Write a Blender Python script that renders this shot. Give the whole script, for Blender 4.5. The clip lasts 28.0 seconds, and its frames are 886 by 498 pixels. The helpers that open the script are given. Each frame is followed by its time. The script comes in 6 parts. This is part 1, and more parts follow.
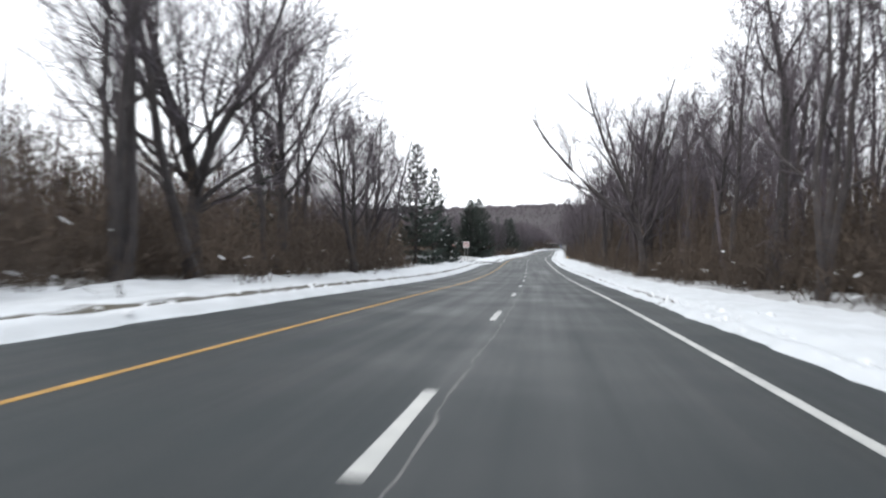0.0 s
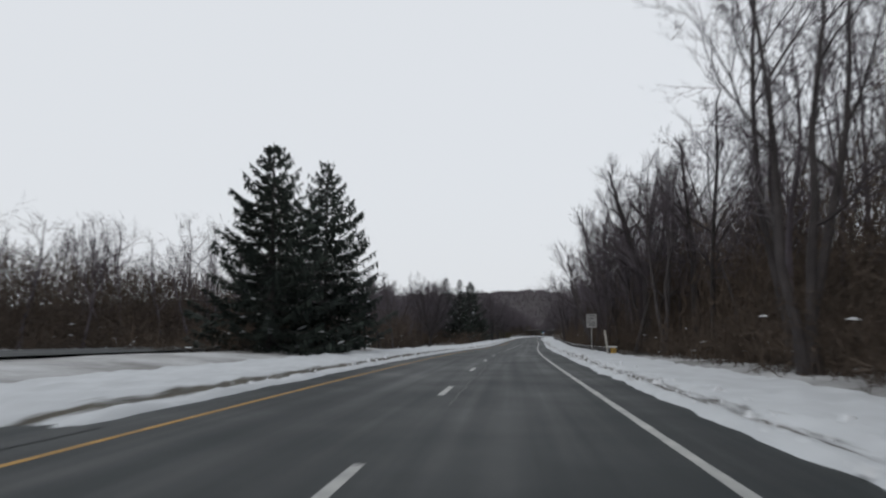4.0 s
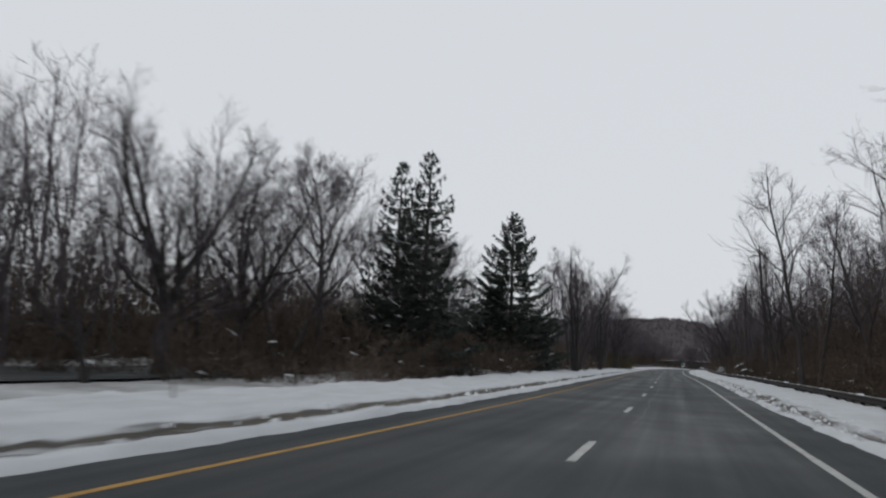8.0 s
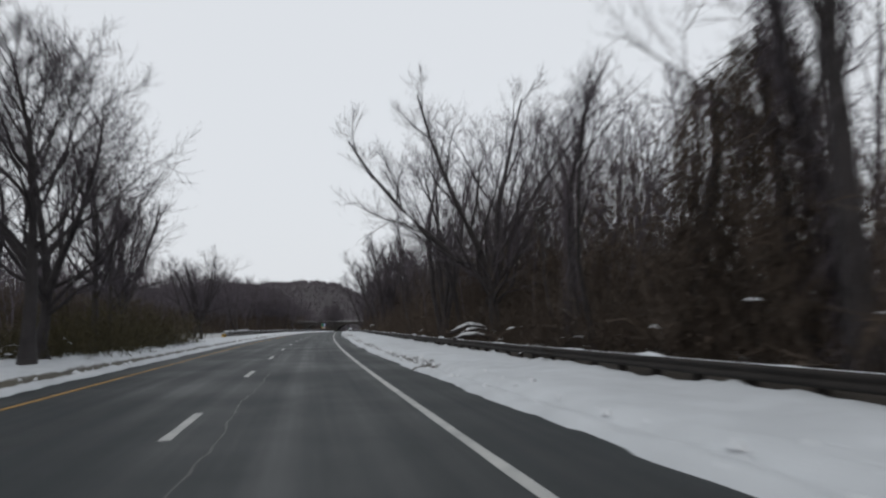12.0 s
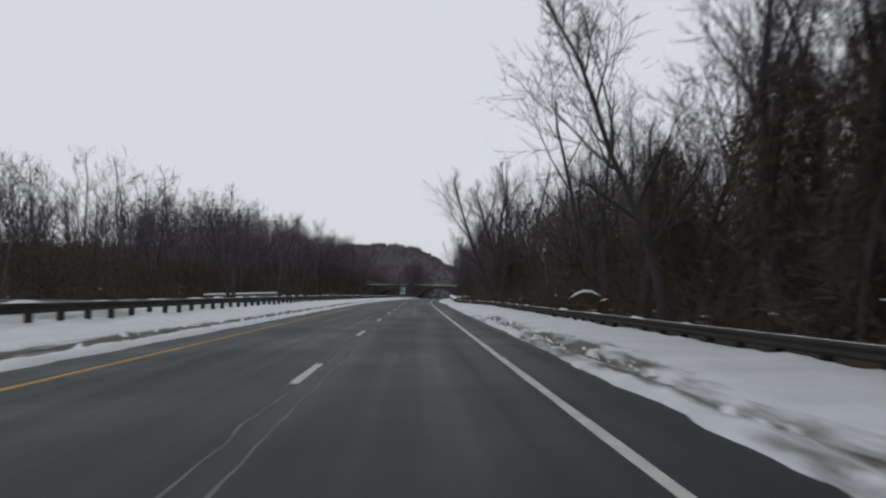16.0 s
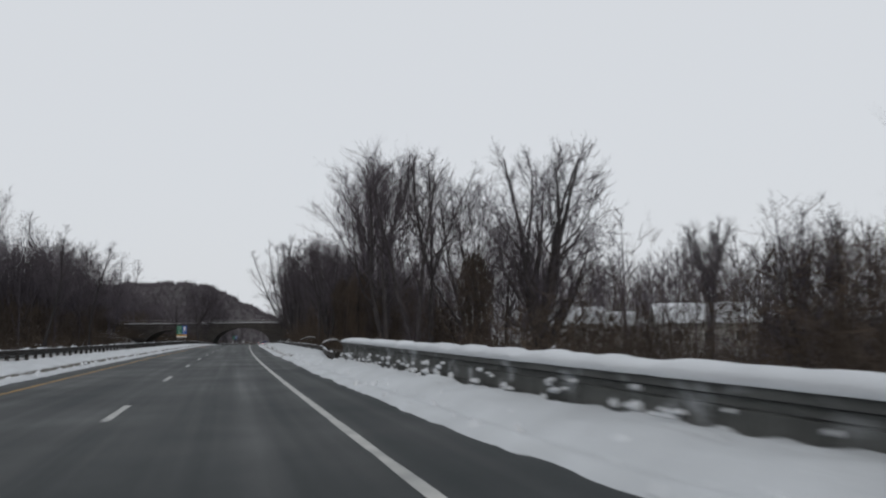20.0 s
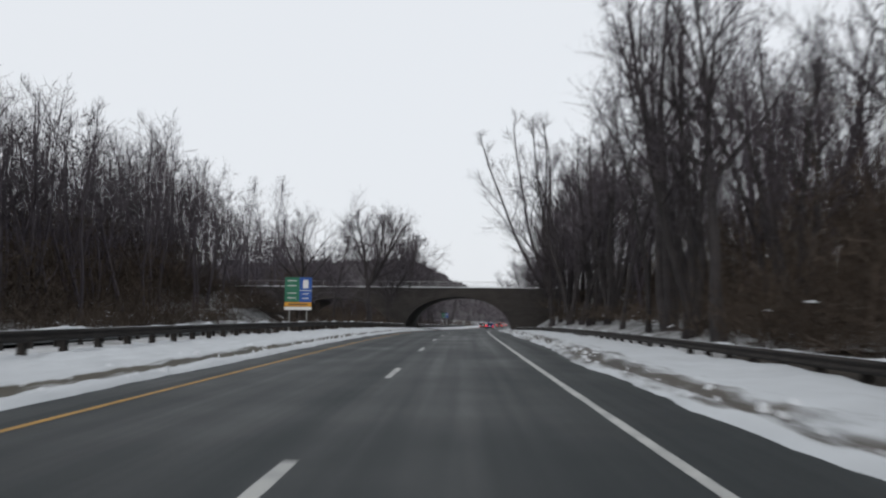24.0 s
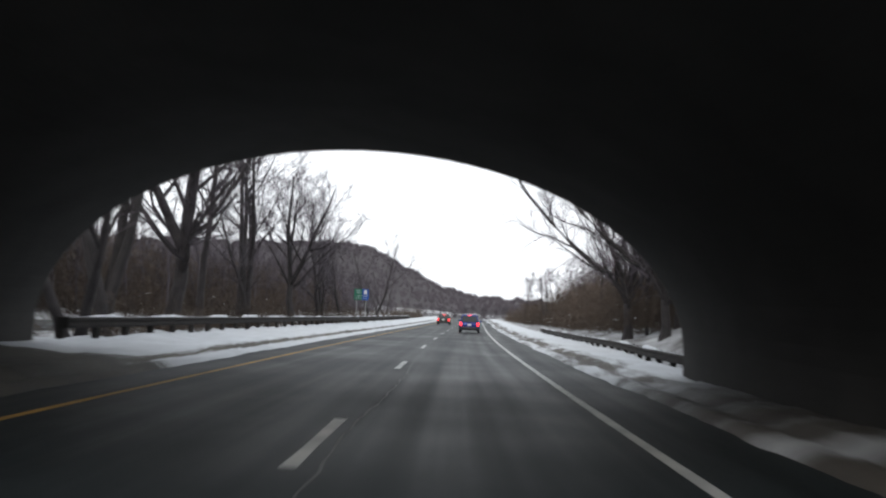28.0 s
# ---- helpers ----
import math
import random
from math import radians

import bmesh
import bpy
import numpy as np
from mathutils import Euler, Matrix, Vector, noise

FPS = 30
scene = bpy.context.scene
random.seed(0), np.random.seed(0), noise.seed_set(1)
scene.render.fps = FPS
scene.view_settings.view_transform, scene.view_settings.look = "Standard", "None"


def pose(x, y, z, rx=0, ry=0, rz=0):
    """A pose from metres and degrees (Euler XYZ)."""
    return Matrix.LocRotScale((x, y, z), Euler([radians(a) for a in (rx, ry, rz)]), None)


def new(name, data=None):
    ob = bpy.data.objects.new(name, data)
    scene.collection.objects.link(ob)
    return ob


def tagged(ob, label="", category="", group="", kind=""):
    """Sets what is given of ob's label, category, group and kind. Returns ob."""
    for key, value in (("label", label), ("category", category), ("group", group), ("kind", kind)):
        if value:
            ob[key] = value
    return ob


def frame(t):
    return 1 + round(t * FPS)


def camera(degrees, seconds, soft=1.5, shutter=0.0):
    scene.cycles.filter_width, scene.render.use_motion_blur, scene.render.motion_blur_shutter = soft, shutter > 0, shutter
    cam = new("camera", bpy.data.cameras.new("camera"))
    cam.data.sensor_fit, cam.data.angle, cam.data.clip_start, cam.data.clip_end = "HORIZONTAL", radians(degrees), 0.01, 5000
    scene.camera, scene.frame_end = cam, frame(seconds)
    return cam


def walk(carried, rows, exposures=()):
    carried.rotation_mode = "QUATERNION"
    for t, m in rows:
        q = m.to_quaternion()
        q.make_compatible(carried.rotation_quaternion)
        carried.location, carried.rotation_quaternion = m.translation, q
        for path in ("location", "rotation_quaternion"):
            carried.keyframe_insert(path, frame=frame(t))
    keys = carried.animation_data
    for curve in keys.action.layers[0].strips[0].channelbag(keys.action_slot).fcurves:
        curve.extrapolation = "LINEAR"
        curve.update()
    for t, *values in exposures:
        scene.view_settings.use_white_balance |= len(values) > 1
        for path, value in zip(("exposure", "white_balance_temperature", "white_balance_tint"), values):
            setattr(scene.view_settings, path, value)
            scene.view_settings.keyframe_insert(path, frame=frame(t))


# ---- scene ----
# ---- the road's line: bends and grades, by metres along it ----
BENDS = [-0.416, -0.38, -0.248, -0.011, 0.317, 0.56, 0.282, -0.012, -0.326, 0.042, 0.484, 0.388, 0.226, 0.033, 0.287, 0.41, 0.378, 0.146, 0.381, 0.658, 0.647, 0.588, 0.073, -0.099, -0.116]      # per km, every 40 m from -20
GRADES = [-2.27, -3.54, -0.62, -1.36, -1.74, -0.27, -0.83, -0.29, -0.65, -0.66, -1.03, -0.98, -0.98, -2.64, -2.4, -1.9]     # per cent, every 60 m from -20
STEP = 1.0
RS = np.arange(-200.0, 2400.0, STEP)
_bend = np.interp(RS, np.arange(len(BENDS)) * 40.0 - 20.0, np.array(BENDS) * 1e-3)
_bend[(RS < -20) | (RS > 1000)] = 0.0
_grade = np.interp(RS, np.arange(len(GRADES)) * 60.0 - 20.0, np.array(GRADES) * 1e-2)
_grade[RS < -60] = 0.0
RH = np.cumsum(_bend) * STEP
RX = np.cumsum(np.sin(RH)) * STEP
RY = np.cumsum(np.cos(RH)) * STEP
RZ = np.cumsum(_grade) * STEP
_o = int(200 / STEP) - 1
RH, RX, RY, RZ = RH - RH[_o], RX - RX[_o], RY - RY[_o], RZ - RZ[_o]


def heading(s):
    return float(np.interp(s, RS, RH))


def on_road(s, d, z=0.0):
    """The point s metres along the road, d metres right of the dashed line, z above the asphalt."""
    a = heading(s)
    return Vector((np.interp(s, RS, RX) + d * math.cos(a), np.interp(s, RS, RY) - d * math.sin(a),
                   np.interp(s, RS, RZ) + z))


def on_road_all(s, d, z):
    a = np.interp(s, RS, RH)
    return np.stack([np.interp(s, RS, RX) + d * np.cos(a), np.interp(s, RS, RY) - d * np.sin(a),
                     np.interp(s, RS, RZ) + z], -1)


def road_pose(s, d, z=0.0, turn=0.0):
    """A pose on the road, its y axis along the way of driving; turn: degrees to the left."""
    return Matrix.Translation(on_road(s, d, z)) @ Matrix.Rotation(-heading(s) + radians(turn), 4, "Z")


# ---- camera: seconds, metres along the road, right of the dashes, degrees right of the road, up, lean ----
EYE = 1.374
PATH = [
    (0.0, -0.00, 1.16, -8.63, 0.70, 0.80),
    (0.5, 15.66, 1.28, -7.96, 3.07, 0.45),
    (1.0, 31.32, 1.39, -6.51, 3.18, -1.30),
    (1.5, 46.66, 1.48, -6.28, 3.61, -0.76),
    (2.0, 62.00, 1.56, -6.37, 6.67, 0.48),
    (2.5, 76.88, 1.57, -5.94, 5.53, 1.08),
    (3.5, 106.64, 1.59, -5.72, 6.24, 0.46),
    (4.5, 136.40, 1.61, -5.49, 6.95, -0.15),
    (5.0, 151.28, 1.61, -3.98, 7.14, 0.75),
    (5.5, 165.87, 1.54, -3.40, 7.10, 0.24),
    (6.0, 180.45, 1.47, -5.42, 6.77, 2.44),
    (6.5, 194.72, 1.42, -12.52, 5.39, 0.52),
    (7.0, 208.98, 1.38, -17.65, 7.89, 0.20),
    (7.5, 223.14, 1.40, -18.76, 7.60, 2.05),
    (8.0, 237.31, 1.43, -18.34, 8.61, 2.80),
    (8.5, 251.24, 1.57, -17.46, 4.19, 2.66),
    (9.0, 265.17, 1.72, -15.25, 3.01, 3.51),
    (9.5, 278.83, 1.77, -7.77, 2.37, 2.64),
    (10.0, 292.50, 1.82, -0.39, 2.70, 3.26),
    (10.5, 306.41, 1.78, 5.22, 3.63, 2.40),
    (11.0, 320.32, 1.75, 7.79, 5.54, 0.43),
    (11.5, 334.18, 1.75, 10.97, 7.75, -0.23),
    (12.0, 348.04, 1.75, 10.27, 6.11, -0.88),
    (12.5, 361.71, 1.84, 6.02, 4.73, 1.97),
    (13.0, 375.37, 1.93, 6.71, 4.71, 1.22),
    (13.5, 388.91, 1.90, 5.80, 5.96, 0.52),
    (14.5, 416.00, 1.84, 3.27, 5.15, 0.24),
    (15.5, 443.08, 1.78, 0.75, 4.34, -0.04),
    (16.0, 456.63, 1.75, 1.89, 3.48, 0.96),
    (16.5, 470.14, 1.82, 1.54, 6.40, 0.65),
    (17.0, 483.65, 1.89, 0.60, 6.14, 0.43),
    (17.5, 496.93, 1.90, 0.32, 6.53, 0.89),
    (18.0, 510.22, 1.90, -0.04, 6.10, 0.54),
    (18.5, 523.49, 1.86, 3.76, 5.27, 1.34),
    (19.0, 536.76, 1.82, 7.13, 5.82, 1.64),
    (19.5, 550.20, 1.86, 14.15, 6.12, 0.79),
    (20.0, 563.64, 1.90, 16.45, 6.68, -0.77),
    (20.5, 577.17, 1.84, 18.37, 7.38, -0.11),
    (21.0, 590.70, 1.79, 25.95, 5.77, 0.15),
    (21.5, 604.22, 1.72, 23.45, 4.99, 0.26),
    (22.0, 617.73, 1.65, 24.30, 6.45, -2.24),
    (22.5, 631.15, 1.55, 12.53, 5.88, 0.60),
    (23.5, 657.69, 1.55, 3.66, 5.32, 0.64),
    (24.5, 684.23, 1.56, -5.20, 4.76, 0.68),
    (25.0, 697.50, 1.56, 0.50, 3.41, 0.08),
    (25.5, 710.92, 1.52, 1.91, 5.44, 0.90),
    (26.0, 724.34, 1.49, 3.35, 6.34, 0.31),
    (26.5, 737.81, 1.48, 4.71, 6.51, -0.36),
    (27.0, 751.28, 1.48, 0.98, 5.51, 1.06),
    (27.5, 764.68, 1.55, -0.08, 5.29, 0.64),
    (28.0, 778.07, 1.36, -1.10, 5.32, 2.53),
]


def eye_pose(s, d, yaw, pitch, roll):
    yaw = heading(s) + radians(yaw)
    pitch = math.atan(float(np.interp(s, RS, _grade))) + radians(pitch)
    f = Vector((math.sin(yaw) * math.cos(pitch), math.cos(yaw) * math.cos(pitch), math.sin(pitch)))
    r = Vector((math.cos(yaw), -math.sin(yaw), 0))
    u = r.cross(f)
    a = radians(roll)
    r, u = r * math.cos(a) + u * math.sin(a), u * math.cos(a) - r * math.sin(a)
    m = Matrix((r, u, -f)).transposed().to_4x4()
    return Matrix.Translation(on_road(s, d, EYE)) @ m


cam = camera(62.65, 28.0, soft=2.2, shutter=0.3)
walk(cam, [(t, eye_pose(s, d, y, p, r)) for t, s, d, y, p, r in PATH],
     exposures=[(0.0, 1.45), (0.5, 1.0), (1.0, 0.6), (2.0, 0.38), (4.5, 0.12), (6.0, 0.08), (7.0, 0.06), (8.0, 0.03), (9.0, 0.24), (10.0, 0.34), (11.0, 0.32), (12.0, 0.15), (13.0, 0.2), (15.5, 0.02), (20.0, 0.03), (21.0, -0.08), (22.0, 0.24), (26.0, 0.28), (27.4, 0.3), (27.8, 0.75), (28.0, 1.0)])


# ---- light: a flat white winter sky ----
SUN_UP, SUN_TURN = radians(28), radians(200)
world = bpy.data.worlds.new("overcast")
scene.world = world
world.use_nodes = True
wn, wl = world.node_tree.nodes, world.node_tree.links
sky = wn.new("ShaderNodeTexSky")
sky.sky_type, sky.sun_disc = "NISHITA", False
sky.sun_elevation, sky.sun_rotation = SUN_UP, SUN_TURN
sky.air_density, sky.dust_density = 1.0, 6.0
grey = wn.new("ShaderNodeMix")
grey.data_type = "RGBA"
grey.inputs[0].default_value = 0.93
grey.inputs[7].default_value = (6.9, 7.15, 7.5, 1)
wl.new(sky.outputs[0], grey.inputs[6])
wl.new(grey.outputs[2], wn["Background"].inputs[0])
wn["Background"].inputs[1].default_value = 0.10
sun = new("sun", bpy.data.lights.new("sun", "SUN"))
sun.data.energy, sun.data.angle, sun.data.color = 0.6, radians(25), (1, 0.97, 0.93)
sun.rotation_euler = (radians(62), 0, -SUN_TURN + math.pi)


# ---- materials ----
def nodes_of(name):
    m = bpy.data.materials.new(name)
    m.use_nodes = True
    return m, m.node_tree.nodes, m.node_tree.links, m.node_tree.nodes["Principled BSDF"]


def surface(name, dark, light, scale=3.0, fine=40.0, rough=0.8, bump=0.3, metal=0.0, each=0.0, coord="Object", depth=0.02, bias=0.0):
    """Two colours mixed by a coarse and a fine noise, with relief; each: how far single pieces differ."""
    m, n, l, b = nodes_of(name)
    tc = n.new("ShaderNodeTexCoord")
    big, small = n.new("ShaderNodeTexNoise"), n.new("ShaderNodeTexNoise")
    big.inputs["Scale"].default_value, small.inputs["Scale"].default_value = scale, fine
    big.inputs["Detail"].default_value, small.inputs["Detail"].default_value = 5, 4
    for q in (big, small):
        l.new(tc.outputs[coord], q.inputs["Vector"])
    add = n.new("ShaderNodeMath")
    add.operation = "MULTIPLY_ADD"
    l.new(small.outputs[0], add.inputs[0])
    add.inputs[1].default_value = 0.45
    sub = n.new("ShaderNodeMath")
    sub.operation = "MULTIPLY_ADD"
    l.new(big.outputs[0], sub.inputs[0])
    sub.inputs[1].default_value, sub.inputs[2].default_value = 1.5, -0.48 + bias
    l.new(sub.outputs[0], add.inputs[2])
    mix = n.new("ShaderNodeMix")
    mix.data_type, mix.clamp_factor = "RGBA", True
    mix.inputs[6].default_value, mix.inputs[7].default_value = (*dark, 1), (*light, 1)
    l.new(add.outputs[0], mix.inputs[0])
    out = mix.outputs[2]
    if each:
        info, hue = n.new("ShaderNodeObjectInfo"), n.new("ShaderNodeHueSaturation")
        val = n.new("ShaderNodeMapRange")
        val.inputs["To Min"].default_value, val.inputs["To Max"].default_value = 1 - each, 1 + each
        l.new(info.outputs["Random"], val.inputs["Value"])
        l.new(val.outputs[0], hue.inputs["Value"])
        l.new(out, hue.inputs["Color"])
        out = hue.outputs[0]
    l.new(out, b.inputs["Base Color"])
    b.inputs["Roughness"].default_value, b.inputs["Metallic"].default_value = rough, metal
    if bump:
        bp = n.new("ShaderNodeBump")
        bp.inputs["Strength"].default_value, bp.inputs["Distance"].default_value = bump, depth
        l.new(small.outputs[0], bp.inputs["Height"])
        l.new(bp.outputs[0], b.inputs["Normal"])
    return m


def plain(name, colour, rough=0.5, metal=0.0, glow=0.0):
    m, n, l, b = nodes_of(name)
    b.inputs["Base Color"].default_value = (*colour, 1)
    b.inputs["Roughness"].default_value, b.inputs["Metallic"].default_value = rough, metal
    if glow:
        b.inputs["Emission Color"].default_value, b.inputs["Emission Strength"].default_value = (*colour, 1), glow
    return m


def asphalt_material(name):
    """Dark damp asphalt: speckle, paler wheel tracks along the lanes, damp patches."""
    m, n, l, b = nodes_of(name)
    uv = n.new("ShaderNodeUVMap")
    speck, patch, streak = (n.new("ShaderNodeTexNoise") for _ in range(3))
    stretch = n.new("ShaderNodeMapping")
    stretch.inputs["Scale"].default_value = (0.03, 1.6, 1)
    for q, sc, de in ((speck, 60, 3), (patch, 0.25, 5), (streak, 1.0, 4)):
        q.inputs["Scale"].default_value, q.inputs["Detail"].default_value = sc, de
    l.new(uv.outputs[0], speck.inputs["Vector"])
    l.new(uv.outputs[0], patch.inputs["Vector"])
    l.new(uv.outputs[0], stretch.inputs["Vector"])
    l.new(stretch.outputs[0], streak.inputs["Vector"])
    a = n.new("ShaderNodeMath")
    a.operation = "ADD"
    l.new(streak.outputs[0], a.inputs[0])
    l.new(patch.outputs[0], a.inputs[1])
    r = n.new("ShaderNodeMapRange")
    r.inputs["From Min"].default_value, r.inputs["From Max"].default_value = 0.7, 1.3
    l.new(a.outputs[0], r.inputs["Value"])
    mix, mix2 = n.new("ShaderNodeMix"), n.new("ShaderNodeMix")
    for q in (mix, mix2):
        q.data_type = "RGBA"
    mix.inputs[6].default_value, mix.inputs[7].default_value = (0.0078, 0.0108, 0.0120, 1), (0.0165, 0.0220, 0.0242, 1)
    l.new(r.outputs[0], mix.inputs[0])
    mix2.blend_type = "OVERLAY"
    mix2.inputs[0].default_value = 0.5
    l.new(mix.outputs[2], mix2.inputs[6])
    l.new(speck.outputs[0], mix2.inputs[7])
    l.new(mix2.outputs[2], b.inputs["Base Color"])
    rr = n.new("ShaderNodeMapRange")
    rr.inputs["To Min"].default_value, rr.inputs["To Max"].default_value = 0.48, 0.75
    l.new(r.outputs[0], rr.inputs["Value"])
    l.new(rr.outputs[0], b.inputs["Roughness"])
    b.inputs["Specular IOR Level"].default_value = 0.26
    bp = n.new("ShaderNodeBump")
    bp.inputs["Strength"].default_value, bp.inputs["Distance"].default_value = 0.25, 0.01
    l.new(speck.outputs[0], bp.inputs["Height"])
    l.new(bp.outputs[0], b.inputs["Normal"])
    return m


def verge_material(name, band, half, amount, soil=(0.030, 0.028, 0.024), grass=(0.085, 0.073, 0.050)):
    """Snow whose cover is broken along a strip beside the road, where soil and dead grass show.
    The map holds metres along the road and out from the asphalt's edge."""
    m, n, l, b = nodes_of(name)
    uv, sep = n.new("ShaderNodeUVMap"), n.new("ShaderNodeSeparateXYZ")
    l.new(uv.outputs[0], sep.inputs[0])
    ragged, fine, cover, tone = (n.new("ShaderNodeTexNoise") for _ in range(4))
    stretch = n.new("ShaderNodeMapping")
    stretch.inputs["Scale"].default_value = (0.10, 1.0, 1)
    l.new(uv.outputs[0], stretch.inputs["Vector"])
    for q, sc, de, src in ((ragged, 4.2, 10, stretch.outputs[0]), (fine, 22, 4, uv.outputs[0]),
                           (cover, 0.05, 4, uv.outputs[0]), (tone, 0.6, 5, uv.outputs[0])):
        q.inputs["Scale"].default_value, q.inputs["Detail"].default_value = sc, de
        l.new(src, q.inputs["Vector"])

    def math_node(op, x, y, z=None):
        q = n.new("ShaderNodeMath")
        q.operation = op
        for i, v in enumerate((x, y, z)):
            if v is None:
                continue
            if isinstance(v, (int, float)):
                q.inputs[i].default_value = v
            else:
                l.new(v, q.inputs[i])
        return q.outputs[0]

    away = math_node("ABSOLUTE", math_node("SUBTRACT", sep.outputs[1], band), 0)
    near = math_node("SUBTRACT", 1.0, math_node("DIVIDE", away, half))            # 1 in the strip, 0 at its rim
    worn = math_node("MULTIPLY_ADD", ragged.outputs[0], 3.6, -1.8 + amount)
    worn = math_node("ADD", worn, math_node("MULTIPLY_ADD", fine.outputs[0], 1.2, -0.6))
    worn = math_node("ADD", worn, math_node("MULTIPLY_ADD", cover.outputs[0], 3.2, -1.6))
    mask = math_node("ADD", near, worn)
    ramp = n.new("ShaderNodeMapRange")
    ramp.inputs["From Min"].default_value, ramp.inputs["From Max"].default_value = 0.15, 1.0
    l.new(mask, ramp.inputs["Value"])
    gate = n.new("ShaderNodeMapRange")
    gate.inputs["From Min"].default_value, gate.inputs["From Max"].default_value = -1.4, -0.6
    l.new(near, gate.inputs["Value"])
    bare = math_node("MULTIPLY", ramp.outputs[0], gate.outputs[0])
    earth, snow, mix = (n.new("ShaderNodeMix") for _ in range(3))
    for q in (earth, snow, mix):
        q.data_type, q.clamp_factor = "RGBA", True
    earth.inputs[6].default_value, earth.inputs[7].default_value = (*soil, 1), (*grass, 1)
    l.new(math_node("ADD", math_node("MULTIPLY_ADD", tone.outputs[0], 1.6, -0.8), fine.outputs[0]), earth.inputs[0])
    snow.inputs[6].default_value, snow.inputs[7].default_value = (0.36, 0.38, 0.40, 1), (0.60, 0.63, 0.66, 1)
    l.new(tone.outputs[0], snow.inputs[0])
    l.new(bare, mix.inputs[0])
    l.new(snow.outputs[2], mix.inputs[6])
    l.new(earth.outputs[2], mix.inputs[7])
    l.new(mix.outputs[2], b.inputs["Base Color"])
    b.inputs["Roughness"].default_value = 0.75
    bp = n.new("ShaderNodeBump")
    bp.inputs["Strength"].default_value, bp.inputs["Distance"].default_value = 0.8, 0.07
    l.new(math_node("ADD", tone.outputs[0], math_node("MULTIPLY", fine.outputs[0], 0.3)), bp.inputs["Height"])
    l.new(bp.outputs[0], b.inputs["Normal"])
    return m


ASPHALT = asphalt_material("asphalt")
SNOW = surface("snow", (0.48, 0.50, 0.53), (0.64, 0.67, 0.70), 0.4, 14, 0.7, 0.4, depth=0.05)
GROUND = surface("snowy_forest_floor", (0.06, 0.052, 0.043), (0.58, 0.60, 0.62), 0.22, 3.0, 0.85, 0.6, depth=0.15)
LITTER = surface("leaf_litter", (0.008, 0.0065, 0.005), (0.045, 0.034, 0.025), 0.8, 9, 0.95, 0.8, depth=0.08)
BANK = surface("snowy_leafy_bank", (0.040, 0.034, 0.029), (0.56, 0.58, 0.60), 0.55, 5.0, 0.85, 0.6, depth=0.12, bias=-0.12)
VERGE_R = verge_material("snow_verge", 0.75, 0.40, 0.12, (0.026, 0.024, 0.023), (0.088, 0.076, 0.062))
VERGE_L = verge_material("snow_median", 0.7, 0.35, 0.55)
WHITE_PAINT = surface("worn_white_paint", (0.22, 0.23, 0.23), (0.50, 0.50, 0.48), 2.0, 30, 0.7, 0.2)
YELLOW_PAINT = surface("worn_yellow_paint", (0.18, 0.10, 0.02), (0.44, 0.24, 0.035), 2.0, 30, 0.7, 0.2)
JOINT = surface("joint_seal", (0.004, 0.004, 0.004), (0.012, 0.012, 0.012), 3.0, 30, 0.8, 0.1)
SEAL = surface("pale_crack", (0.06, 0.06, 0.06), (0.16, 0.16, 0.16), 3.0, 30, 0.9, 0.1)
BARK = surface("grey_bark", (0.014, 0.0125, 0.0135), (0.054, 0.048, 0.050), 1.5, 18, 0.95, 0.8, each=0.3, depth=0.03)
TWIG = surface("winter_twigs", (0.035, 0.030, 0.036), (0.098, 0.084, 0.099), 0.6, 6, 0.95, 0, each=0.25)
BRUSH = surface("dead_brush", (0.024, 0.018, 0.014), (0.086, 0.063, 0.047), 0.35, 3, 0.95, 0, each=0.3)
HILLWOOD = surface("wooded_hillside", (0.026, 0.023, 0.025), (0.052, 0.046, 0.049), 0.012, 0.09, 0.95, 1.0, depth=4.0)
SHRUB = surface("olive_shrub", (0.020, 0.017, 0.007), (0.075, 0.062, 0.026), 0.5, 4, 0.95, 0, each=0.2)
NEEDLE = surface("spruce_needles", (0.006, 0.011, 0.009), (0.024, 0.038, 0.030), 1.2, 14, 0.85, 0, each=0.2)
RAIL = surface("weathered_rail", (0.008, 0.007, 0.0065), (0.032, 0.027, 0.024), 2.0, 25, 0.95, 0.4, each=0.15)
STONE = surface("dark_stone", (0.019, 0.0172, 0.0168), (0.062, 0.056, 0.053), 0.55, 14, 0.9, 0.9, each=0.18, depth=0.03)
GRANITE = surface("grey_granite", (0.040, 0.042, 0.041), (0.115, 0.118, 0.113), 1.0, 16, 0.9, 0.6, each=0.2, depth=0.02)


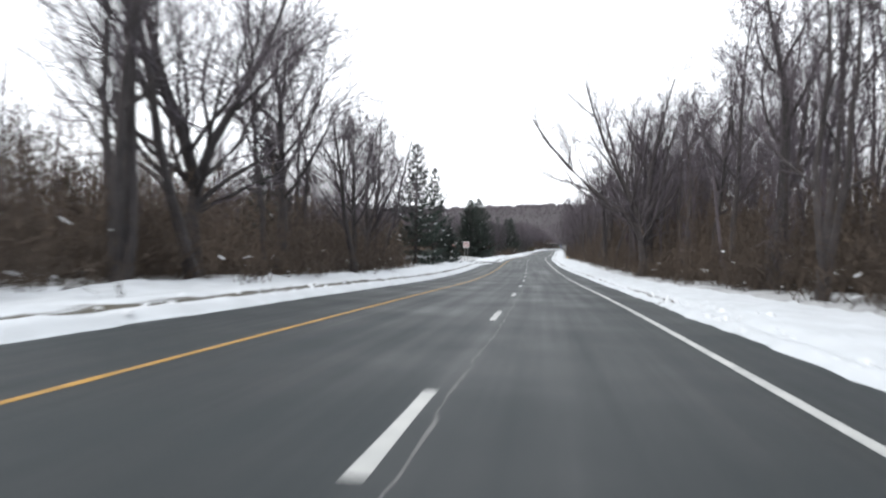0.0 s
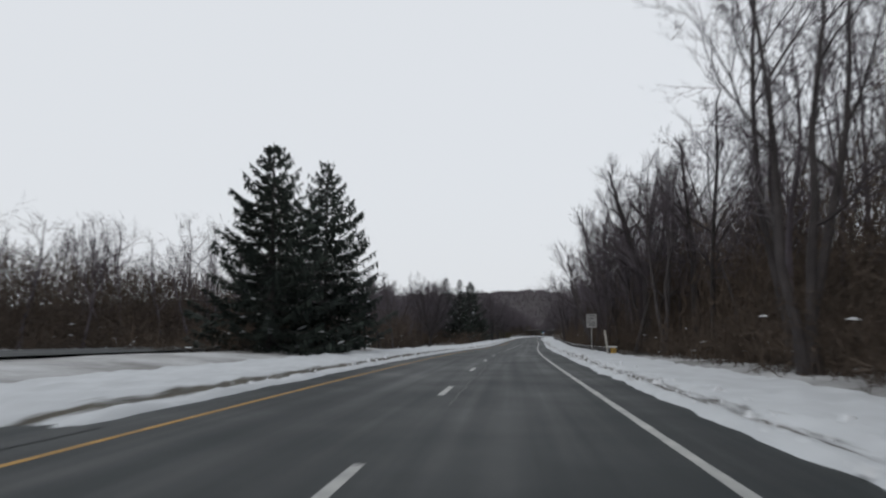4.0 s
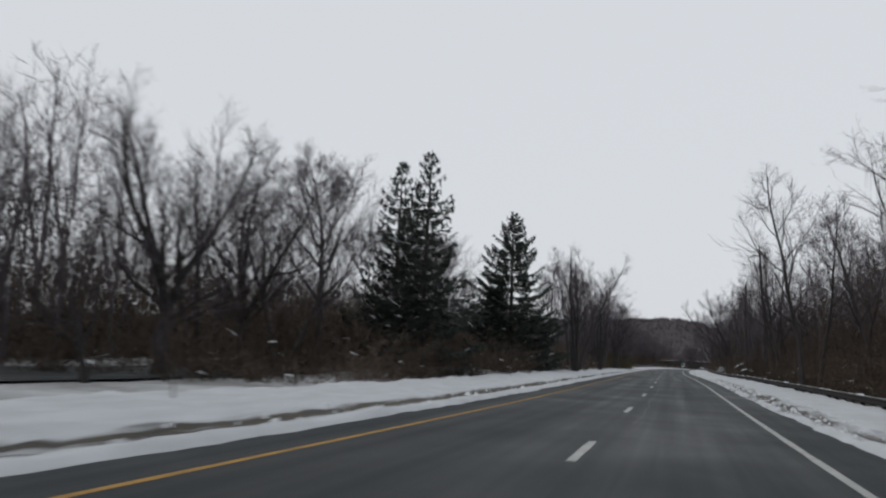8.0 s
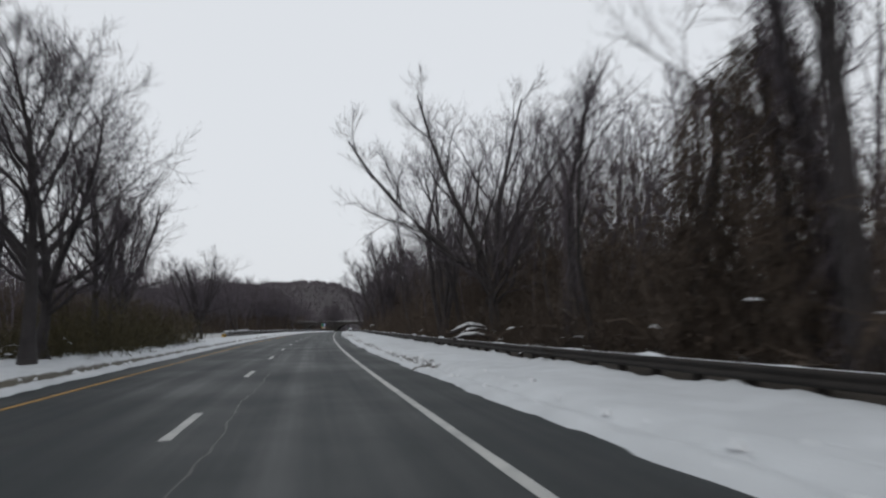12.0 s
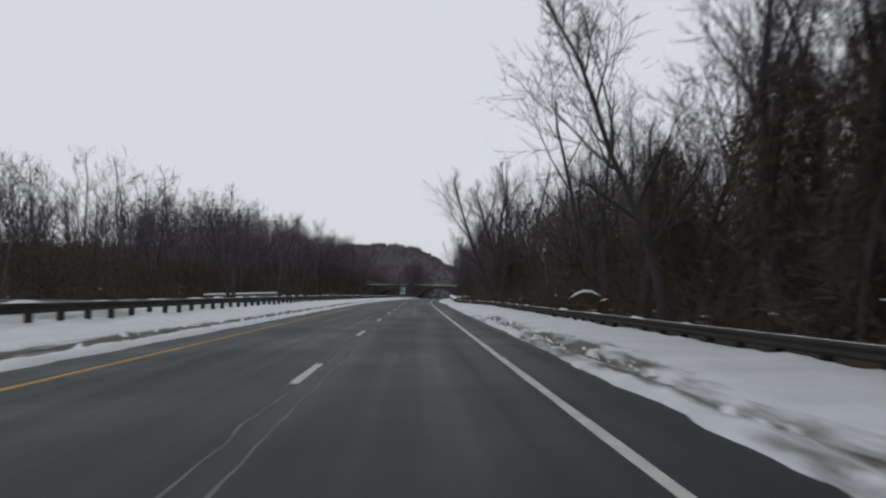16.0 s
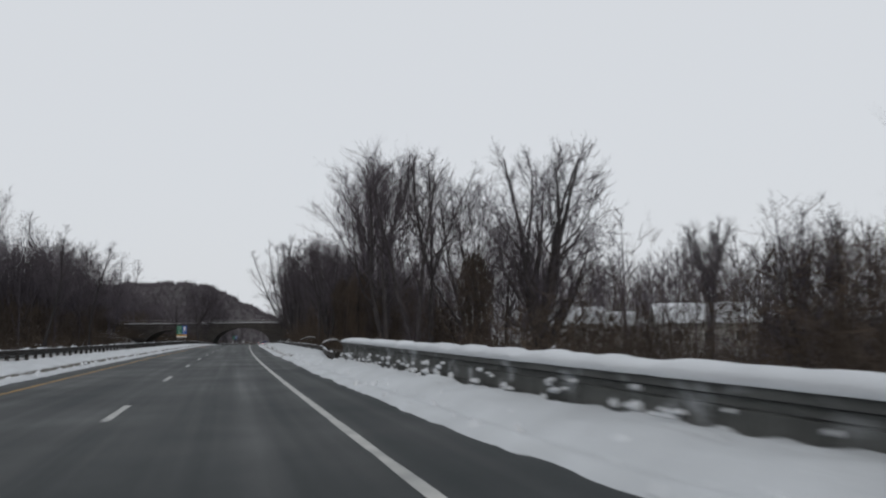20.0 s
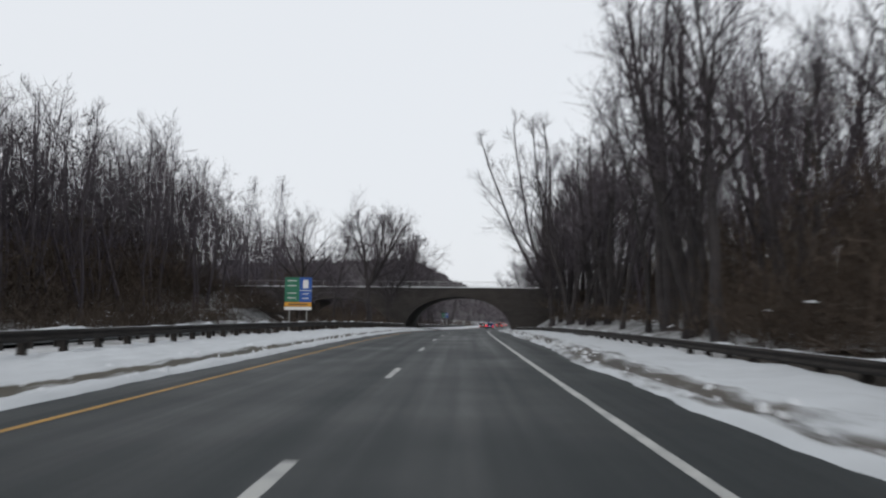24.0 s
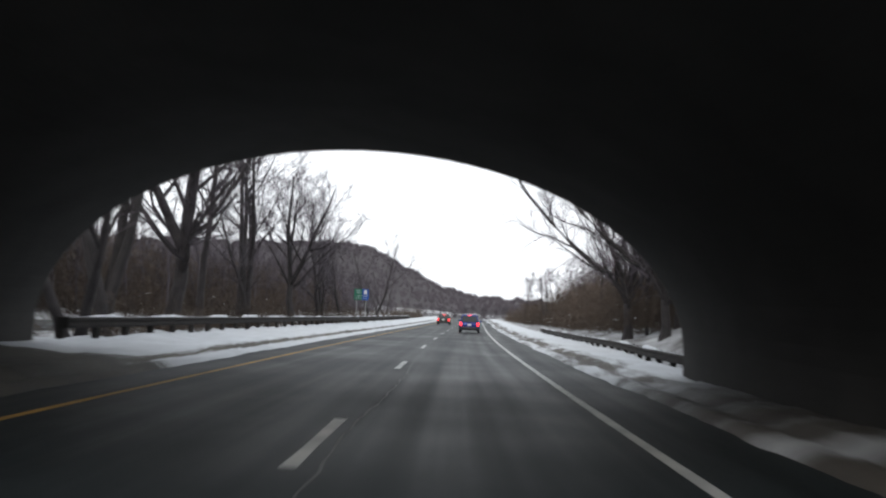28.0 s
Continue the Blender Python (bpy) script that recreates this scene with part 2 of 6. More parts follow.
def thrown_snow(m, amount):
    """Ragged splashes of ploughed snow that cling to a surface, running on from stone to stone."""
    n, l, b = m.node_tree.nodes, m.node_tree.links, m.node_tree.nodes["Principled BSDF"]
    place, splash, mask, mix = n.new("ShaderNodeNewGeometry"), n.new("ShaderNodeTexNoise"), n.new("ShaderNodeMapRange"), n.new("ShaderNodeMix")
    splash.inputs["Scale"].default_value, splash.inputs["Detail"].default_value = 1.15, 9
    splash.inputs["Roughness"].default_value, splash.inputs["Distortion"].default_value = 0.62, 0.5
    l.new(place.outputs["Position"], splash.inputs["Vector"])
    mask.inputs["From Min"].default_value, mask.inputs["From Max"].default_value = 0.62 - amount, 0.76 - amount
    mask.inputs["To Max"].default_value = 0.75
    l.new(splash.outputs[0], mask.inputs["Value"])
    mix.data_type = "RGBA"
    old = b.inputs["Base Color"].links[0].from_socket
    l.new(mask.outputs[0], mix.inputs[0])
    l.new(old, mix.inputs[6])
    mix.inputs[7].default_value = (0.44, 0.46, 0.48, 1)
    l.new(mix.outputs[2], b.inputs["Base Color"])


thrown_snow(GRANITE, 0.09)
PALE_MORTAR = surface("pale_mortar", (0.055, 0.058, 0.056), (0.105, 0.108, 0.104), 3, 30, 0.95, 0.4)
thrown_snow(PALE_MORTAR, 0.09)

# near black: the vaults' inner shade is put into this mottled concrete's colour
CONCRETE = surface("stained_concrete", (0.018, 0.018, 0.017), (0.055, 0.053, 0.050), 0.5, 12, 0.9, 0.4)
STEEL = surface("painted_steel", (0.20, 0.21, 0.21), (0.34, 0.35, 0.35), 4, 30, 0.5, 0.1, metal=0.3)


# ---- mesh helpers ----
def link(name, verts, faces, material, parent=None, label="", smooth=False):
    me = bpy.data.meshes.new(name)
    me.from_pydata([tuple(v) for v in verts], [], [tuple(f) for f in faces])
    me.materials.append(material)
    if smooth:
        me.polygons.foreach_set("use_smooth", [True] * len(me.polygons))
    me.update()
    ob = new(name, me)
    if parent:
        ob.parent = parent
    if label:
        tagged(ob, label)
    return ob


def part(name, bm, material, parent=None, label="", smooth=False):
    me = bpy.data.meshes.new(name)
    bm.to_mesh(me)
    bm.free()
    me.materials.append(material)
    if smooth:
        me.polygons.foreach_set("use_smooth", [True] * len(me.polygons))
    ob = new(name, me)
    if parent:
        ob.parent = parent
    if label:
        tagged(ob, label)
    return ob


def box(bm, size, m=None, bevel=0.0):
    """A box of that size, its middle at the origin of m, with bevelled edges."""
    r = bmesh.ops.create_cube(bm, size=1.0, matrix=Matrix.Diagonal((*size, 1)))
    if bevel:
        es = list({e for v in r["verts"] for e in v.link_edges})
        g = bmesh.ops.bevel(bm, geom=es, offset=bevel, segments=2, affect="EDGES", profile=0.6)
        vs = list({v for f in g["faces"] for v in f.verts} | {v for v in r["verts"] if v.is_valid})
    else:
        vs = r["verts"]
    if m is not None:
        bmesh.ops.transform(bm, matrix=m, verts=vs)
    return vs


def boxes(*items):
    bm = bmesh.new()
    for size, m, bevel in items:
        box(bm, size, m, bevel)
    return bm


def rod(bm, r1, r2, h, m=None, seg=10):
    """A tapered rod from the origin of m up its z axis."""
    mm = (m if m is not None else Matrix.Identity(4)) @ Matrix.Translation((0, 0, h / 2))
    bmesh.ops.create_cone(bm, cap_ends=True, segments=seg, radius1=r1, radius2=r2, depth=h, matrix=mm)


def empty(name, m, label, category, group="", kind=""):
    e = new(name)
    e.matrix_world = m
    return tagged(e, label, category, group, kind)


def strip(name, ss, ds, zs, material, parent=None, label="", smooth=True, uv=None):
    """A sheet along the road: ss metres along, ds and zs arrays [len(ss), k] of offset and height."""
    n, k = len(ss), ds.shape[1]
    v = on_road_all(np.repeat(ss, k), ds.ravel(), zs.ravel())
    i = np.arange((n - 1) * (k - 1))
    a = (i // (k - 1)) * k + i % (k - 1)
    f = np.stack([a, a + 1, a + k + 1, a + k], 1)
    me = bpy.data.meshes.new(name)
    me.vertices.add(len(v))
    me.vertices.foreach_set("co", v.ravel().astype(np.float32))
    me.loops.add(4 * len(f))
    me.loops.foreach_set("vertex_index", f.ravel().astype(np.int32))
    me.polygons.add(len(f))
    me.polygons.foreach_set("loop_start", np.arange(len(f), dtype=np.int32) * 4)
    if smooth:
        me.polygons.foreach_set("use_smooth", np.ones(len(f), dtype=bool))
    me.update(calc_edges=True)
    lay = me.uv_layers.new(name="map")
    u = np.stack([np.repeat(ss, k), (ds if uv is None else uv).ravel()], 1)[f.ravel()]
    lay.data.foreach_set("uv", u.ravel().astype(np.float32))
    me.materials.append(material)
    ob = new(name, me)
    if parent:
        ob.parent = parent
    if label:
        tagged(ob, label)
    return ob


def smooth_noise(s, size, seed, octaves=3):
    """Sum of sines with random phases: a smooth wobble between about -1 and 1."""
    rg = np.random.RandomState(seed)
    out = np.zeros_like(np.asarray(s, dtype=float))
    for o in range(octaves):
        for _ in range(4):
            out += np.sin(np.asarray(s) * (2 ** o) * 2 * math.pi / size * rg.uniform(0.6, 1.5) + rg.uniform(0, 6.3)) * 0.5 ** o / 3
    return out


def step(x, a, b):
    t = np.clip((np.asarray(x, dtype=float) - a) / (b - a), 0, 1)
    return t * t * (3 - 2 * t)


# ---- the lie of the land, as height over the asphalt ----
def left_edge(s):
    """Where the asphalt ends on the median side: a turning lane before the crossover."""
    return -4.75 - 2.1 * (1 - step(s, 108, 122))


def land(s, d):
    s, d = np.asarray(s, dtype=float), np.asarray(d, dtype=float)
    right = 0.02 * step(d, 5.2, 8.0) + 0.12 * step(d, 9.4, 10.6) + 0.7 * step(d, 11, 30) * (1 - step(s, 520, 570))
    right = right + (np.clip((d - 9.9) / 7.2, 0, 1) * (1.5 * step(s, 680, 715) + 2.9 * step(s, 750, 776)) + 1.0 * step(d, 16, 24) * step(s, 680, 715)) * (1 - step(s, 800, 830))
    right = right - 3.4 * step(d, 9.5, 26) * step(s, 530, 580) * (1 - step(s, 640, 690))
    right = right + 1.8 * step(d, 10.5, 22) * step(s, 790, 820) * (1 - step(s, 870, 930))
    left = 0.15 * step(-d, 5.0, 8.0) + 0.35 * step(-d, 9, 14) - 0.1 * step(-d, 14, 20)
    left = left + 1.5 * step(-d, 34, 60)
    left = left - 0.5 * step(-d, 9, 13) * step(s, 185, 200) * (1 - step(s, 265, 290))
    left = left - 1.4 * step(-d, 30, 44) * step(s, 500, 560) * (1 - step(s, 640, 700))
    left = left - 0.55 * step(-d, 9.8, 12) * step(s, 500, 540)
    left = left + 2.5 * step(-d, 25, 45) * step(s, 800, 850) + 3.5 * step(-d, 28, 50) * step(s, 600, 680) * (1 - step(s, 740, 780))
    near_bridge = step(s, 735, 774) * (1 - step(s, 804, 835))
    right = right + near_bridge * 1.0 * step(d, 17, 24)
    left = left + near_bridge * 5.4 * step(-d, 26.5, 36)
    return np.where(d > 0, right, left)


DS_OUT = np.array([9.4, 10.5, 12, 14, 16, 18, 20, 23, 26, 30, 36, 44, 55, 70, 90, 130, 200, 350, 600, 1000])
ss = np.concatenate([np.arange(-190, -20, 20.0), np.arange(-20, 1000, 4.0), np.arange(1000, 1400, 20), np.arange(1400, 2390, 90)])
ds = np.concatenate([-DS_OUT[::-1], [-7.0, -5.0, 0, 5.0, 7.0], DS_OUT])
dd = np.repeat(ds[None], len(ss), 0)
sg = np.repeat(ss[:, None], len(ds), 1)
zz = land(sg, dd) + 0.12 * smooth_noise(sg + dd * 1.3, 17, 3) * step(np.abs(dd), 9.3, 13) + 0.5 * smooth_noise(sg * 0.7 - dd, 60, 4) * step(np.abs(dd), 26, 60)
zz = np.where(np.abs(dd) < 9.5, np.where(np.abs(dd) < 8, -0.45, zz - 0.10), zz)
tagged(strip("ground", ss, dd, zz, GROUND), "snow-covered forest floor with bare leafy patches", "ground", kind="structure")


def rail_line(s):
    """Offset of the guard rail on the right."""
    first = 9.4 + 0.4 * step(s, 300, 330) - 2.35 * step(s, 532, 559)
    second = 9.7 - 1.9 * step(s, 757, 781) - 2.5 * (1 - step(s, 598, 634))
    third = 8.2 + 0.8 * step(s, 800, 815)
    return np.where(s < 560, first, np.where(s < 789, second, third))


def right_edge(s):
    """Where the asphalt ends on the outer side."""
    return 5.0 + 0.25 * smooth_noise(s, 120, 5) + 0.5 * step(s, 690, 705) * (1 - step(s, 735, 770)) + 0.40 * step(s, 530, 545) * (1 - step(s, 590, 640))


def far_ridge():
    """The wooded ridge on the skyline beyond the bridge, some two kilometres off, with a treetop edge."""
    az = np.radians(np.linspace(-62, 60, 760))
    top = np.interp(np.degrees(az), [-62, -30, -12, -6, -1, 1.5, 3.4, 5.5, 8.2, 11, 20, 60], [60, 150, 176, 186, 196, 194, 168, 124, 74, 50, 34, 28])
    top = top + 5.0 * smooth_noise(np.degrees(az), 2.4, 71) + 1.8 * smooth_noise(np.degrees(az), 0.7, 72, 4)
    rr = np.array([1150, 1350, 1550, 1750, 1950, 2080, 2160, 2200, 2260, 2500])
    rise = np.array([-0.12, 0.05, 0.25, 0.48, 0.74, 0.90, 0.975, 1.0, 0.97, 0.7])
    n, k = len(az), len(rr)
    r, a = np.meshgrid(rr, az)
    z = top[:, None] * rise[None] - 11.5 - 0.019 * r * np.cos(a) + 2.5 * smooth_noise(np.degrees(a) * 1.3 + r * 0.01, 0.7, 73) * (rise[None] > 0)
    v = np.stack([20 + r * np.sin(a), 790 + r * np.cos(a), z], -1).reshape(-1, 3)
    f = [(i * k + j, i * k + j + 1, (i + 1) * k + j + 1, (i + 1) * k + j) for i in range(n - 1) for j in range(k - 1)]
    tagged(link("backdrop", v, f, HILLWOOD, None, "", True), "distant grey wooded ridge on the skyline", "hill", kind="structure")
    # the bare crowns that stand on it
    rg = np.random.RandomState(74)
    v, f = [], []
    for _ in range(17000):
        i, j, u = rg.randint(0, n - 1), rg.choice([1, 2, 2, 3, 3, 4, 4, 5, 5, 6, 6]), rg.random()
        ri, zi, ai = r[i, j] * (1 - u) + r[i, j + 1] * u, z[i, j] * (1 - u) + z[i, j + 1] * u, a[i, j] + rg.uniform(-0.002, 0.002)
        c = np.array([20 + ri * np.sin(ai), 790 + ri * np.cos(ai), zi])
        h = rg.uniform(6, 13)
        for _ in range(5):
            o, lean = rg.normal(0, 1.6), rg.normal(0, 2.2)
            k = len(v)
            v += [c + [o - 0.7, 0, -3], c + [o + 0.7, 0, -3], c + [o + lean, 0, h * rg.uniform(0.6, 1)]]
            f.append((k, k + 1, k + 2))
    tagged(link("backdrop_trees", v, f, TWIG), "bare crowns of the distant wooded ridge", "woods", kind="stuff")


far_ridge()


def verge(name, sign, edge, material, seed, s0=-60.0, s1=1000.0, gap=None):
    """Snow from the asphalt's ragged edge out to the trees, with the ploughed ridge beside the road."""
    near = np.concatenate([np.linspace(-0.35, 1.6, 14), np.linspace(1.85, 4.8, 9)])
    ss = np.arange(s0, s1, 0.45)
    e = edge(ss)
    room = np.clip((rail_line(ss) - 0.14 - e - 1.6) / 3.2, 0.1, 1) if sign > 0 else 1 + 0 * ss   # the snow stops at the rail
    wob = 0.08 * smooth_noise(ss, 9, seed) + 0.06 * smooth_noise(ss, 2.3, seed + 1)
    out = near[None] + 0 * ss[:, None]
    out = np.where(out > 1.6, 1.6 + (out - 1.6) * room[:, None], out)
    sg = np.repeat(ss[:, None], len(near), 1)
    d = e[:, None] + sign * (out)
    rise = -0.10 + 0.17 * step(out - wob[:, None], -0.12, 0.22)
    ridge = 0.07 * np.exp(-((out - 0.35) / 0.28) ** 2) * (0.7 + 0.6 * smooth_noise(sg, 5, seed + 2))
    dip = -0.05 * np.exp(-((out - 0.75) / 0.25) ** 2) + 0.09 * step(out + 0.6 * wob[:, None], 0.85, 1.15)
    bumps = 0.04 * smooth_noise(sg * 1.3 + out * 4, 3.1, seed + 3) * step(out, 0.2, 1.5) + 0.022 * smooth_noise(sg + out * 5, 1.9, seed + 5) * step(out, 0.0, 0.5) + 0.05 * smooth_noise(sg - out * 3, 8.0, seed + 4) * step(out, 1, 3)
    z = rise + ridge + dip + bumps + land(sg, d)
    if sign > 0:
        z += 0.16 * step(out, 0.7, 1.9) * step(sg, 559, 562) * (1 - step(sg, 598, 601)) * (0.8 + 0.35 * smooth_noise(sg, 3.5, 17))
    if gap:
        z -= 0.5 * step(sg, gap[0] - 4, gap[0]) * (1 - step(sg, gap[1], gap[1] + 4))
    if sign > 0:   # the bare strip widens and narrows; stretches where the snow lies whole
        wide = np.interp(ss, [22, 150, 190, 270, 290, 325, 370, 420, 440, 498, 612, 650, 690, 740, 780], [0.5, 0.8, 1.0, 1.2, 1.7, 1.7, 0.75, 0.9, 1.6, 1.9, 0.8, 1.2, 1.8, 2.1, 2.0])[:, None]
        out = 0.75 + (out - 0.72 - 0.06 * (wide - 1)) / wide
        out = out + 8.0 * sum(step(sg, a, a + 4) * (1 - step(sg, b, b + 4)) for a, b in ((-60, 22), (326, 368), (500, 612)))
    else:          # a narrow rut between the slush and the snow
        out = 0.7 + (out - 0.95) / 0.36
    under = step(sg, 782.6, 784.6) * (1 - step(sg, 793.6, 795.6))   # bare and dry under the bridge
    out = out * (1 - under) + 0.72 * under
    return tagged(strip(name, ss, d, z, material, uv=out), "ploughed roadside snow with a strip of bare soil and dead grass", "snow", kind="structure")


verge("verge_right", 1, right_edge, VERGE_R, 11)
verge("verge_left", -1, left_edge, VERGE_L, 31, gap=(120, 129))

def clods(name, edge, sign, s0, s1, count, seed):
    """Lumps of snow thrown up by the plough, joined in one mesh."""
    rg = random.Random(seed)
    v, f = [], []
    for _ in range(count):
        s = rg.uniform(s0, s1)
        if sign < 0 and 108 < s < 140:
            continue
        r = 0.025 + 0.09 * rg.random() ** 3
        d = float(edge(s)) + sign * (0.22 + 1.5 * rg.random() ** 1.6)
        c = on_road(s, d, float(land(s, d)) + 0.07 + 0.06 * step(abs(d - float(edge(s))), 0.6, 1.2))
        n = len(v)
        tw = rg.uniform(0, 6.3)
        for k in range(5):
            a = tw + k * 1.2566
            q = r * rg.uniform(0.7, 1.5)
            v.append(c + Vector((math.cos(a) * q, math.sin(a) * q, -0.03)))
        for k in range(5):
            a = tw + k * 1.2566
            q = r * rg.uniform(0.4, 1.0)
            v.append(c + Vector((math.cos(a) * q, math.sin(a) * q, r * rg.uniform(0.4, 0.9))))
        v.append(c + Vector((0, 0, r * rg.uniform(0.8, 1.2))))
        for k in range(5):
            m = (k + 1) % 5
            f += [(n + k, n + m, n + 5 + m, n + 5 + k), (n + 5 + k, n + 5 + m, n + 10)]
    tagged(link(name, v, f, SNOW, None, "", True), "small lumps of ploughed snow along the asphalt's edge", "snow", kind="stuff")


clods("snow_clods", right_edge, 1, -10, 782.5, 3760, 61)
clods("snow_clods", left_edge, -1, -10, 782.5, 2180, 62)
ss = np.arange(176.0, 780.0, 2.0)
tt = np.array([0.0, 0.25, 0.8, 1.8, 3.2, 5.0])
dd = rail_line(ss)[:, None] - 0.16 + tt[None]
zz = land(ss[:, None] + 0 * dd, dd) + 0.05 + 0.06 * smooth_noise(ss[:, None] + dd * 2, 3.0, 66) * step(tt, 0.2, 1.0)[None] + 0.06 * step(tt, 0.0, 0.6)[None]
zz -= 0.25 * step(tt, 3.0, 5.0)[None]
zz -= 0.5 * (step(ss, 557, 560) * (1 - step(ss, 600, 603)) + step(ss, 690, 705))[:, None]
tagged(strip("leaf_litter", ss, dd, zz, LITTER), "brown leaf litter and soil behind the guard rail", "ground", kind="structure")

# the wooded bank on the right before and past the bridge
for a, b in ((692.0, 780.0), (798.0, 930.0)):
    ss = np.arange(a, b, 1.5)
    tt = np.concatenate([np.linspace(0.0, 8.0, 17), np.linspace(9.0, 18.0, 10)])
    dd = rail_line(ss)[:, None] + 0.45 + tt[None]
    sg = ss[:, None] + 0 * dd
    zz = land(sg, dd) + 0.12 * smooth_noise(sg + dd * 1.3, 17, 3) * step(dd, 9.3, 13) + 0.13 + 0.07 * smooth_noise(sg * 1.2 + dd * 1.7, 4.0, 67) * step(tt, 0.0, 1.0)[None]
    zz -= 0.5 * (1 - step(tt, 0.0, 0.4))[None] + 0.6 * step(tt, 16.0, 18.0)[None]
    tagged(strip("bank_right", ss, dd, zz, BANK), "snowy bank with bare brown leafy patches under the trees", "ground", kind="structure")

# ---- road ----
ss = np.concatenate([np.arange(-190, -60, 10.0), np.arange(-60, 1000, 3.0), np.arange(1000, 2390, 40)])
ds = np.array([-1.0, -3.7, -1.85, 0, 1.85, 3.7, 5.9])
dd = np.repeat(ds[None], len(ss), 0)
dd[:, 0] = left_edge(ss) - 0.7
road = tagged(strip("road", ss, dd, 0 * dd, ASPHALT), "dark damp asphalt carriageway with worn lane markings", "road", kind="structure")
ds = np.array([-25.2, -21, -16.8])
dd = np.repeat(ds[None], len(ss), 0)
zz = np.repeat((land(ss, -20.0) + 0.16)[:, None], 3, 1)
tagged(strip("road_opposite", ss, dd, zz, ASPHALT), "grey asphalt of the opposite carriageway", "road", kind="structure")
ss = np.arange(117.0, 132.5, 0.5)
tt = np.linspace(0, 1, 9)
dd = -4.4 - (12.8 * tt)[None] + 0 * ss[:, None]
zz = (land(124, -20) + 0.15) * step(tt, 0.15, 1.0)[None] + 0 * ss[:, None] + 0.008
tagged(strip("road_crossover", ss, dd, zz, ASPHALT), "short paved crossover through the snowy median", "road", kind="structure")


def line(name, s0, s1, d, width, material, wear=0):
    ss = np.arange(s0, s1 + 0.01, 1.0 if s1 - s0 > 5 else (s1 - s0) / 3)
    w = width * (1 + 0.12 * smooth_noise(ss, 3.0, abs(wear) + 1))
    dd = np.stack([d - w / 2, d + w / 2], 1)
    return strip(name, ss, dd, 0 * dd + 0.004, material, road)


for a, b in ((-60, 545.5), (546.6, 547.5), (549.0, 549.6), (550.7, 552.2), (553.0, 990)):   # flaked away beside the river crossing
    line("edge_line", a, b, 3.66, 0.15, WHITE_PAINT)
strip("expansion_joint", np.array([559.4, 559.75]), np.array([[-4.6, 5.2], [-4.6, 5.2]]), np.zeros((2, 2)) + 0.0035, JOINT, road)
strip("expansion_joint", np.array([600.2, 600.5]), np.array([[-4.6, 5.1], [-4.6, 5.1]]), np.zeros((2, 2)) + 0.0035, JOINT, road)
line("yellow_line", -60, 990, -3.67, 0.13, YELLOW_PAINT, 3)
for i in range(-5, 78):
    line("lane_dash", 4.36 + 12.19 * i, 4.36 + 12.19 * i + 3.05, 0.0, 0.15, WHITE_PAINT, i)
for k, (a, b, off) in enumerate(((-60, 78, 0.25), (136, 230, 0.42), (256, 285, 0.5), (330, 372, 0.6), (380, 420, 0.3), (436, 530, 0.12), (440, 500, 0.38), (520, 536, 0.55), (700, 800, 0.3))):
    ss = np.arange(a, b, 0.4)
    c = off + 0.07 * smooth_noise(ss, 14.0, 50 + k) + 0.025 * smooth_noise(ss, 1.6, 70 + k)
    w = 0.014 + 0.009 * smooth_noise(ss, 2.0, 90 + k)
    dd = np.stack([c - w, c + w], 1)
    strip("crack", ss, dd, 0 * dd + 0.003, SEAL, road)


# ---- trees ----
class Wood:
    """Gathers tubes and blades into one list of corners and faces."""

    def __init__(self):
        self.v, self.f = [], []

    def tube(self, pts, rad, sides):
        base = len(self.v)
        pts = [Vector(p) for p in pts]
        n = len(pts)
        for i, p in enumerate(pts):
            t = (pts[min(i + 1, n - 1)] - pts[max(i - 1, 0)]).normalized()
            a = t.orthogonal().normalized()
            b = t.cross(a)
            for k in range(sides):
                w = 2 * math.pi * k / sides
                self.v.append(p + (a * math.cos(w) + b * math.sin(w)) * rad[i])
        for i in range(n - 1):
            for k in range(sides):
                o, q = base + i * sides, base + (i + 1) * sides
                self.f.append((o + k, o + (k + 1) % sides, q + (k + 1) % sides, q + k))

    def blade(self, p, tip, w, side):
        base = len(self.v)
        self.v += [p - side * w, p + side * w, tip]
        self.f.append((base, base + 1, base + 2))

    def leaf(self, p, u, w):
        base = len(self.v)
        self.v += [p, p + u * 0.5 + w, p + u, p + u * 0.5 - w]
        self.f.append((base, base + 1, base + 2, base + 3))

    def mesh(self, name, material):
        me = bpy.data.meshes.new(name)
        me.from_pydata([tuple(q) for q in self.v], [], self.f)
        me.materials.append(material)
        return me


def shake(rg, d, a):
    return (d + Vector((rg.gauss(0, a), rg.gauss(0, a), rg.gauss(0, a)))).normalized()


def grow(rg, p, d, length, segs, wobble, lift):
    pts = [p]
    for _ in range(segs):
        d = shake(rg, d, wobble)
        d = (d + Vector((0, 0, lift))).normalized()
        p = p + d * (length / segs)
        pts.append(p)
    return pts


def along(pts, t):
    x = t * (len(pts) - 1)
    i = min(int(x), len(pts) - 2)
    return pts[i].lerp(pts[i + 1], x - i), (pts[i + 1] - pts[i]).normalized()


def off_axis(rg, d, angle):
    a = d.orthogonal().normalized()
    a = Matrix.Rotation(rg.uniform(0, 6.283), 3, d) @ a
    return (d * math.cos(angle) + a * math.sin(angle)).normalized()


def side_way(rg, d, angle, turn):
    """A way that leaves d by an angle, turned round it."""
    a = Matrix.Rotation(turn, 3, d) @ d.orthogonal().normalized()
    return (d * math.cos(angle) + a * math.sin(angle)).normalized()


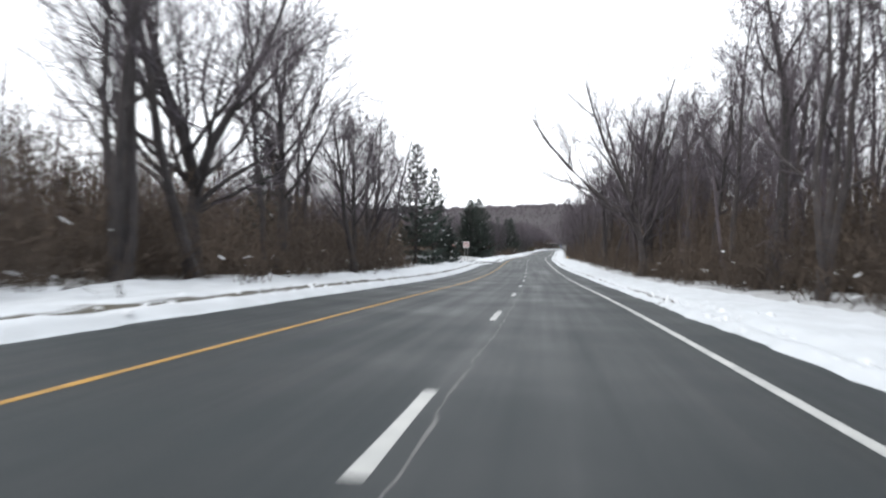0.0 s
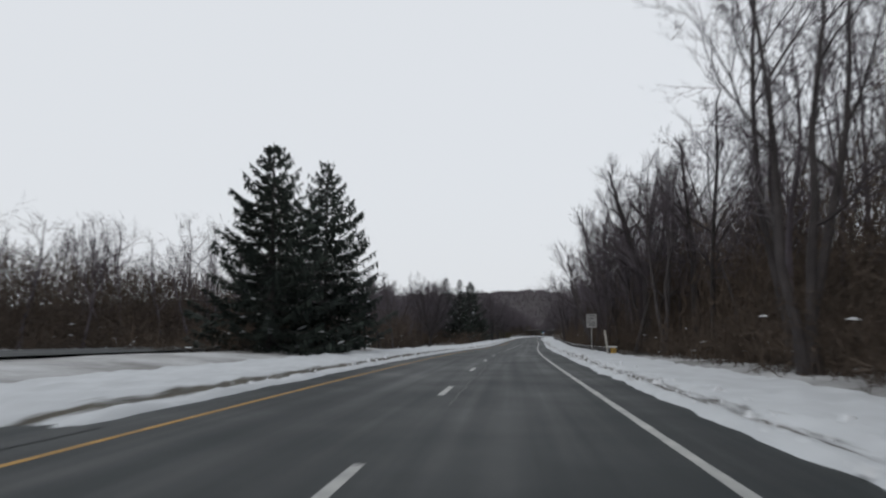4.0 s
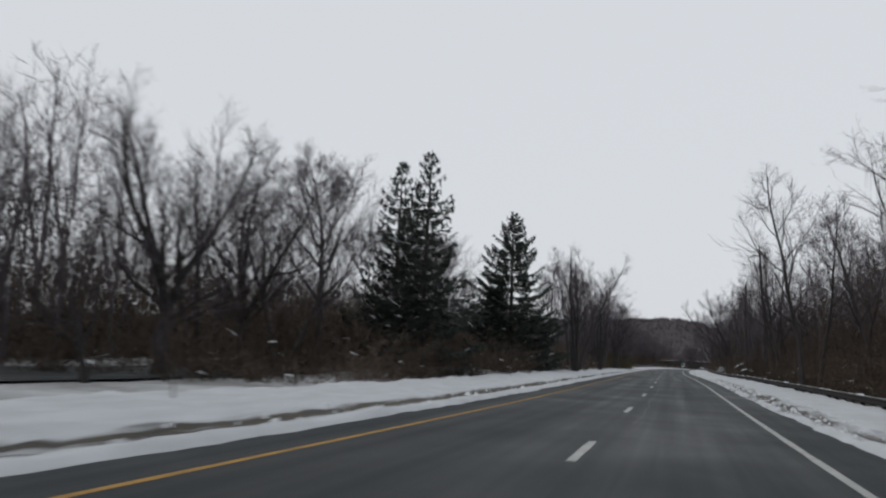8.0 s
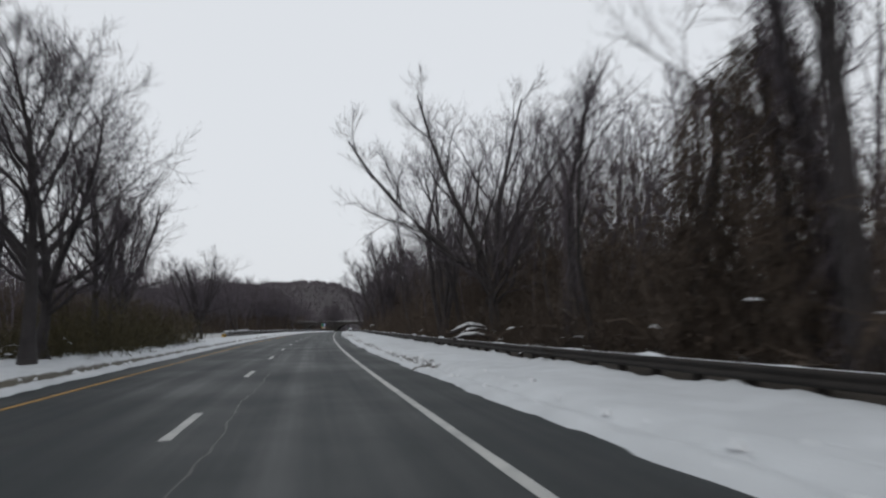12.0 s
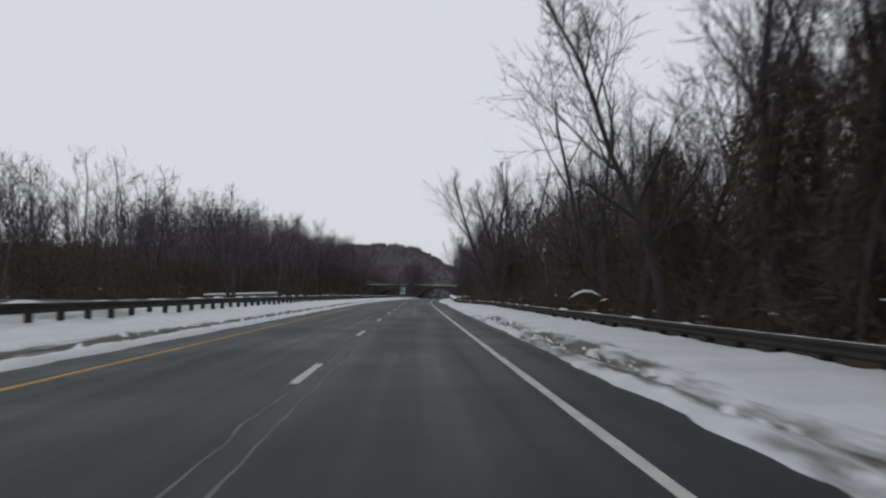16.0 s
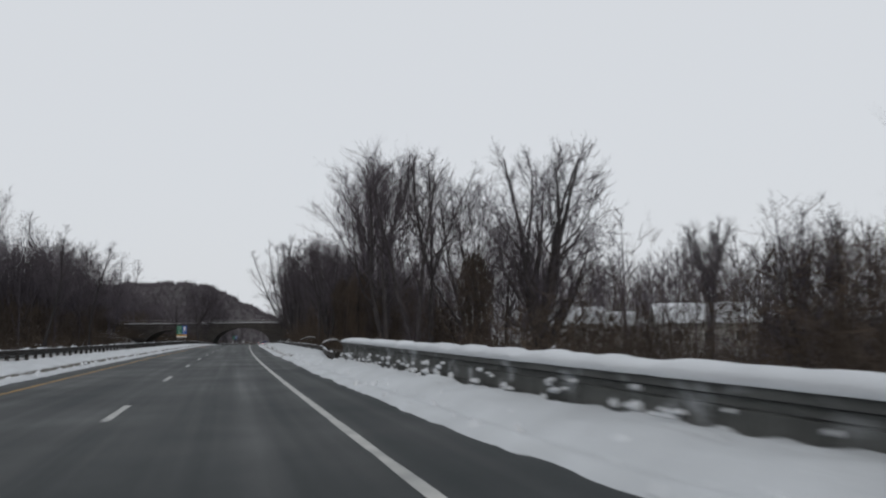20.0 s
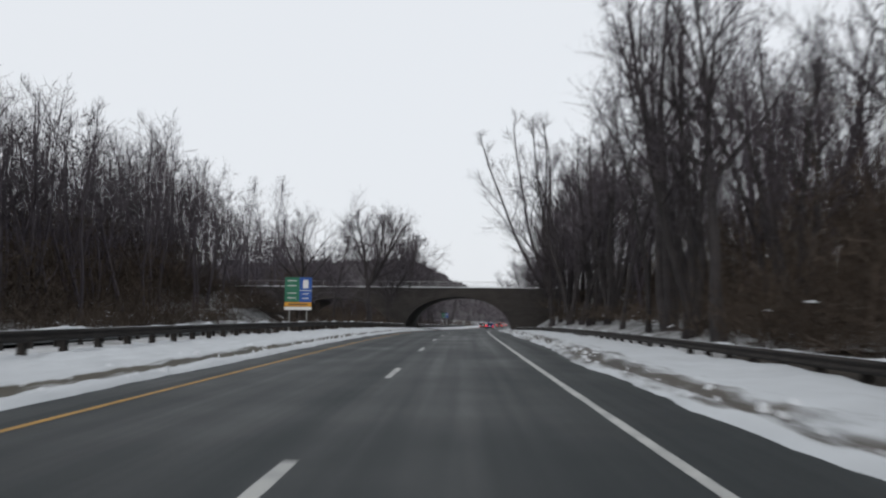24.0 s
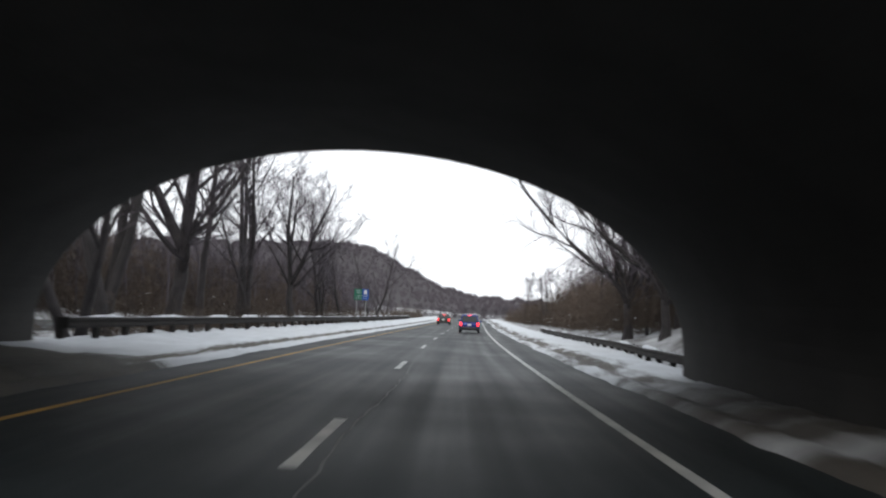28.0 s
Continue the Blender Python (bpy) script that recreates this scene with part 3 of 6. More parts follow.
def spray(rg, top, p, d, length, wide, twigs):
    """A bent fine branch with its twigs, as slim blades."""
    side = Matrix.Rotation(rg.uniform(0, 3.1), 3, d) @ d.orthogonal().normalized()
    mid = p + d * length * 0.5
    d2 = shake(rg, d + Vector((0, 0, 0.22)), 0.2)
    tip = mid + d2 * length * 0.5
    n = len(top.v)
    top.v += [p - side * wide, p + side * wide, mid - side * wide * 0.7, mid + side * wide * 0.7, tip]
    top.f += [(n, n + 1, n + 3, n + 2), (n + 2, n + 3, n + 4)]
    for k in range(twigs):
        u = (k + rg.random()) / twigs
        b = p.lerp(mid, u * 2) if u < 0.5 else mid.lerp(tip, u * 2 - 1)
        dv = (off_axis(rg, d2, rg.uniform(0.35, 0.95)) + Vector((0, 0, 0.18))).normalized()
        top.blade(b, b + dv * (0.22 + 0.45 * length * rg.random()) * (1.15 - 0.5 * u), wide * 0.85, dv.orthogonal().normalized())


def bare_tree(seed, height=15.0, girth=0.2, crown=0.35, spread=0.75, limbs=11, dense=1.0, forks=1, vine=False, fine=True, sides=8, tilts=(), fork_at=0.0):
    """A leafless broadleaf tree as two meshes: trunk with limbs, and the branches and twigs."""
    rg = random.Random(seed)
    trunk, top = Wood(), Wood()
    stems = []
    for k in range(forks):
        d = Vector((rg.uniform(-0.1, 0.1), rg.uniform(-0.1, 0.1), 1)).normalized()
        if forks > 1:
            d = side_way(rg, Vector((0, 0, 1)), rg.uniform(0.12, 0.26), 6.283 * k / forks + rg.uniform(-0.5, 0.5))
        if tilts:
            d = Vector((tilts[k], rg.uniform(-0.15, 0.15), 1)).normalized()
        root = Vector((rg.uniform(-0.2, 0.2) * (forks > 1), rg.uniform(-0.2, 0.2) * (forks > 1), -0.3))
        pts = grow(rg, root, d, height * rg.uniform(0.82, 0.95), 8, 0.075, 0.05)
        if fork_at:
            low = [Vector((0.12 * math.sin(i * 1.7), 0.1 * math.sin(i * 2.3), -0.3 + i / 3 * height * fork_at)) for i in range(4)]
            pts = low + grow(rg, low[3], d, height * (0.9 - fork_at), 5, 0.10, 0.06)[1:]
        g = girth * (1 if forks == 1 or fork_at else 0.75)
        rad = [g * (1.45 if i == 0 else 1) * (1 - 0.90 * (i / 8) ** 0.85) + 0.012 for i in range(9)]
        if fork_at and k:
            trunk.tube(pts[3:], rad[3:], sides)
        else:
            trunk.tube(pts, rad, sides)
        stems.append((pts, g))
    for pts, g in stems:
        n1 = max(5, int(limbs / forks ** 0.6))
        az = rg.uniform(0, 6.3)
        for i in range(n1):
            u = (i + rg.uniform(0, 0.9)) / n1
            t = crown + (1 - crown) * u
            p, d = along(pts, min(t, 0.985))
            az += 2.4 + rg.uniform(-0.5, 0.5)
            prof = (0.5 + 0.5 * math.sin(math.pi * min(1, u * 1.1 + 0.16))) * (1 - 0.5 * u ** 1.5)
            ln = height * spread * 0.52 * prof * rg.uniform(0.7, 1.2)
            q = grow(rg, p, side_way(rg, d, rg.uniform(0.55, 1.0) * (1 - 0.4 * u), az), ln, 6, 0.15, 0.085)
            r = 0.5 * g * (1 - 0.9 * t ** 0.85) + 0.008
            trunk.tube(q, [r * (1 - 0.9 * j / 6) + 0.004 for j in range(7)], 5 if sides > 5 else 3)
            n2 = max(3, int(8.4 * dense * min(1.0, 0.3 + ln / 4.0)))
            for j in range(n2):
                tt = 0.16 + 0.84 * (j + rg.random()) / n2
                p2, d2 = along(q, min(tt, 0.99))
                l2 = ln * (0.66 - 0.40 * tt) * rg.uniform(0.65, 1.15) + 0.2
                q2 = grow(rg, p2, off_axis(rg, d2, rg.uniform(0.4, 0.9)), l2, 4, 0.19, 0.09)
                r2 = max(0.009, r * 0.42 * (1 - 0.6 * tt))
                if fine:
                    top.tube([q2[0], q2[2], q2[4]] if l2 > 1.4 else [q2[0], q2[4]], [r2, r2 * 0.7, 0.005] if l2 > 1.4 else [r2, 0.005], 3)
                else:
                    top.blade(q2[0], q2[2] + (q2[2] - q2[0]) * 0.2, max(r2, 0.016), d2.orthogonal().normalized())
                    top.blade(q2[2], q2[4], max(r2 * 0.8, 0.014), d2.orthogonal().normalized())
                n3 = max(3, int((6.4 if fine else 5.2) * dense * min(1.0, 0.5 + l2 / 2.6)))
                for k in range(n3):
                    t3 = 0.10 + 0.90 * (k + rg.random()) / n3
                    p3, d3 = along(q2, min(t3, 0.99))
                    l3 = min(2.0, l2 * (0.62 - 0.28 * t3) * rg.uniform(0.7, 1.2) + 0.28)
                    spray(rg, top, p3, off_axis(rg, d3, rg.uniform(0.3, 0.85)), l3, 0.0105 if fine else 0.018, 4 if fine else 3)
            if vine:
                for j in range(46):
                    p2, d2 = along(q, rg.uniform(0.0, 0.8))
                    dv = Vector((rg.gauss(0, 0.16), rg.gauss(0, 0.16), -1)).normalized()
                    top.blade(p2, p2 + dv * (0.3 + 2.2 * rg.random() ** 2), 0.010, dv.orthogonal().normalized())
        if vine:
            for i in range(900):
                t = rg.random() ** 1.2 * 0.85
                p, d = along(pts, t)
                o = Vector((rg.gauss(0, 1), rg.gauss(0, 1), 0)).normalized()
                b = p + o * (g * 0.9 * (1 - 0.6 * t) + 0.22 * rg.random())
                dv = (o * rg.uniform(0.05, 0.5) + Vector((rg.gauss(0, 0.3), rg.gauss(0, 0.3), rg.choice((-1, -1, 1)) * rg.uniform(0.4, 1.0)))).normalized()
                top.blade(b, b + dv * rg.uniform(0.25, 1.0), 0.013, dv.orthogonal().normalized())
    return trunk, top


def coarse_tree(w, rg, o, h, wide):
    """A bare tree for woods far off: stem, limbs and twigs as slim blades, with a rounded crown."""
    d = Vector((rg.gauss(0, 0.06), rg.gauss(0, 0.06), 1)).normalized()
    pts = grow(rg, o + Vector((0, 0, -0.5)), d, h * 0.92, 5, 0.06, 0.05)
    g = 0.006 * h + 0.05
    w.tube([pts[0], pts[2], pts[5]], [g, g * 0.7, 0.02], 3)
    base = rg.uniform(0.22, 0.42)
    n1 = rg.choice((7, 8, 9))
    az = rg.uniform(0, 6.3)
    for i in range(n1):
        u = (i + rg.random() * 0.9) / n1
        p, dd = along(pts, min(0.98, base + (1 - base) * u))
        az += 2.4 + rg.uniform(-0.5, 0.5)
        ln = h * wide * (0.5 + 0.5 * math.sin(math.pi * min(1, u * 1.1 + 0.16))) * (1 - 0.5 * u ** 1.5) * rg.uniform(0.7, 1.2)
        q = grow(rg, p, side_way(rg, dd, rg.uniform(0.5, 0.95) * (1 - 0.4 * u), az), ln, 3, 0.16, 0.12)
        for j in range(3):
            w.blade(q[j], q[j + 1] + (q[j + 1] - q[j]) * 0.3, 0.05 - 0.012 * j, dd.orthogonal().normalized())
        for j in range(6):
            tt = 0.15 + 0.85 * (j + rg.random()) / 6
            p2, d2 = along(q, min(tt, 0.99))
            d2 = off_axis(rg, d2, rg.uniform(0.35, 0.9))
            spray(rg, w, p2, (d2 + Vector((0, 0, 0.15))).normalized(), ln * (0.7 - 0.35 * tt) * rg.uniform(0.7, 1.2) + 0.4, 0.03, 6)


def spruce(seed, height=14.0, radius=3.6, thin=1.0):
    """A spruce: whorls of drooping boughs hung with needled sprays."""
    rg = random.Random(seed)
    trunk, top = Wood(), Wood()
    trunk.tube([Vector((0, 0, -0.3)), Vector((0, 0, height * 0.5)), Vector((0.1, 0, height))], [0.24, 0.14, 0.02], 8)
    snow = Wood()
    z = 0.8
    while z < height - 0.2:
        t = z / height
        reach = radius * (1 - t) ** 0.85 * (0.85 + 0.15 * min(1, t * 6)) + 0.10
        n = max(5, int(10.5 * thin * (0.6 + 0.5 * (1 - t)) + rg.random()))
        a0 = rg.uniform(0, 6.3)
        for i in range(n):
            a = a0 + 6.283 * i / n + rg.uniform(-0.25, 0.25)
            ln = reach * rg.choice((0.6, 0.8, 0.95, 1.05, 1.2))
            out = Vector((math.cos(a), math.sin(a), 0))
            side = Vector((-out.y, out.x, 0))
            droop = -0.40 + 0.70 * t + rg.uniform(-0.06, 0.06)
            zj = z + rg.uniform(-0.12, 0.12)
            pts = [Vector((0, 0, zj)) + out * ln * u + Vector((0, 0, ln * (droop * u + 0.34 * u * u * u))) for u in (0, 0.35, 0.7, 1.0)]
            trunk.tube(pts, [0.035 * (1 - t) + 0.012, 0.02, 0.012, 0.005], 3)
            m = max(3, int(ln / 0.17 * thin))
            for k in range(m):
                u = 0.12 + 0.88 * (k + rg.random()) / m
                p, d = along(pts, min(u, 0.99))
                w = (0.10 + 0.10 * (1 - t) + 0.24 * ln * min(1.05 - u, 0.5)) * rg.uniform(0.6, 1.2)
                for sgn in (-1, 1):
                    tip = (d * rg.uniform(0.5, 1.0) + side * sgn * rg.uniform(0.6, 1.0) + Vector((0, 0, rg.uniform(-0.5, 0.0)))).normalized()
                    top.leaf(p, tip * w * 1.5, (d * 0.10 + Vector((0, 0, rg.uniform(-0.03, 0.05)))))
                    if rg.random() < 0.8:
                        q = p + tip * w * rg.uniform(0.3, 1.1)
                        top.leaf(q, (d * 0.3 + Vector((0, 0, -1))).normalized() * rg.uniform(0.2, 0.5), (side * 0.5 + d).normalized() * 0.06)
            top.leaf(pts[-2], (pts[-1] - pts[-2]) * 1.3, side * 0.08)
            if rg.random() < 0.20 and t < 0.6:
                c, d = along(pts, rg.uniform(0.55, 0.85))
                c = c + Vector((0, 0, 0.05))
                h, w = d * rg.uniform(0.2, 0.45), side * rg.uniform(0.10, 0.25)
                j = len(snow.v)
                snow.v += [c - h, c - h * 0.4 + w, c + h * 0.6 + w * 0.8, c + h, c + h * 0.5 - w, c - h * 0.5 - w * 0.8, c + Vector((0, 0, rg.uniform(0.05, 0.11)))]
                snow.f += [(j + x, j + (x + 1) % 6, j + 6) for x in range(6)]
        z += rg.uniform(0.50, 0.85) * (1.15 - 0.5 * t) / thin ** 0.5
    return trunk, top, snow


TREE_KINDS = {}
for key, args in {
    "tall_a": dict(seed=1, height=17, girth=0.22, crown=0.35, spread=0.55, limbs=15),
    "tall_b": dict(seed=2, height=18, girth=0.19, crown=0.5, spread=0.5, limbs=11),
    "tall_c": dict(seed=3, height=15, girth=0.17, crown=0.3, spread=0.62, limbs=15),
    "wide_a": dict(seed=4, height=14, girth=0.30, crown=0.2, spread=0.95, limbs=12, dense=1.15),
    "wide_b": dict(seed=5, height=13, girth=0.26, crown=0.22, spread=0.9, limbs=11, forks=2),
    "multi": dict(seed=6, height=15, girth=0.22, crown=0.3, spread=0.6, limbs=12, forks=3),
    "vine_a": dict(seed=7, height=15, girth=0.30, crown=0.4, spread=0.7, limbs=9, dense=0.9, vine=True),
    "vine_b": dict(seed=8, height=13, girth=0.26, crown=0.35, spread=0.8, limbs=8, forks=2, dense=0.8, vine=True),
    "spread_a": dict(seed=31, height=12, girth=0.27, crown=0.28, spread=1.25, limbs=16, dense=1.25, forks=2),
    "spread_b": dict(seed=32, height=11, girth=0.24, crown=0.22, spread=1.15, limbs=14, dense=1.0),
    "oval": dict(seed=33, height=14, girth=0.16, crown=0.22, spread=0.62, limbs=17, dense=1.0),
    "vase": dict(seed=34, height=18, girth=0.34, crown=0.28, spread=0.62, limbs=16, dense=1.0, forks=4),
    "lean_right": dict(seed=35, height=14, girth=0.36, crown=0.40, spread=0.9, limbs=20, dense=1.2, forks=3, tilts=(0.95, -0.12, 0.3), fork_at=0.36),
    "lean_left": dict(seed=36, height=19, girth=0.26, crown=0.3, spread=0.62, limbs=13, dense=0.9, tilts=(-0.38,)),
    "vine_fork": dict(seed=37, height=18, girth=0.36, crown=0.34, spread=0.75, limbs=15, dense=1.0, forks=2, vine=True, tilts=(-0.4, 0.16)),
    "lean_round": dict(seed=43, height=13, girth=0.24, crown=0.3, spread=1.0, limbs=20, dense=1.1, forks=2, tilts=(0.5, 0.08), fork_at=0.24),
    "fan_left": dict(seed=53, height=20, girth=0.24, crown=0.34, spread=0.5, limbs=26, dense=1.0, forks=5, tilts=(-0.58, -0.40, -0.26, -0.1, 0.1), fork_at=0.14),
    "fan": dict(seed=41, height=11, girth=0.20, crown=0.3, spread=0.8, limbs=24, dense=0.9, forks=7, tilts=(-0.6, -0.4, -0.2, 0.02, 0.2, 0.4, 0.6), fork_at=0.2),
    "oak_big": dict(seed=42, height=18, girth=0.36, crown=0.24, spread=0.85, limbs=22, dense=1.1, forks=4, tilts=(-0.85, -0.45, 0.04, 0.4), fork_at=0.22),
    "vine_twist_a": dict(seed=51, height=20, girth=0.24, crown=0.45, spread=0.5, limbs=20, dense=1.1, forks=3, vine=True, tilts=(-0.34, 0.3, 0.02), fork_at=0.4),
    "vine_twist_b": dict(seed=52, height=20, girth=0.22, crown=0.5, spread=0.45, limbs=17, dense=1.0, forks=2, vine=True, tilts=(-0.25, 0.3), fork_at=0.46),
    "vine_high": dict(seed=39, height=17, girth=0.36, crown=0.36, spread=0.66, limbs=16, dense=1.0, forks=3, vine=True, tilts=(-0.5, 0.5, 0.05), fork_at=0.36),
    "oak": dict(seed=40, height=15, girth=0.36, crown=0.26, spread=1.05, limbs=18, dense=1.1, forks=3, tilts=(-0.4, 0.5, 0.1), fork_at=0.25),
    "round": dict(seed=38, height=12, girth=0.26, crown=0.3, spread=1.0, limbs=20, dense=1.3),
    "pole_a": dict(seed=9, height=13, girth=0.11, crown=0.45, spread=0.4, limbs=9, dense=0.8),
    "pole_b": dict(seed=10, height=12, girth=0.09, crown=0.4, spread=0.42, limbs=8, dense=0.8),
}.items():
    a, b = bare_tree(**args)
    TREE_KINDS[key] = (a.mesh("trunk", BARK), b.mesh("crown", TWIG), args["height"])
for key, args in {"spruce_a": dict(seed=21, height=14, radius=5.4), "spruce_b": dict(seed=22, height=14, radius=3.9, thin=0.8),
                  "spruce_c": dict(seed=23, height=12, radius=4.9)}.items():
    a, b, c = spruce(**args)
    TREE_KINDS[key] = (a.mesh("trunk", BARK), b.mesh("crown", NEEDLE), args["height"], c.mesh("snow_patch", SNOW))


def vine_snag(seed, height):
    """A broken trunk wrapped in a thick coat of bare vines that hang from it, widest near its top."""
    rg = random.Random(seed)
    trunk, coat = Wood(), Wood()
    pts = grow(rg, Vector((0, 0, -0.2)), Vector((0.04, 0, 1)).normalized(), height, 8, 0.06, 0.02)
    trunk.tube(pts, [0.26 - 0.022 * i for i in range(9)], 8)
    for _ in range(3400):
        a = rg.random() ** 0.85
        p, d = along(pts, 0.03 + 0.95 * a)
        wide = (0.35 + 0.85 * math.sin(min(1.0, a / 0.78) * 1.57) ** 2) * (1.0 if a < 0.8 else 1.0 - 2.6 * (a - 0.8))
        w = rg.uniform(0, 6.283)
        r = wide * (0.25 + 0.75 * rg.random() ** 0.7)
        p = p + Vector((math.cos(w) * r, math.sin(w) * r, rg.gauss(0, 0.2)))
        u = Vector((rg.gauss(0, 0.45) + 0.3 * math.cos(w), rg.gauss(0, 0.45) + 0.3 * math.sin(w), rg.gauss(-0.8, 0.8))).normalized()
        sd = Matrix.Rotation(rg.uniform(0, 3.1), 3, u) @ u.orthogonal().normalized()
        coat.blade(p, p + u * rg.uniform(0.3, 1.0), rg.uniform(0.008, 0.028), sd)
    return trunk, coat


for key, seed in (("snag_a", 81), ("snag_b", 82)):
    a, b = vine_snag(seed, 8.0)
    TREE_KINDS[key] = (a.mesh("trunk", BARK), b.mesh("vine_coat", BRUSH), 8.0)


def land_z(s, d):
    return float(land(s, d))


def plant(kind, s, d, height, turn, label, group="", lean=0.0):
    """One tree of its own, its root on the land at (s, d)."""
    tm, cm, h0, *extra = TREE_KINDS[kind]
    e = new("spruce_tree" if kind.startswith("spruce") else "dead_tree" if kind.startswith("snag") else "bare_tree")
    k = height / h0
    e.matrix_world = road_pose(s, d, land_z(s, d) - 0.05, turn) @ Matrix.Rotation(radians(lean), 4, "Y") @ Matrix.Diagonal((k, k, k, 1))
    for nm, me in [("trunk", tm), (cm.name.split(".")[0], cm)] + [("snow_patch", x) for x in extra]:
        o = new(nm, me)
        o.parent = e
        if nm == "snow_patch":
            tagged(o, kind="stuff")
    return tagged(e, label, "tree", group)


SPRUCES = [(91, -14.0, 15.4, "spruce_b"), (105, -13.5, 13.8, "spruce_b"), (108.5, -11.6, 5.6, "spruce_c"), (165.5, -13.4, 13.2, "spruce_c"), (174, -12.3, 14.2, "spruce_a"),
           (279, -13.2, 13.8, "spruce_b"), (283.5, -16.8, 14.4, "spruce_b"), (304.5, -13.2, 14.8, "spruce_a"), (171, -14.8, 11.5, "spruce_b"),
           (313, -17, 10, "spruce_c"), (52, -19, 11, "spruce_b")]
for i, (s, d, h, k) in enumerate(SPRUCES):
    plant(k, s, d, h, i * 77, "tall dark green spruce with drooping boughs on the snowy median", "roadside spruces")
# single trees that stand out, stretch by stretch: place, height, kind
FIRST_WOOD = [(22, -12.5, 16, "vase"), (30, -14, 17, "oak"), (38, -13, 15, "round"), (46, -15, 14, "vase"), (56, -13.5, 13, "round"), (64, -14, 12, "oak"),
              (71, 11.0, 22, "oak_big"), (75, 12.4, 20, "vine_a"), (74, -15.4, 16, "wide_b"), (77, 12, 19, "multi"), (90, 12.6, 22, "vine_high"), (181, 12.0, 17, "vine_high"), (186, 12.8, 16, "vine_high")]
SIGN_STRETCH = [(194, -17.5, 11, "tall_c"), (201, -19, 12, "wide_b"), (212, 10.6, 15.5, "wide_b"), (216, 13, 16, "tall_c"), (222, -21, 11, "wide_b"), (230.6, -12.3, 11.8, "fan"), (240, -19.5, 10, "oak"),
                (246, -22, 10, "round"), (255.6, -15.9, 6, "wide_a"), (255, -24.5, 11.5, "round"), (259, -28, 13, "oak"), (263, -19.2, 12.5, "oak"), (268, -21, 11.5, "wide_b"),
                (271, -18, 10.5, "wide_b"), (275, -22, 12, "wide_a"), (291, -20, 12, "oak"), (292, 9.6, 17, "tall_c"), (296, -17.5, 11, "round")]
BEND = [(300, -21, 12, "round"), (322, 12.5, 17, "tall_a"), (326, 12.2, 17, "multi"), (337, -9.6, 14, "tall_c"), (367, -9.8, 15, "vase"), (371, -12, 13, "oak"),
        (375, -7.6, 12.5, "round"), (380, -8.8, 12, "oak"), (381, -24.3, 15, "tall_c"), (382, -12.3, 15, "tall_c"), (384, -13, 13, "vase"), (388, -9.2, 10.5, "round"),
        (391, 12.6, 18, "oak_big"), (396, -10.5, 9, "round"), (402, 19.5, 14, "vase"), (403, 13.5, 17, "wide_b"), (405, 12.0, 17.5, "vase"), (413, -14, 14, "fan"),
        (415, 19, 15, "wide_a"), (428, -10.2, 9.5, "fan"), (433, -12, 11, "wide_b")]
BEFORE_RIVER = [(468, 11.8, 16, "vine_high"), (474, 12.6, 15, "vine_b"), (471, 14, 14, "oval"), (479, 13, 15, "vine_a"), (524.7, 18, 15, "wide_a"), (533, 14.5, 13, "wide_b"), (545, 17.5, 17, "vine_b"), (549, 14.6, 20, "vine_b"), (552, 19, 16, "oval"), (556, 22, 16, "vine_a"), (547, 21, 17, "multi"), (541, 11.3, 18.5, "vine_fork"), (554, 17, 16, "vine_a"), (558, -24, 16, "wide_b"),
                (558, 24, 17, "wide_b"), (561, -36, 17, "tall_c"), (570, 13.8, 21, "vine_high"), (579, 27, 11, "fan"),
                (597, 34, 12, "wide_b")]
AFTER_RIVER = [(647, 16.5, 24, "vine_twist_a"), (637, 17, 23, "vine_twist_b"), (615, 15.9, 17, "vine_twist_a"), (612, 14.2, 15, "vine_b"), (610, 17.6, 14, "lean_left"), (608, 19, 9.5, "vine_a"), (606, 20.5, 17, "fan"),
               (632, 15.9, 19, "spread_a"), (641, 13.5, 12, "vine_a"), (628, 23, 17, "spread_a"), (617, -30, 20, "tall_b"), (652, 20, 18, "multi"), (654, 12.8, 15, "oval"), (660, 14, 16, "vine_b"),
               (622, 28, 15, "oak"), (668, 13, 15, "round"), (664, 18, 16, "vase"), (600, 28.6, 12, "vine_twist_b")]
BRIDGE_APPROACH = [(672, -23, 19, "tall_a"), (680, -19, 17, "tall_b"), (703, 11.5, 17, "multi"), (730, 13, 18, "multi"), (735, -13, 11, "spread_b"), (738, 15, 19, "vase"),
                   (742, 12.5, 18, "tall_a"), (746, -12.5, 12, "oval"), (746, 15, 18, "multi"), (748, 14, 17, "tall_b"), (755, -10.2, 14.5, "lean_right"), (760, 11.3, 29, "fan_left"), (773, 14.2, 15, "lean_left"), (770, 16.2, 17, "lean_left"),
                   (760, -13.5, 11, "oval"), (760, 17, 19, "vase"), (762, 12.6, 12, "round"), (768, 14, 17, "vase"), (770, -10.0, 14, "lean_round"), (772, 13.2, 15, "tall_c"),
                   (772, 16.5, 18, "vine_a"), (777, 14.5, 17, "vase")]
PAST_BRIDGE = [(801, 14.5, 15, "round"), (804, 12.2, 13, "round"), (803, 18, 17, "oak"), (808, 15.5, 15, "oval"), (813, 12.5, 12, "round"), (820, 14, 13, "oak"), (812, 19, 15, "oval"), (807, -12.6, 18, "oval"), (812, -15.5, 21, "vase"), (818, -14.2, 20, "oak"), (825, -15.6, 22, "tall_c"), (832, -14.9, 19, "vase"), (846, -15, 16, "oak"),
               (858, -14.6, 11, "vase")]
rg = random.Random(5)
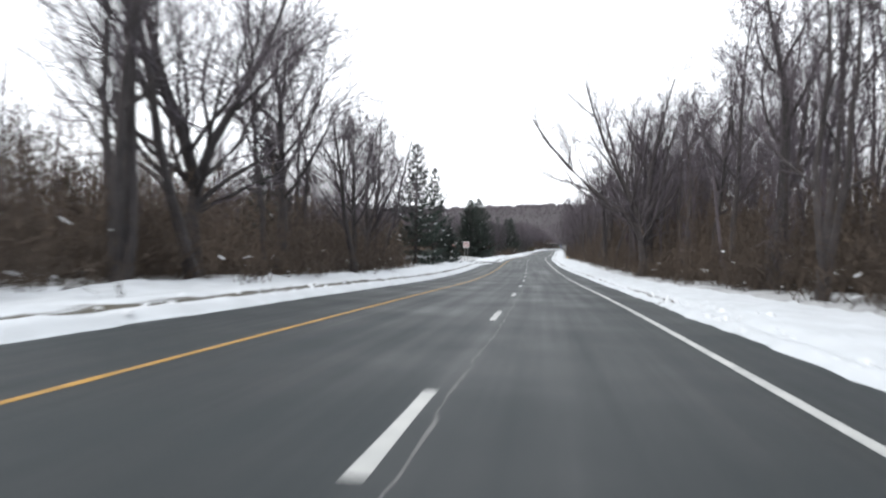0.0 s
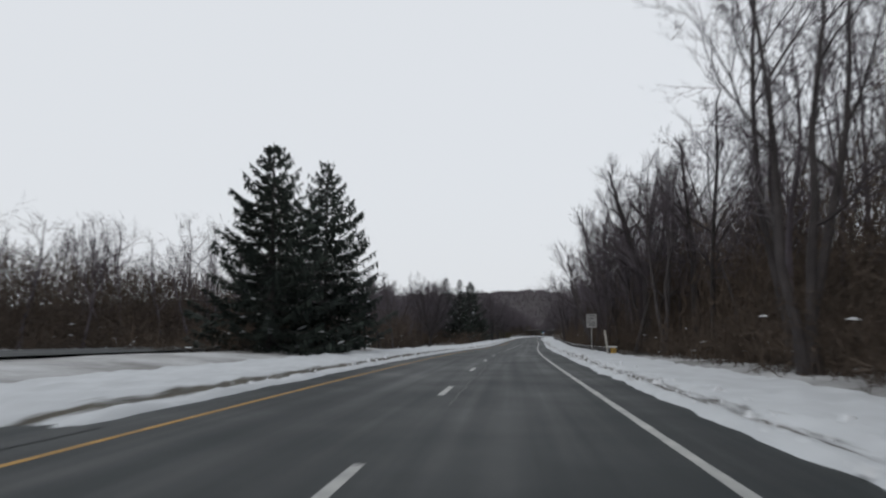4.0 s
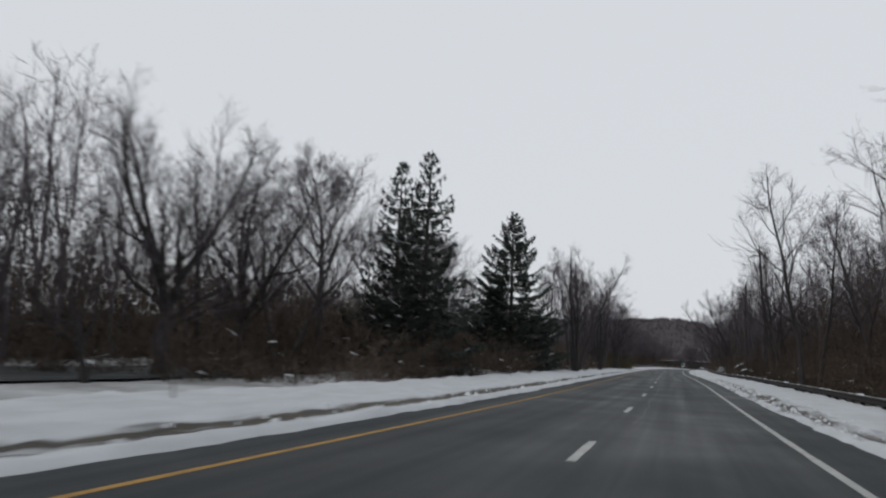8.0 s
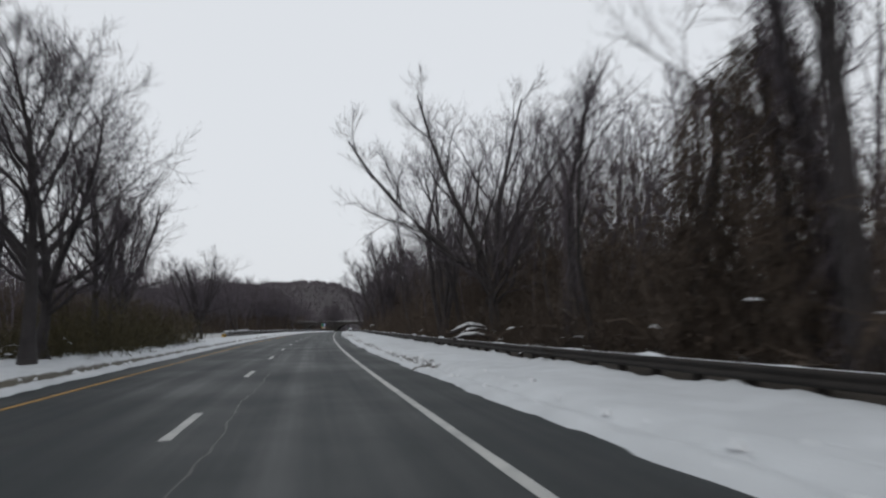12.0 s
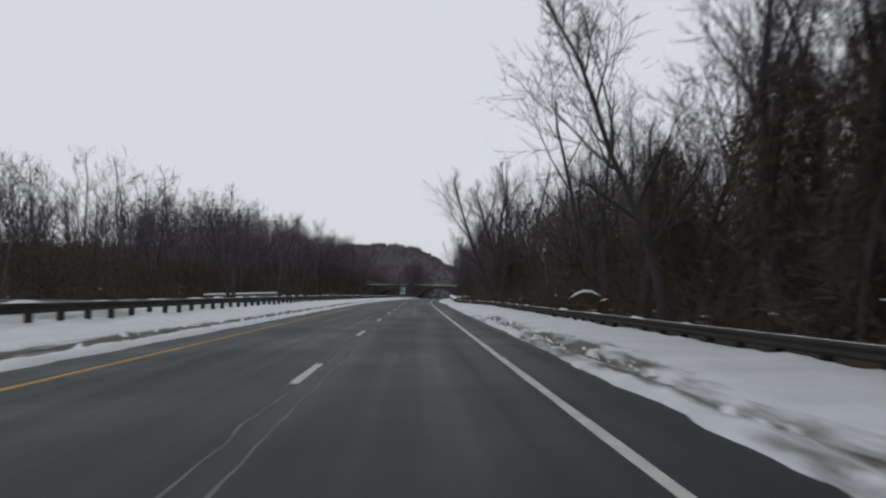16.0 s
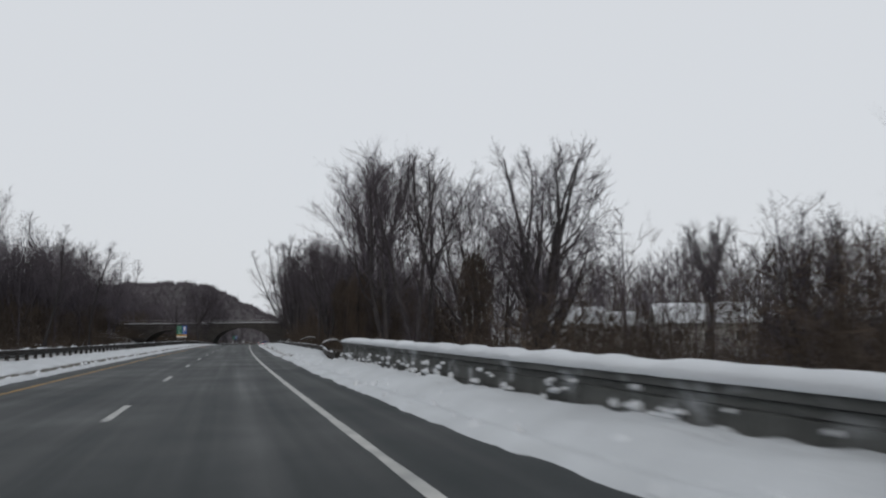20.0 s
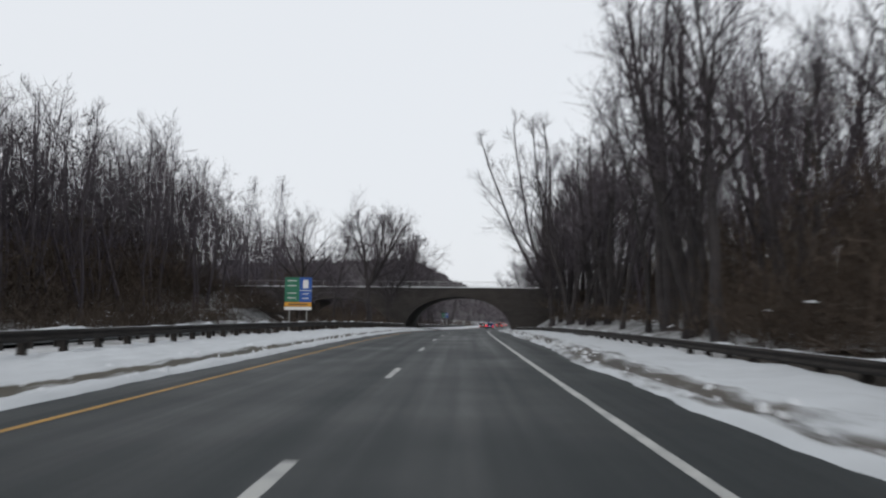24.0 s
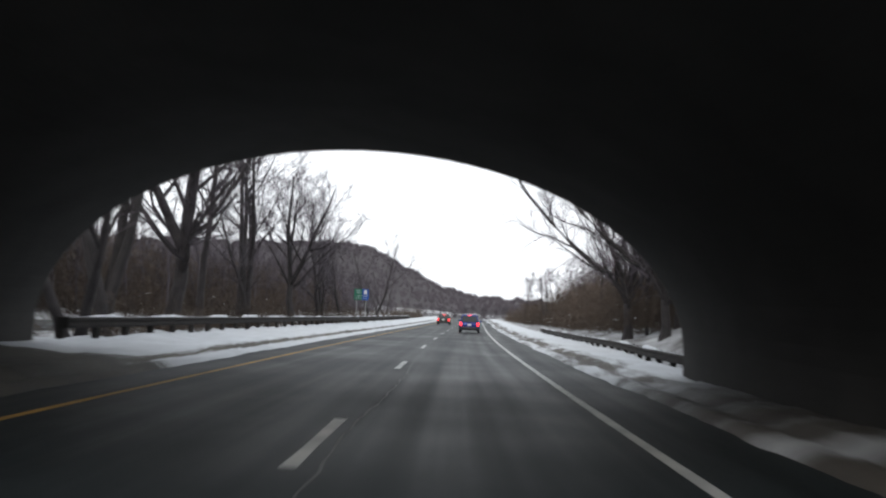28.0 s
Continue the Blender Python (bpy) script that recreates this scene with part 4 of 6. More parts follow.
for s, d, h, k in FIRST_WOOD + SIGN_STRETCH + BEND + BEFORE_RIVER + AFTER_RIVER + BRIDGE_APPROACH + PAST_BRIDGE:
    plant(k, s, d, h, 0 if k in ("lean_right", "lean_round", "lean_left", "vine_fork", "fan_left", "oak_big", "vine_high") else rg.uniform(0, 360), "tall leafless tree with grey bark beside the road" if not k.startswith("vine") else "leafless tree with vines hanging round its trunk")


# broken trunks under a coat of vines
SNAGS = [(606, 16.2, 7.8), (641, 13.2, 8.0), (636, 13.9, 8.6), (549, 12.7, 8.5), (553, 13.8, 10), (474, 12.3, 8.5), (480, 12.9, 9.5), (487, 13.2, 8.0), (362, 12.4, 8.0), (368, 13.0, 9.0), (178, 12.2, 7.5), (650, 15.0, 9.0)]
for i, (s, d, h) in enumerate(SNAGS):
    plant("snag_a" if i % 2 else "snag_b", s, d, h, i * 101, "dead broken trunk wrapped in bare brown vines", "vine-clad trunks")

SAPLINGS = [(249.5, -7.9, 2.6), (239.7, -12.2, 1.3), (240.3, -7.9, 1.6), (195.5, -9.0, 3.4), (186.5, -10.0, 3.0), (187.5, -11.2, 3.2), (352, -8.4, 3.0), (770, 12.5, 2.6), (765, 13.5, 2.2)]
for s, d, h in SAPLINGS:
    plant("pole_b", s, d, h, s * 7, "thin young leafless sapling standing in the snow", "saplings")


def scatter(s0, s1, gap, near, far, kinds, low, high, group, skip=()):
    """A loose row of single trees between two offsets."""
    s = s0
    while s < s1:
        d = rg.uniform(near, far)
        if not any(a <= s <= b for a, b in skip):
            plant(rg.choice(kinds), s, d, rg.uniform(low, high), rg.uniform(0, 360), "leafless tree with grey bark at the wood's edge", group, rg.gauss(0, 2))
        s += 1.75 * gap * rg.uniform(0.6, 1.4)


TALL = ["tall_a", "tall_b", "tall_c", "pole_a", "pole_b", "multi"]
scatter(-12, 165, 3.8, 10.8, 15.5, ["tall_a", "tall_b", "tall_c", "multi", "oval", "tall_a", "vine_a"], 15, 20, "trees of the roadside wood")
scatter(165, 300, 7.0, 10.8, 15, TALL + ["vine_a"], 13, 19, "trees of the roadside wood")
scatter(300, 545, 6.5, 11.5, 17, ["tall_a", "tall_b", "tall_c", "pole_a", "pole_b", "tall_c", "vine_a", "tall_b"], 10, 15, "trees of the roadside wood", skip=((385, 405), (506, 546)))
scatter(168, 216, 4.2, 10.8, 15, ["vine_a", "tall_a", "oval", "vine_b"], 15, 19, "trees of the roadside wood")
VINY = ["vine_a", "vine_b", "oval", "tall_a"]
scatter(334, 382, 3.6, 11.2, 14.5, VINY, 13, 17, "trees of the roadside wood")
scatter(452, 504, 3.8, 11.2, 15.5, VINY, 15, 18.5, "trees of the roadside wood")
scatter(652, 700, 4.4, 11.5, 20, ["vase", "oval", "round", "tall_c"], 11, 15, "trees of the roadside wood")
scatter(700, 775, 4.6, 11.5, 20, TALL + ["vase"], 16, 21, "trees of the roadside wood")
scatter(690, 778, 4.4, 11.8, 24, ["pole_a", "tall_b", "tall_c", "pole_b", "tall_a"], 15, 21, "trees of the roadside wood")
scatter(70, 116, 4.5, -27, -19, ["wide_b", "tall_c", "oval", "multi"], 9, 13, "trees of the median")
scatter(226, 300, 4.6, 11, 16, ["vine_a", "oval", "tall_a", "vase"], 13, 17, "trees of the roadside wood")
scatter(-12, 70, 8.0, -17, -11.5, TALL + ["wide_b"], 11, 16, "trees of the median")
scatter(308, 376, 2.9, -12.5, -7.7, ["tall_c", "oval", "tall_a", "pole_a", "vase"], 11, 15.5, "trees of the median")
scatter(803, 930, 11.0, -15, -11.0, ["wide_b", "vase", "spread_b", "oval"], 10, 14, "trees of the median")
scatter(802, 930, 12.0, 11, 16, ["wide_b", "oval", "tall_c"], 9, 13, "trees of the roadside wood")

# ---- woods behind, and undergrowth ----
def wood_patch(seed, length, depth, count, low, high):
    rg = random.Random(seed)
    w = Wood()
    for _ in range(count):
        a, b = bare_tree(rg.randrange(10 ** 6), rg.uniform(low, high), rg.uniform(0.09, 0.19), rg.uniform(0.25, 0.45), 0.7, 8, 0.72, fine=False, sides=4)
        o = Vector((rg.uniform(0, depth), rg.uniform(0, length), 0))
        for q in (a, b):
            n = len(w.v)
            w.v += [v + o for v in q.v]
            w.f += [tuple(i + n for i in f) for f in q.f]
    return w.mesh("woods", TWIG)


def thicket(w, rg, o, h, stems, wide):
    """A shrub or clump of saplings: stems that part from the root, with twigs."""
    for _ in range(stems):
        d = Vector((rg.gauss(0, 0.38), rg.gauss(0, 0.38), 1)).normalized()
        spray(rg, w, o + Vector((rg.gauss(0, 0.3), rg.gauss(0, 0.3), -0.2)), d, h * rg.uniform(0.5, 1.1), wide, 5)


def far_wood_patch(seed, length, depth, high):
    """Woods seen from afar: rounded bare crowns over a thick brown understorey."""
    rg = random.Random(seed)
    w = Wood()
    for _ in range(18):
        coarse_tree(w, rg, Vector((rg.uniform(0, depth), rg.uniform(0, length), 0)), high * rg.uniform(0.62, 1.05), rg.uniform(0.26, 0.38))
    for _ in range(75):
        thicket(w, rg, Vector((rg.uniform(0, depth), rg.uniform(0, length), 0)), 1.5 + 6.0 * rg.random() ** 1.3, 5, 0.035)
    for _ in range(900):
        p = Vector((rg.uniform(0, depth), rg.uniform(0, length), 5.0 * rg.random() ** 1.7))
        u = Vector((rg.gauss(0, 0.8), rg.gauss(0, 0.8), rg.gauss(0.3, 1))).normalized()
        sd = Matrix.Rotation(rg.uniform(0, 3.1), 3, u) @ u.orthogonal().normalized()
        w.blade(p, p + u * rg.uniform(0.8, 2.2), rg.uniform(0.04, 0.12), sd)
    return w.mesh("woods", TWIG)


def brush_patch(seed, length, depth, high, canes, leaves, thick=0.035, mat=None):
    """Tangled canes with side shoots and dead leaves, thick near the ground and thin above."""
    rg = random.Random(seed)
    w = Wood()
    clumps = [(rg.uniform(0, depth), rg.uniform(0, length), rg.uniform(0.55, 1.15)) for _ in range(16)]
    stems = []
    for _ in range(canes):
        cx, cy, ch = rg.choice(clumps)
        p = Vector((cx + rg.gauss(0, 1.0), cy + rg.gauss(0, 1.0), -0.2))
        d = Vector((rg.gauss(0, 0.3), rg.gauss(0, 0.3), 1)).normalized()
        q = grow(rg, p, d, high * ch * (0.25 + 0.85 * rg.random() ** 1.2), 3, 0.26, -0.07)
        if min(v.x for v in q) < -1.6 or not -2.5 < q[-1].y < length + 2.5:
            continue
        stems.append(q)
        for i in range(3):
            u = (q[i + 1] - q[i]).normalized()
            w.blade(q[i], q[i + 1] + (q[i + 1] - q[i]) * 0.15, 0.020 - 0.005 * i, Matrix.Rotation(rg.uniform(0, 3), 3, u) @ u.orthogonal().normalized())
    for _ in range(leaves):
        p, d = along(rg.choice(stems), rg.random() ** 1.1 * 0.98)
        u = (Vector((rg.gauss(0, 0.6), rg.gauss(0, 0.6), rg.gauss(0.2, 0.6))) + d * 0.6).normalized()
        sd = Matrix.Rotation(rg.uniform(0, 3.1), 3, u) @ u.orthogonal().normalized()
        ln = rg.uniform(0.3, 1.25)
        w.blade(p, p + u * ln, thick * rg.uniform(0.5, 1.1), sd)
        v = off_axis(rg, u, rg.uniform(0.4, 0.9))
        b = p + u * ln * rg.uniform(0.1, 0.6)
        w.blade(b, b + v * ln * rg.uniform(0.4, 0.8), thick * 0.6, sd)
    for _ in range(leaves // 16):
        p, d = along(rg.choice(stems), rg.random() * 0.9)
        u = Vector((rg.gauss(0, 1), rg.gauss(0, 1), rg.gauss(-0.3, 0.6))).normalized()
        w.leaf(p, u * rg.uniform(0.08, 0.2), u.orthogonal().normalized() * rg.uniform(0.02, 0.06))
    first = len(w.f)
    for _ in range(6):
        c, d = along(rg.choice(stems), rg.uniform(0.1, 0.5))
        ax = Vector((rg.gauss(0, 1), rg.gauss(0, 1), rg.gauss(0, 0.25))).normalized() * rg.uniform(0.15, 0.4)
        sd = Vector((-ax.y, ax.x, 0)).normalized() * rg.uniform(0.05, 0.13)
        up = Vector((0, 0, rg.uniform(0.05, 0.1)))
        n = len(w.v)
        w.v += [c - ax, c - ax * 0.4 + sd, c - ax * 0.3 + up, c - ax * 0.5 - sd, c + ax * 0.4 + sd, c + ax * 0.35 + up, c + ax * 0.45 - sd, c + ax]
        w.f += [(n, n + 1, n + 2), (n, n + 2, n + 3), (n + 1, n + 4, n + 5, n + 2), (n + 2, n + 5, n + 6, n + 3), (n + 4, n + 7, n + 5), (n + 5, n + 7, n + 6)]
    me = w.mesh("underbrush", mat or BRUSH)
    me.materials.append(SNOW)
    for q in me.polygons[first:]:
        q.material_index = 1
    return me


def deep_patch(seed, length, depth, high, count):
    """The dim inside of the wood: a close tangle of dead stems and shoots, thickest near the ground."""
    rg = random.Random(seed)
    w = Wood()
    for _ in range(count):
        z = high * rg.random() ** 1.35
        p = Vector((rg.uniform(0, depth), rg.uniform(0, length), z - 0.4))
        u = Vector((rg.gauss(0, 0.5), rg.gauss(0, 0.5), rg.gauss(0.5, 0.8))).normalized()
        sd = Matrix.Rotation(rg.uniform(0, 3.1), 3, u) @ u.orthogonal().normalized()
        w.blade(p, p + u * rg.uniform(0.6, 1.9), rg.uniform(0.015, 0.055) * (1.1 - 0.5 * z / high), sd)
    return w.mesh("underbrush", BRUSH)


DEEP = [deep_patch(300 + i, 16, 7, 6.0, 3000) for i in range(3)]
TALL_DEEP = [deep_patch(310 + i, 16, 8, 10.5, 2800) for i in range(3)]
WOODS = [wood_patch(100 + i, 22, 13, 7, 11, 17) for i in range(4)]
FAR_WOODS = [far_wood_patch(150 + i, 34, 14, 15) for i in range(3)]
BRUSHES = [brush_patch(200 + i, 13, 5, 4.6, 380, 1900, 0.021) for i in range(4)]
TANGLES = [brush_patch(260 + i, 13, 6, 8.6, 440, 2000, 0.023) for i in range(3)]
SHRUBS = [brush_patch(270 + i, 10, 3.5, 3.4, 500, 1800, 0.022, SHRUB) for i in range(2)]
LOW_BRUSHES = [brush_patch(230 + i, 13, 6, 4.4, 150, 900, 0.035) for i in range(3)]


def lay(name, meshes, s0, s1, pitch, d, flip, scale, label, skip=(), jitter=1.5):
    s, i = s0, 0
    while s < s1:
        if not any(a <= s <= b for a, b in skip):
            o = new(name, meshes[i % len(meshes)])
            k = rg.uniform(*scale)
            dd = d + rg.uniform(-jitter, jitter)
            mid = dd + (4 if d > 0 else -4)
            o.matrix_world = road_pose(s, dd, land_z(s + 6, mid) - 0.1) @ Matrix.Diagonal((max(k, 1) * (-1 if flip else 1), max(k, 1), k, 1))
            tagged(o, label, "woods" if name == "woods" else "undergrowth", kind="stuff")
        s += pitch
        i += rg.choice((1, 2))


DENSE = "dense leafless winter woodland"
lay("woods", WOODS, -20, 165, 13, 16.0, False, (1.1, 1.4), DENSE)
lay("woods", WOODS, 165, 545, 12, 15.5, False, (0.85, 1.1), DENSE)
lay("woods", WOODS, 648, 700, 14, 17.5, False, (0.85, 1.0), DENSE)
lay("woods", WOODS, 700, 775, 15, 17.5, False, (1.15, 1.4), DENSE, skip=((766, 800),))
lay("woods", WOODS, 650, 775, 18, 28, False, (1.0, 1.25), DENSE, skip=((766, 800),))
lay("woods", WOODS, 802, 960, 20, 18, False, (0.9, 1.1), DENSE)
lay("woods", WOODS, 545, 600, 21, 27, False, (0.7, 0.85), DENSE)
lay("woods", WOODS, 528, 560, 11, 20, False, (0.9, 1.1), DENSE)
lay("woods", FAR_WOODS, 535, 605, 17, 40, False, (0.75, 0.95), DENSE)
lay("woods", FAR_WOODS, 590, 720, 17, 60, False, (0.95, 1.2), DENSE)
lay("woods", FAR_WOODS, 560, 720, 20, 82, False, (1.2, 1.5), DENSE)
lay("woods", WOODS, -20, 230, 17, -29, True, (0.75, 0.95), DENSE)
lay("woods", WOODS, 230, 440, 17, -28, True, (0.8, 1.0), DENSE)
lay("woods", WOODS, 440, 560, 18, -31, True, (0.85, 1.05), DENSE)
lay("woods", WOODS, 560, 640, 11, -31, True, (1.4, 1.65), DENSE)
lay("woods", WOODS, 640, 776, 11, -28.5, True, (1.4, 1.65), DENSE, skip=((766, 800),))
lay("woods", WOODS, 798, 848, 14, -26.5, True, (1.1, 1.3), DENSE)
lay("woods", WOODS, 690, 772, 12, -33, True, (1.25, 1.5), DENSE, skip=((764, 800),))
lay("woods", WOODS, 700, 776, 12, -40, True, (1.2, 1.45), DENSE)
lay("woods", WOODS, 800, 850, 13, -40, True, (1.2, 1.4), DENSE)
lay("woods", WOODS, 852, 980, 14, -27.5, True, (0.7, 0.85), DENSE)
lay("woods", WOODS, 580, 660, 14, -40, True, (1.4, 1.6), DENSE)
lay("woods", FAR_WOODS, -40, 165, 33, 22, False, (1.0, 1.25), DENSE)
lay("woods", FAR_WOODS, 165, 545, 33, 21, False, (0.85, 1.05), DENSE)
lay("woods", FAR_WOODS, 612, 1000, 33, 24, False, (0.85, 1.1), DENSE)
lay("woods", FAR_WOODS, -40, 450, 33, -42, True, (0.85, 1.1), DENSE)
lay("woods", FAR_WOODS, 450, 600, 30, -42, True, (1.05, 1.25), DENSE)
lay("woods", FAR_WOODS, 600, 780, 36, -42, True, (1.5, 1.75), DENSE)
lay("woods", FAR_WOODS, 798, 850, 28, -40, True, (1.2, 1.4), DENSE)
lay("woods", FAR_WOODS, 862, 1000, 33, -40, True, (0.75, 0.9), DENSE)
lay("woods", FAR_WOODS, 800, 1000, 33, -29, True, (0.55, 0.7), DENSE)
lay("woods", FAR_WOODS, 480, 850, 46, -62, True, (1.5, 1.8), DENSE)
lay("woods", WOODS, -22, 165, 13, 12.8, False, (1.05, 1.35), DENSE, jitter=0.6)
lay("woods", WOODS, 165, 262, 12, 13.0, False, (1.0, 1.25), DENSE, jitter=0.6)
lay("woods", WOODS, 76, 112, 14, 15.5, False, (1.5, 1.7), DENSE, jitter=0.6)
lay("woods", WOODS, 274, 345, 12, 13.2, False, (0.9, 1.15), DENSE, jitter=0.6)
lay("woods", WOODS, 372, 548, 13, 13.2, False, (0.8, 1.05), DENSE, jitter=0.6)
lay("woods", FAR_WOODS, 570, 575, 30, 33, False, (0.8, 0.85), DENSE, jitter=0.5)
lay("woods", WOODS, 641, 690, 12, 19.5, False, (0.85, 1.05), DENSE, jitter=0.6)
lay("woods", WOODS, 212, 262, 12, -30.5, True, (1.15, 1.35), DENSE, jitter=0.6)
lay("woods", WOODS, 694, 764, 14, 14.5, False, (1.25, 1.5), DENSE, jitter=0.6)
lay("woods", WOODS, 280, 301, 18, 18.5, False, (1.4, 1.6), DENSE, jitter=0.6)
lay("woods", WOODS, 62, 112, 12, -24.0, True, (0.8, 0.95), DENSE, jitter=0.6)
lay("woods", WOODS, 726, 772, 13, -29.5, True, (0.8, 1.0), DENSE, jitter=0.6)
for row in range(3):   # the wood that closes the view where the road bends away
    for k in range(-4, 5):
        o = new("woods", FAR_WOODS[(k + row) % 3])
        o.matrix_world = road_pose(1030 + 14 * row + 8 * abs(k), 33 * k - 17 - 9 * row, -1) @ Matrix.Rotation(radians(-90), 4, "Z") @ Matrix.Diagonal((1, 1, 0.36 + 0.05 * row, 1))
        tagged(o, DENSE, "woods", kind="stuff")
EDGE = "tangled brown undergrowth at the wood's edge"
lay("underbrush", BRUSHES, -20, 548, 11, 11.3, False, (0.75, 1.2), EDGE, jitter=0.5)
lay("underbrush", TANGLES, -20, 150, 10.5, 13.0, False, (0.95, 1.3), EDGE, jitter=1)
lay("underbrush", TANGLES, 150, 545, 10.5, 13.5, False, (0.75, 1.15), EDGE, jitter=1)
lay("underbrush", BRUSHES, 726, 779, 10, -27.5, True, (0.6, 0.9), EDGE, jitter=0.6)
lay("underbrush", BRUSHES, 726, 779, 10, -33, True, (0.6, 0.9), EDGE, jitter=0.6)
lay("underbrush", BRUSHES, 606, 700, 11, 11.3, False, (0.8, 1.2), EDGE, jitter=0.5, skip=((594, 632),))
lay("underbrush", BRUSHES, 562, 604, 11, 12.5, False, (0.9, 1.2), EDGE, jitter=0.6, skip=((594, 632),))
lay("underbrush", TANGLES, 560, 596, 11, 17, False, (0.8, 1.05), EDGE, jitter=1)
lay("underbrush", TANGLES, 597, 650, 8, 15.5, False, (1.1, 1.4), EDGE, jitter=1, skip=((594, 632),))
lay("underbrush", TANGLES, 606, 695, 9.5, 13.6, False, (0.95, 1.25), EDGE, jitter=1, skip=((594, 632),))
lay("underbrush", TANGLES, 541, 562, 7, 13.2, False, (1.0, 1.3), EDGE, jitter=0.6)
lay("underbrush", BRUSHES, 738, 779, 9, -37, True, (0.6, 0.9), EDGE, jitter=0.6)
lay("underbrush", BRUSHES, 560, 690, 14, 22, False, (0.9, 1.3), EDGE, jitter=2, skip=((594, 632),))
lay("underbrush", BRUSHES, 700, 775, 14, 20, False, (0.7, 1.0), EDGE, jitter=2)
lay("underbrush", LOW_BRUSHES, 695, 768, 12, 12.5, False, (0.3, 0.5), EDGE, jitter=1)
lay("underbrush", BRUSHES, 817, 971, 11, 11.5, False, (0.7, 1.0), EDGE, jitter=0.5)
lay("underbrush", TANGLES, 813, 911, 11, 14.5, False, (0.8, 1.1), EDGE, jitter=0.5)
lay("underbrush", TANGLES, 800, 900, 10, -27.0, True, (0.8, 1.1), "tangled brown undergrowth beyond the far carriageway", jitter=0.5)
lay("underbrush", DEEP, 800, 960, 13, -31.0, True, (1.0, 1.3), "tangled brown undergrowth beyond the far carriageway", jitter=0.5)
lay("underbrush", TANGLES, 150, 255, 9.5, 12.4, False, (0.9, 1.2), EDGE, jitter=0.5)
lay("underbrush", DEEP, -20, 548, 14, 15.5, False, (0.8, 1.1), EDGE, jitter=0.7)
lay("underbrush", DEEP, -20, 548, 14, 21.0, False, (1.0, 1.3), EDGE, jitter=0.7)
lay("underbrush", DEEP, 606, 700, 13, 15.0, False, (0.9, 1.2), EDGE, jitter=0.7, skip=((594, 632),))
lay("underbrush", DEEP, 612, 775, 13, 21.0, False, (1.0, 1.3), EDGE, jitter=0.7, skip=((594, 632), (764, 800)))
lay("underbrush", DEEP, 819, 973, 13, 15.0, False, (0.7, 0.9), EDGE, jitter=0.7)
BEYOND = "tangled brown undergrowth beyond the far carriageway"
lay("underbrush", DEEP, 700, 775, 13, -41.0, True, (1.1, 1.4), BEYOND, jitter=0.8)
lay("underbrush", DEEP, -40, 760, 13, -32.0, True, (0.9, 1.2), BEYOND, jitter=0.8)
lay("underbrush", DEEP, -40, 760, 13, -40.0, True, (1.2, 1.6), BEYOND, jitter=0.8)
lay("underbrush", DEEP, -20, 76, 13, -14.0, True, (0.7, 0.95), "tangled brown undergrowth on the snowy median", jitter=0.5)
lay("underbrush", TALL_DEEP, 76, 165, 14, 14.5, False, (0.9, 1.1), EDGE, jitter=0.5)
lay("underbrush", TALL_DEEP, 165, 222, 13, 13.6, False, (1.0, 1.2), EDGE, jitter=0.5)
lay("underbrush", TALL_DEEP, 276, 340, 14, 14.0, False, (0.8, 1.0), EDGE, jitter=0.5)
lay("underbrush", TALL_DEEP, 372, 548, 14, 14.0, False, (0.85, 1.1), EDGE, jitter=0.5)
lay("underbrush", TANGLES, 597, 603, 7, 19.5, False, (0.8, 0.9), EDGE, jitter=0.2)
lay("underbrush", DEEP, 597, 603, 7, 21.0, False, (0.9, 1.0), EDGE, jitter=0.2)
lay("underbrush", LOW_BRUSHES, 596, 612, 8, 11.4, False, (0.45, 0.7), EDGE, jitter=0.5)
lay("underbrush", BRUSHES, 611, 636, 8, 11.2, False, (0.5, 0.68), EDGE, jitter=0.3)
lay("underbrush", BRUSHES, 611, 640, 8, 15.0, False, (0.7, 0.9), EDGE, jitter=0.3)
lay("underbrush", DEEP, 614, 640, 11, 20.0, False, (0.55, 0.7), EDGE, jitter=0.3)
lay("underbrush", LOW_BRUSHES, 596, 640, 10, 17, False, (0.5, 0.75), EDGE, jitter=0.8)
lay("underbrush", DEEP, 541, 560, 8, 14.5, False, (0.9, 1.1), EDGE, jitter=0.5)
lay("underbrush", DEEP, 541, 562, 8, 19.5, False, (1.1, 1.4), EDGE, jitter=0.5)
lay("underbrush", TALL_DEEP, 641, 690, 13, 18.0, False, (0.85, 1.05), EDGE, jitter=0.5)
lay("underbrush", TALL_DEEP, 541, 558, 9, 14.5, False, (1.0, 1.2), EDGE, jitter=0.5)
lay("underbrush", TALL_DEEP, 570, 592, 10, 29.0, False, (0.8, 1.0), EDGE, jitter=0.5)
lay("underbrush", TALL_DEEP, 570, 592, 10, 36.0, False, (0.9, 1.1), EDGE, jitter=0.5)
lay("underbrush", DEEP, 168, 200, 12, 18.5, False, (1.2, 1.5), EDGE, jitter=0.5)
lay("underbrush", DEEP, 636, 690, 10, 17.5, False, (1.1, 1.4), EDGE, jitter=0.5)
lay("underbrush", LOW_BRUSHES, 700, 776, 8, 11.8, False, (0.3, 0.55), EDGE, jitter=0.8)
lay("underbrush", LOW_BRUSHES, 700, 770, 9, 16, False, (0.4, 0.7), EDGE, jitter=1)
lay("underbrush", DEEP, 70, 112, 12, -20, True, (0.7, 0.9), "tangled brown undergrowth on the snowy median", jitter=0.5)
MEDIAN = "tangled brown undergrowth on the snowy median"
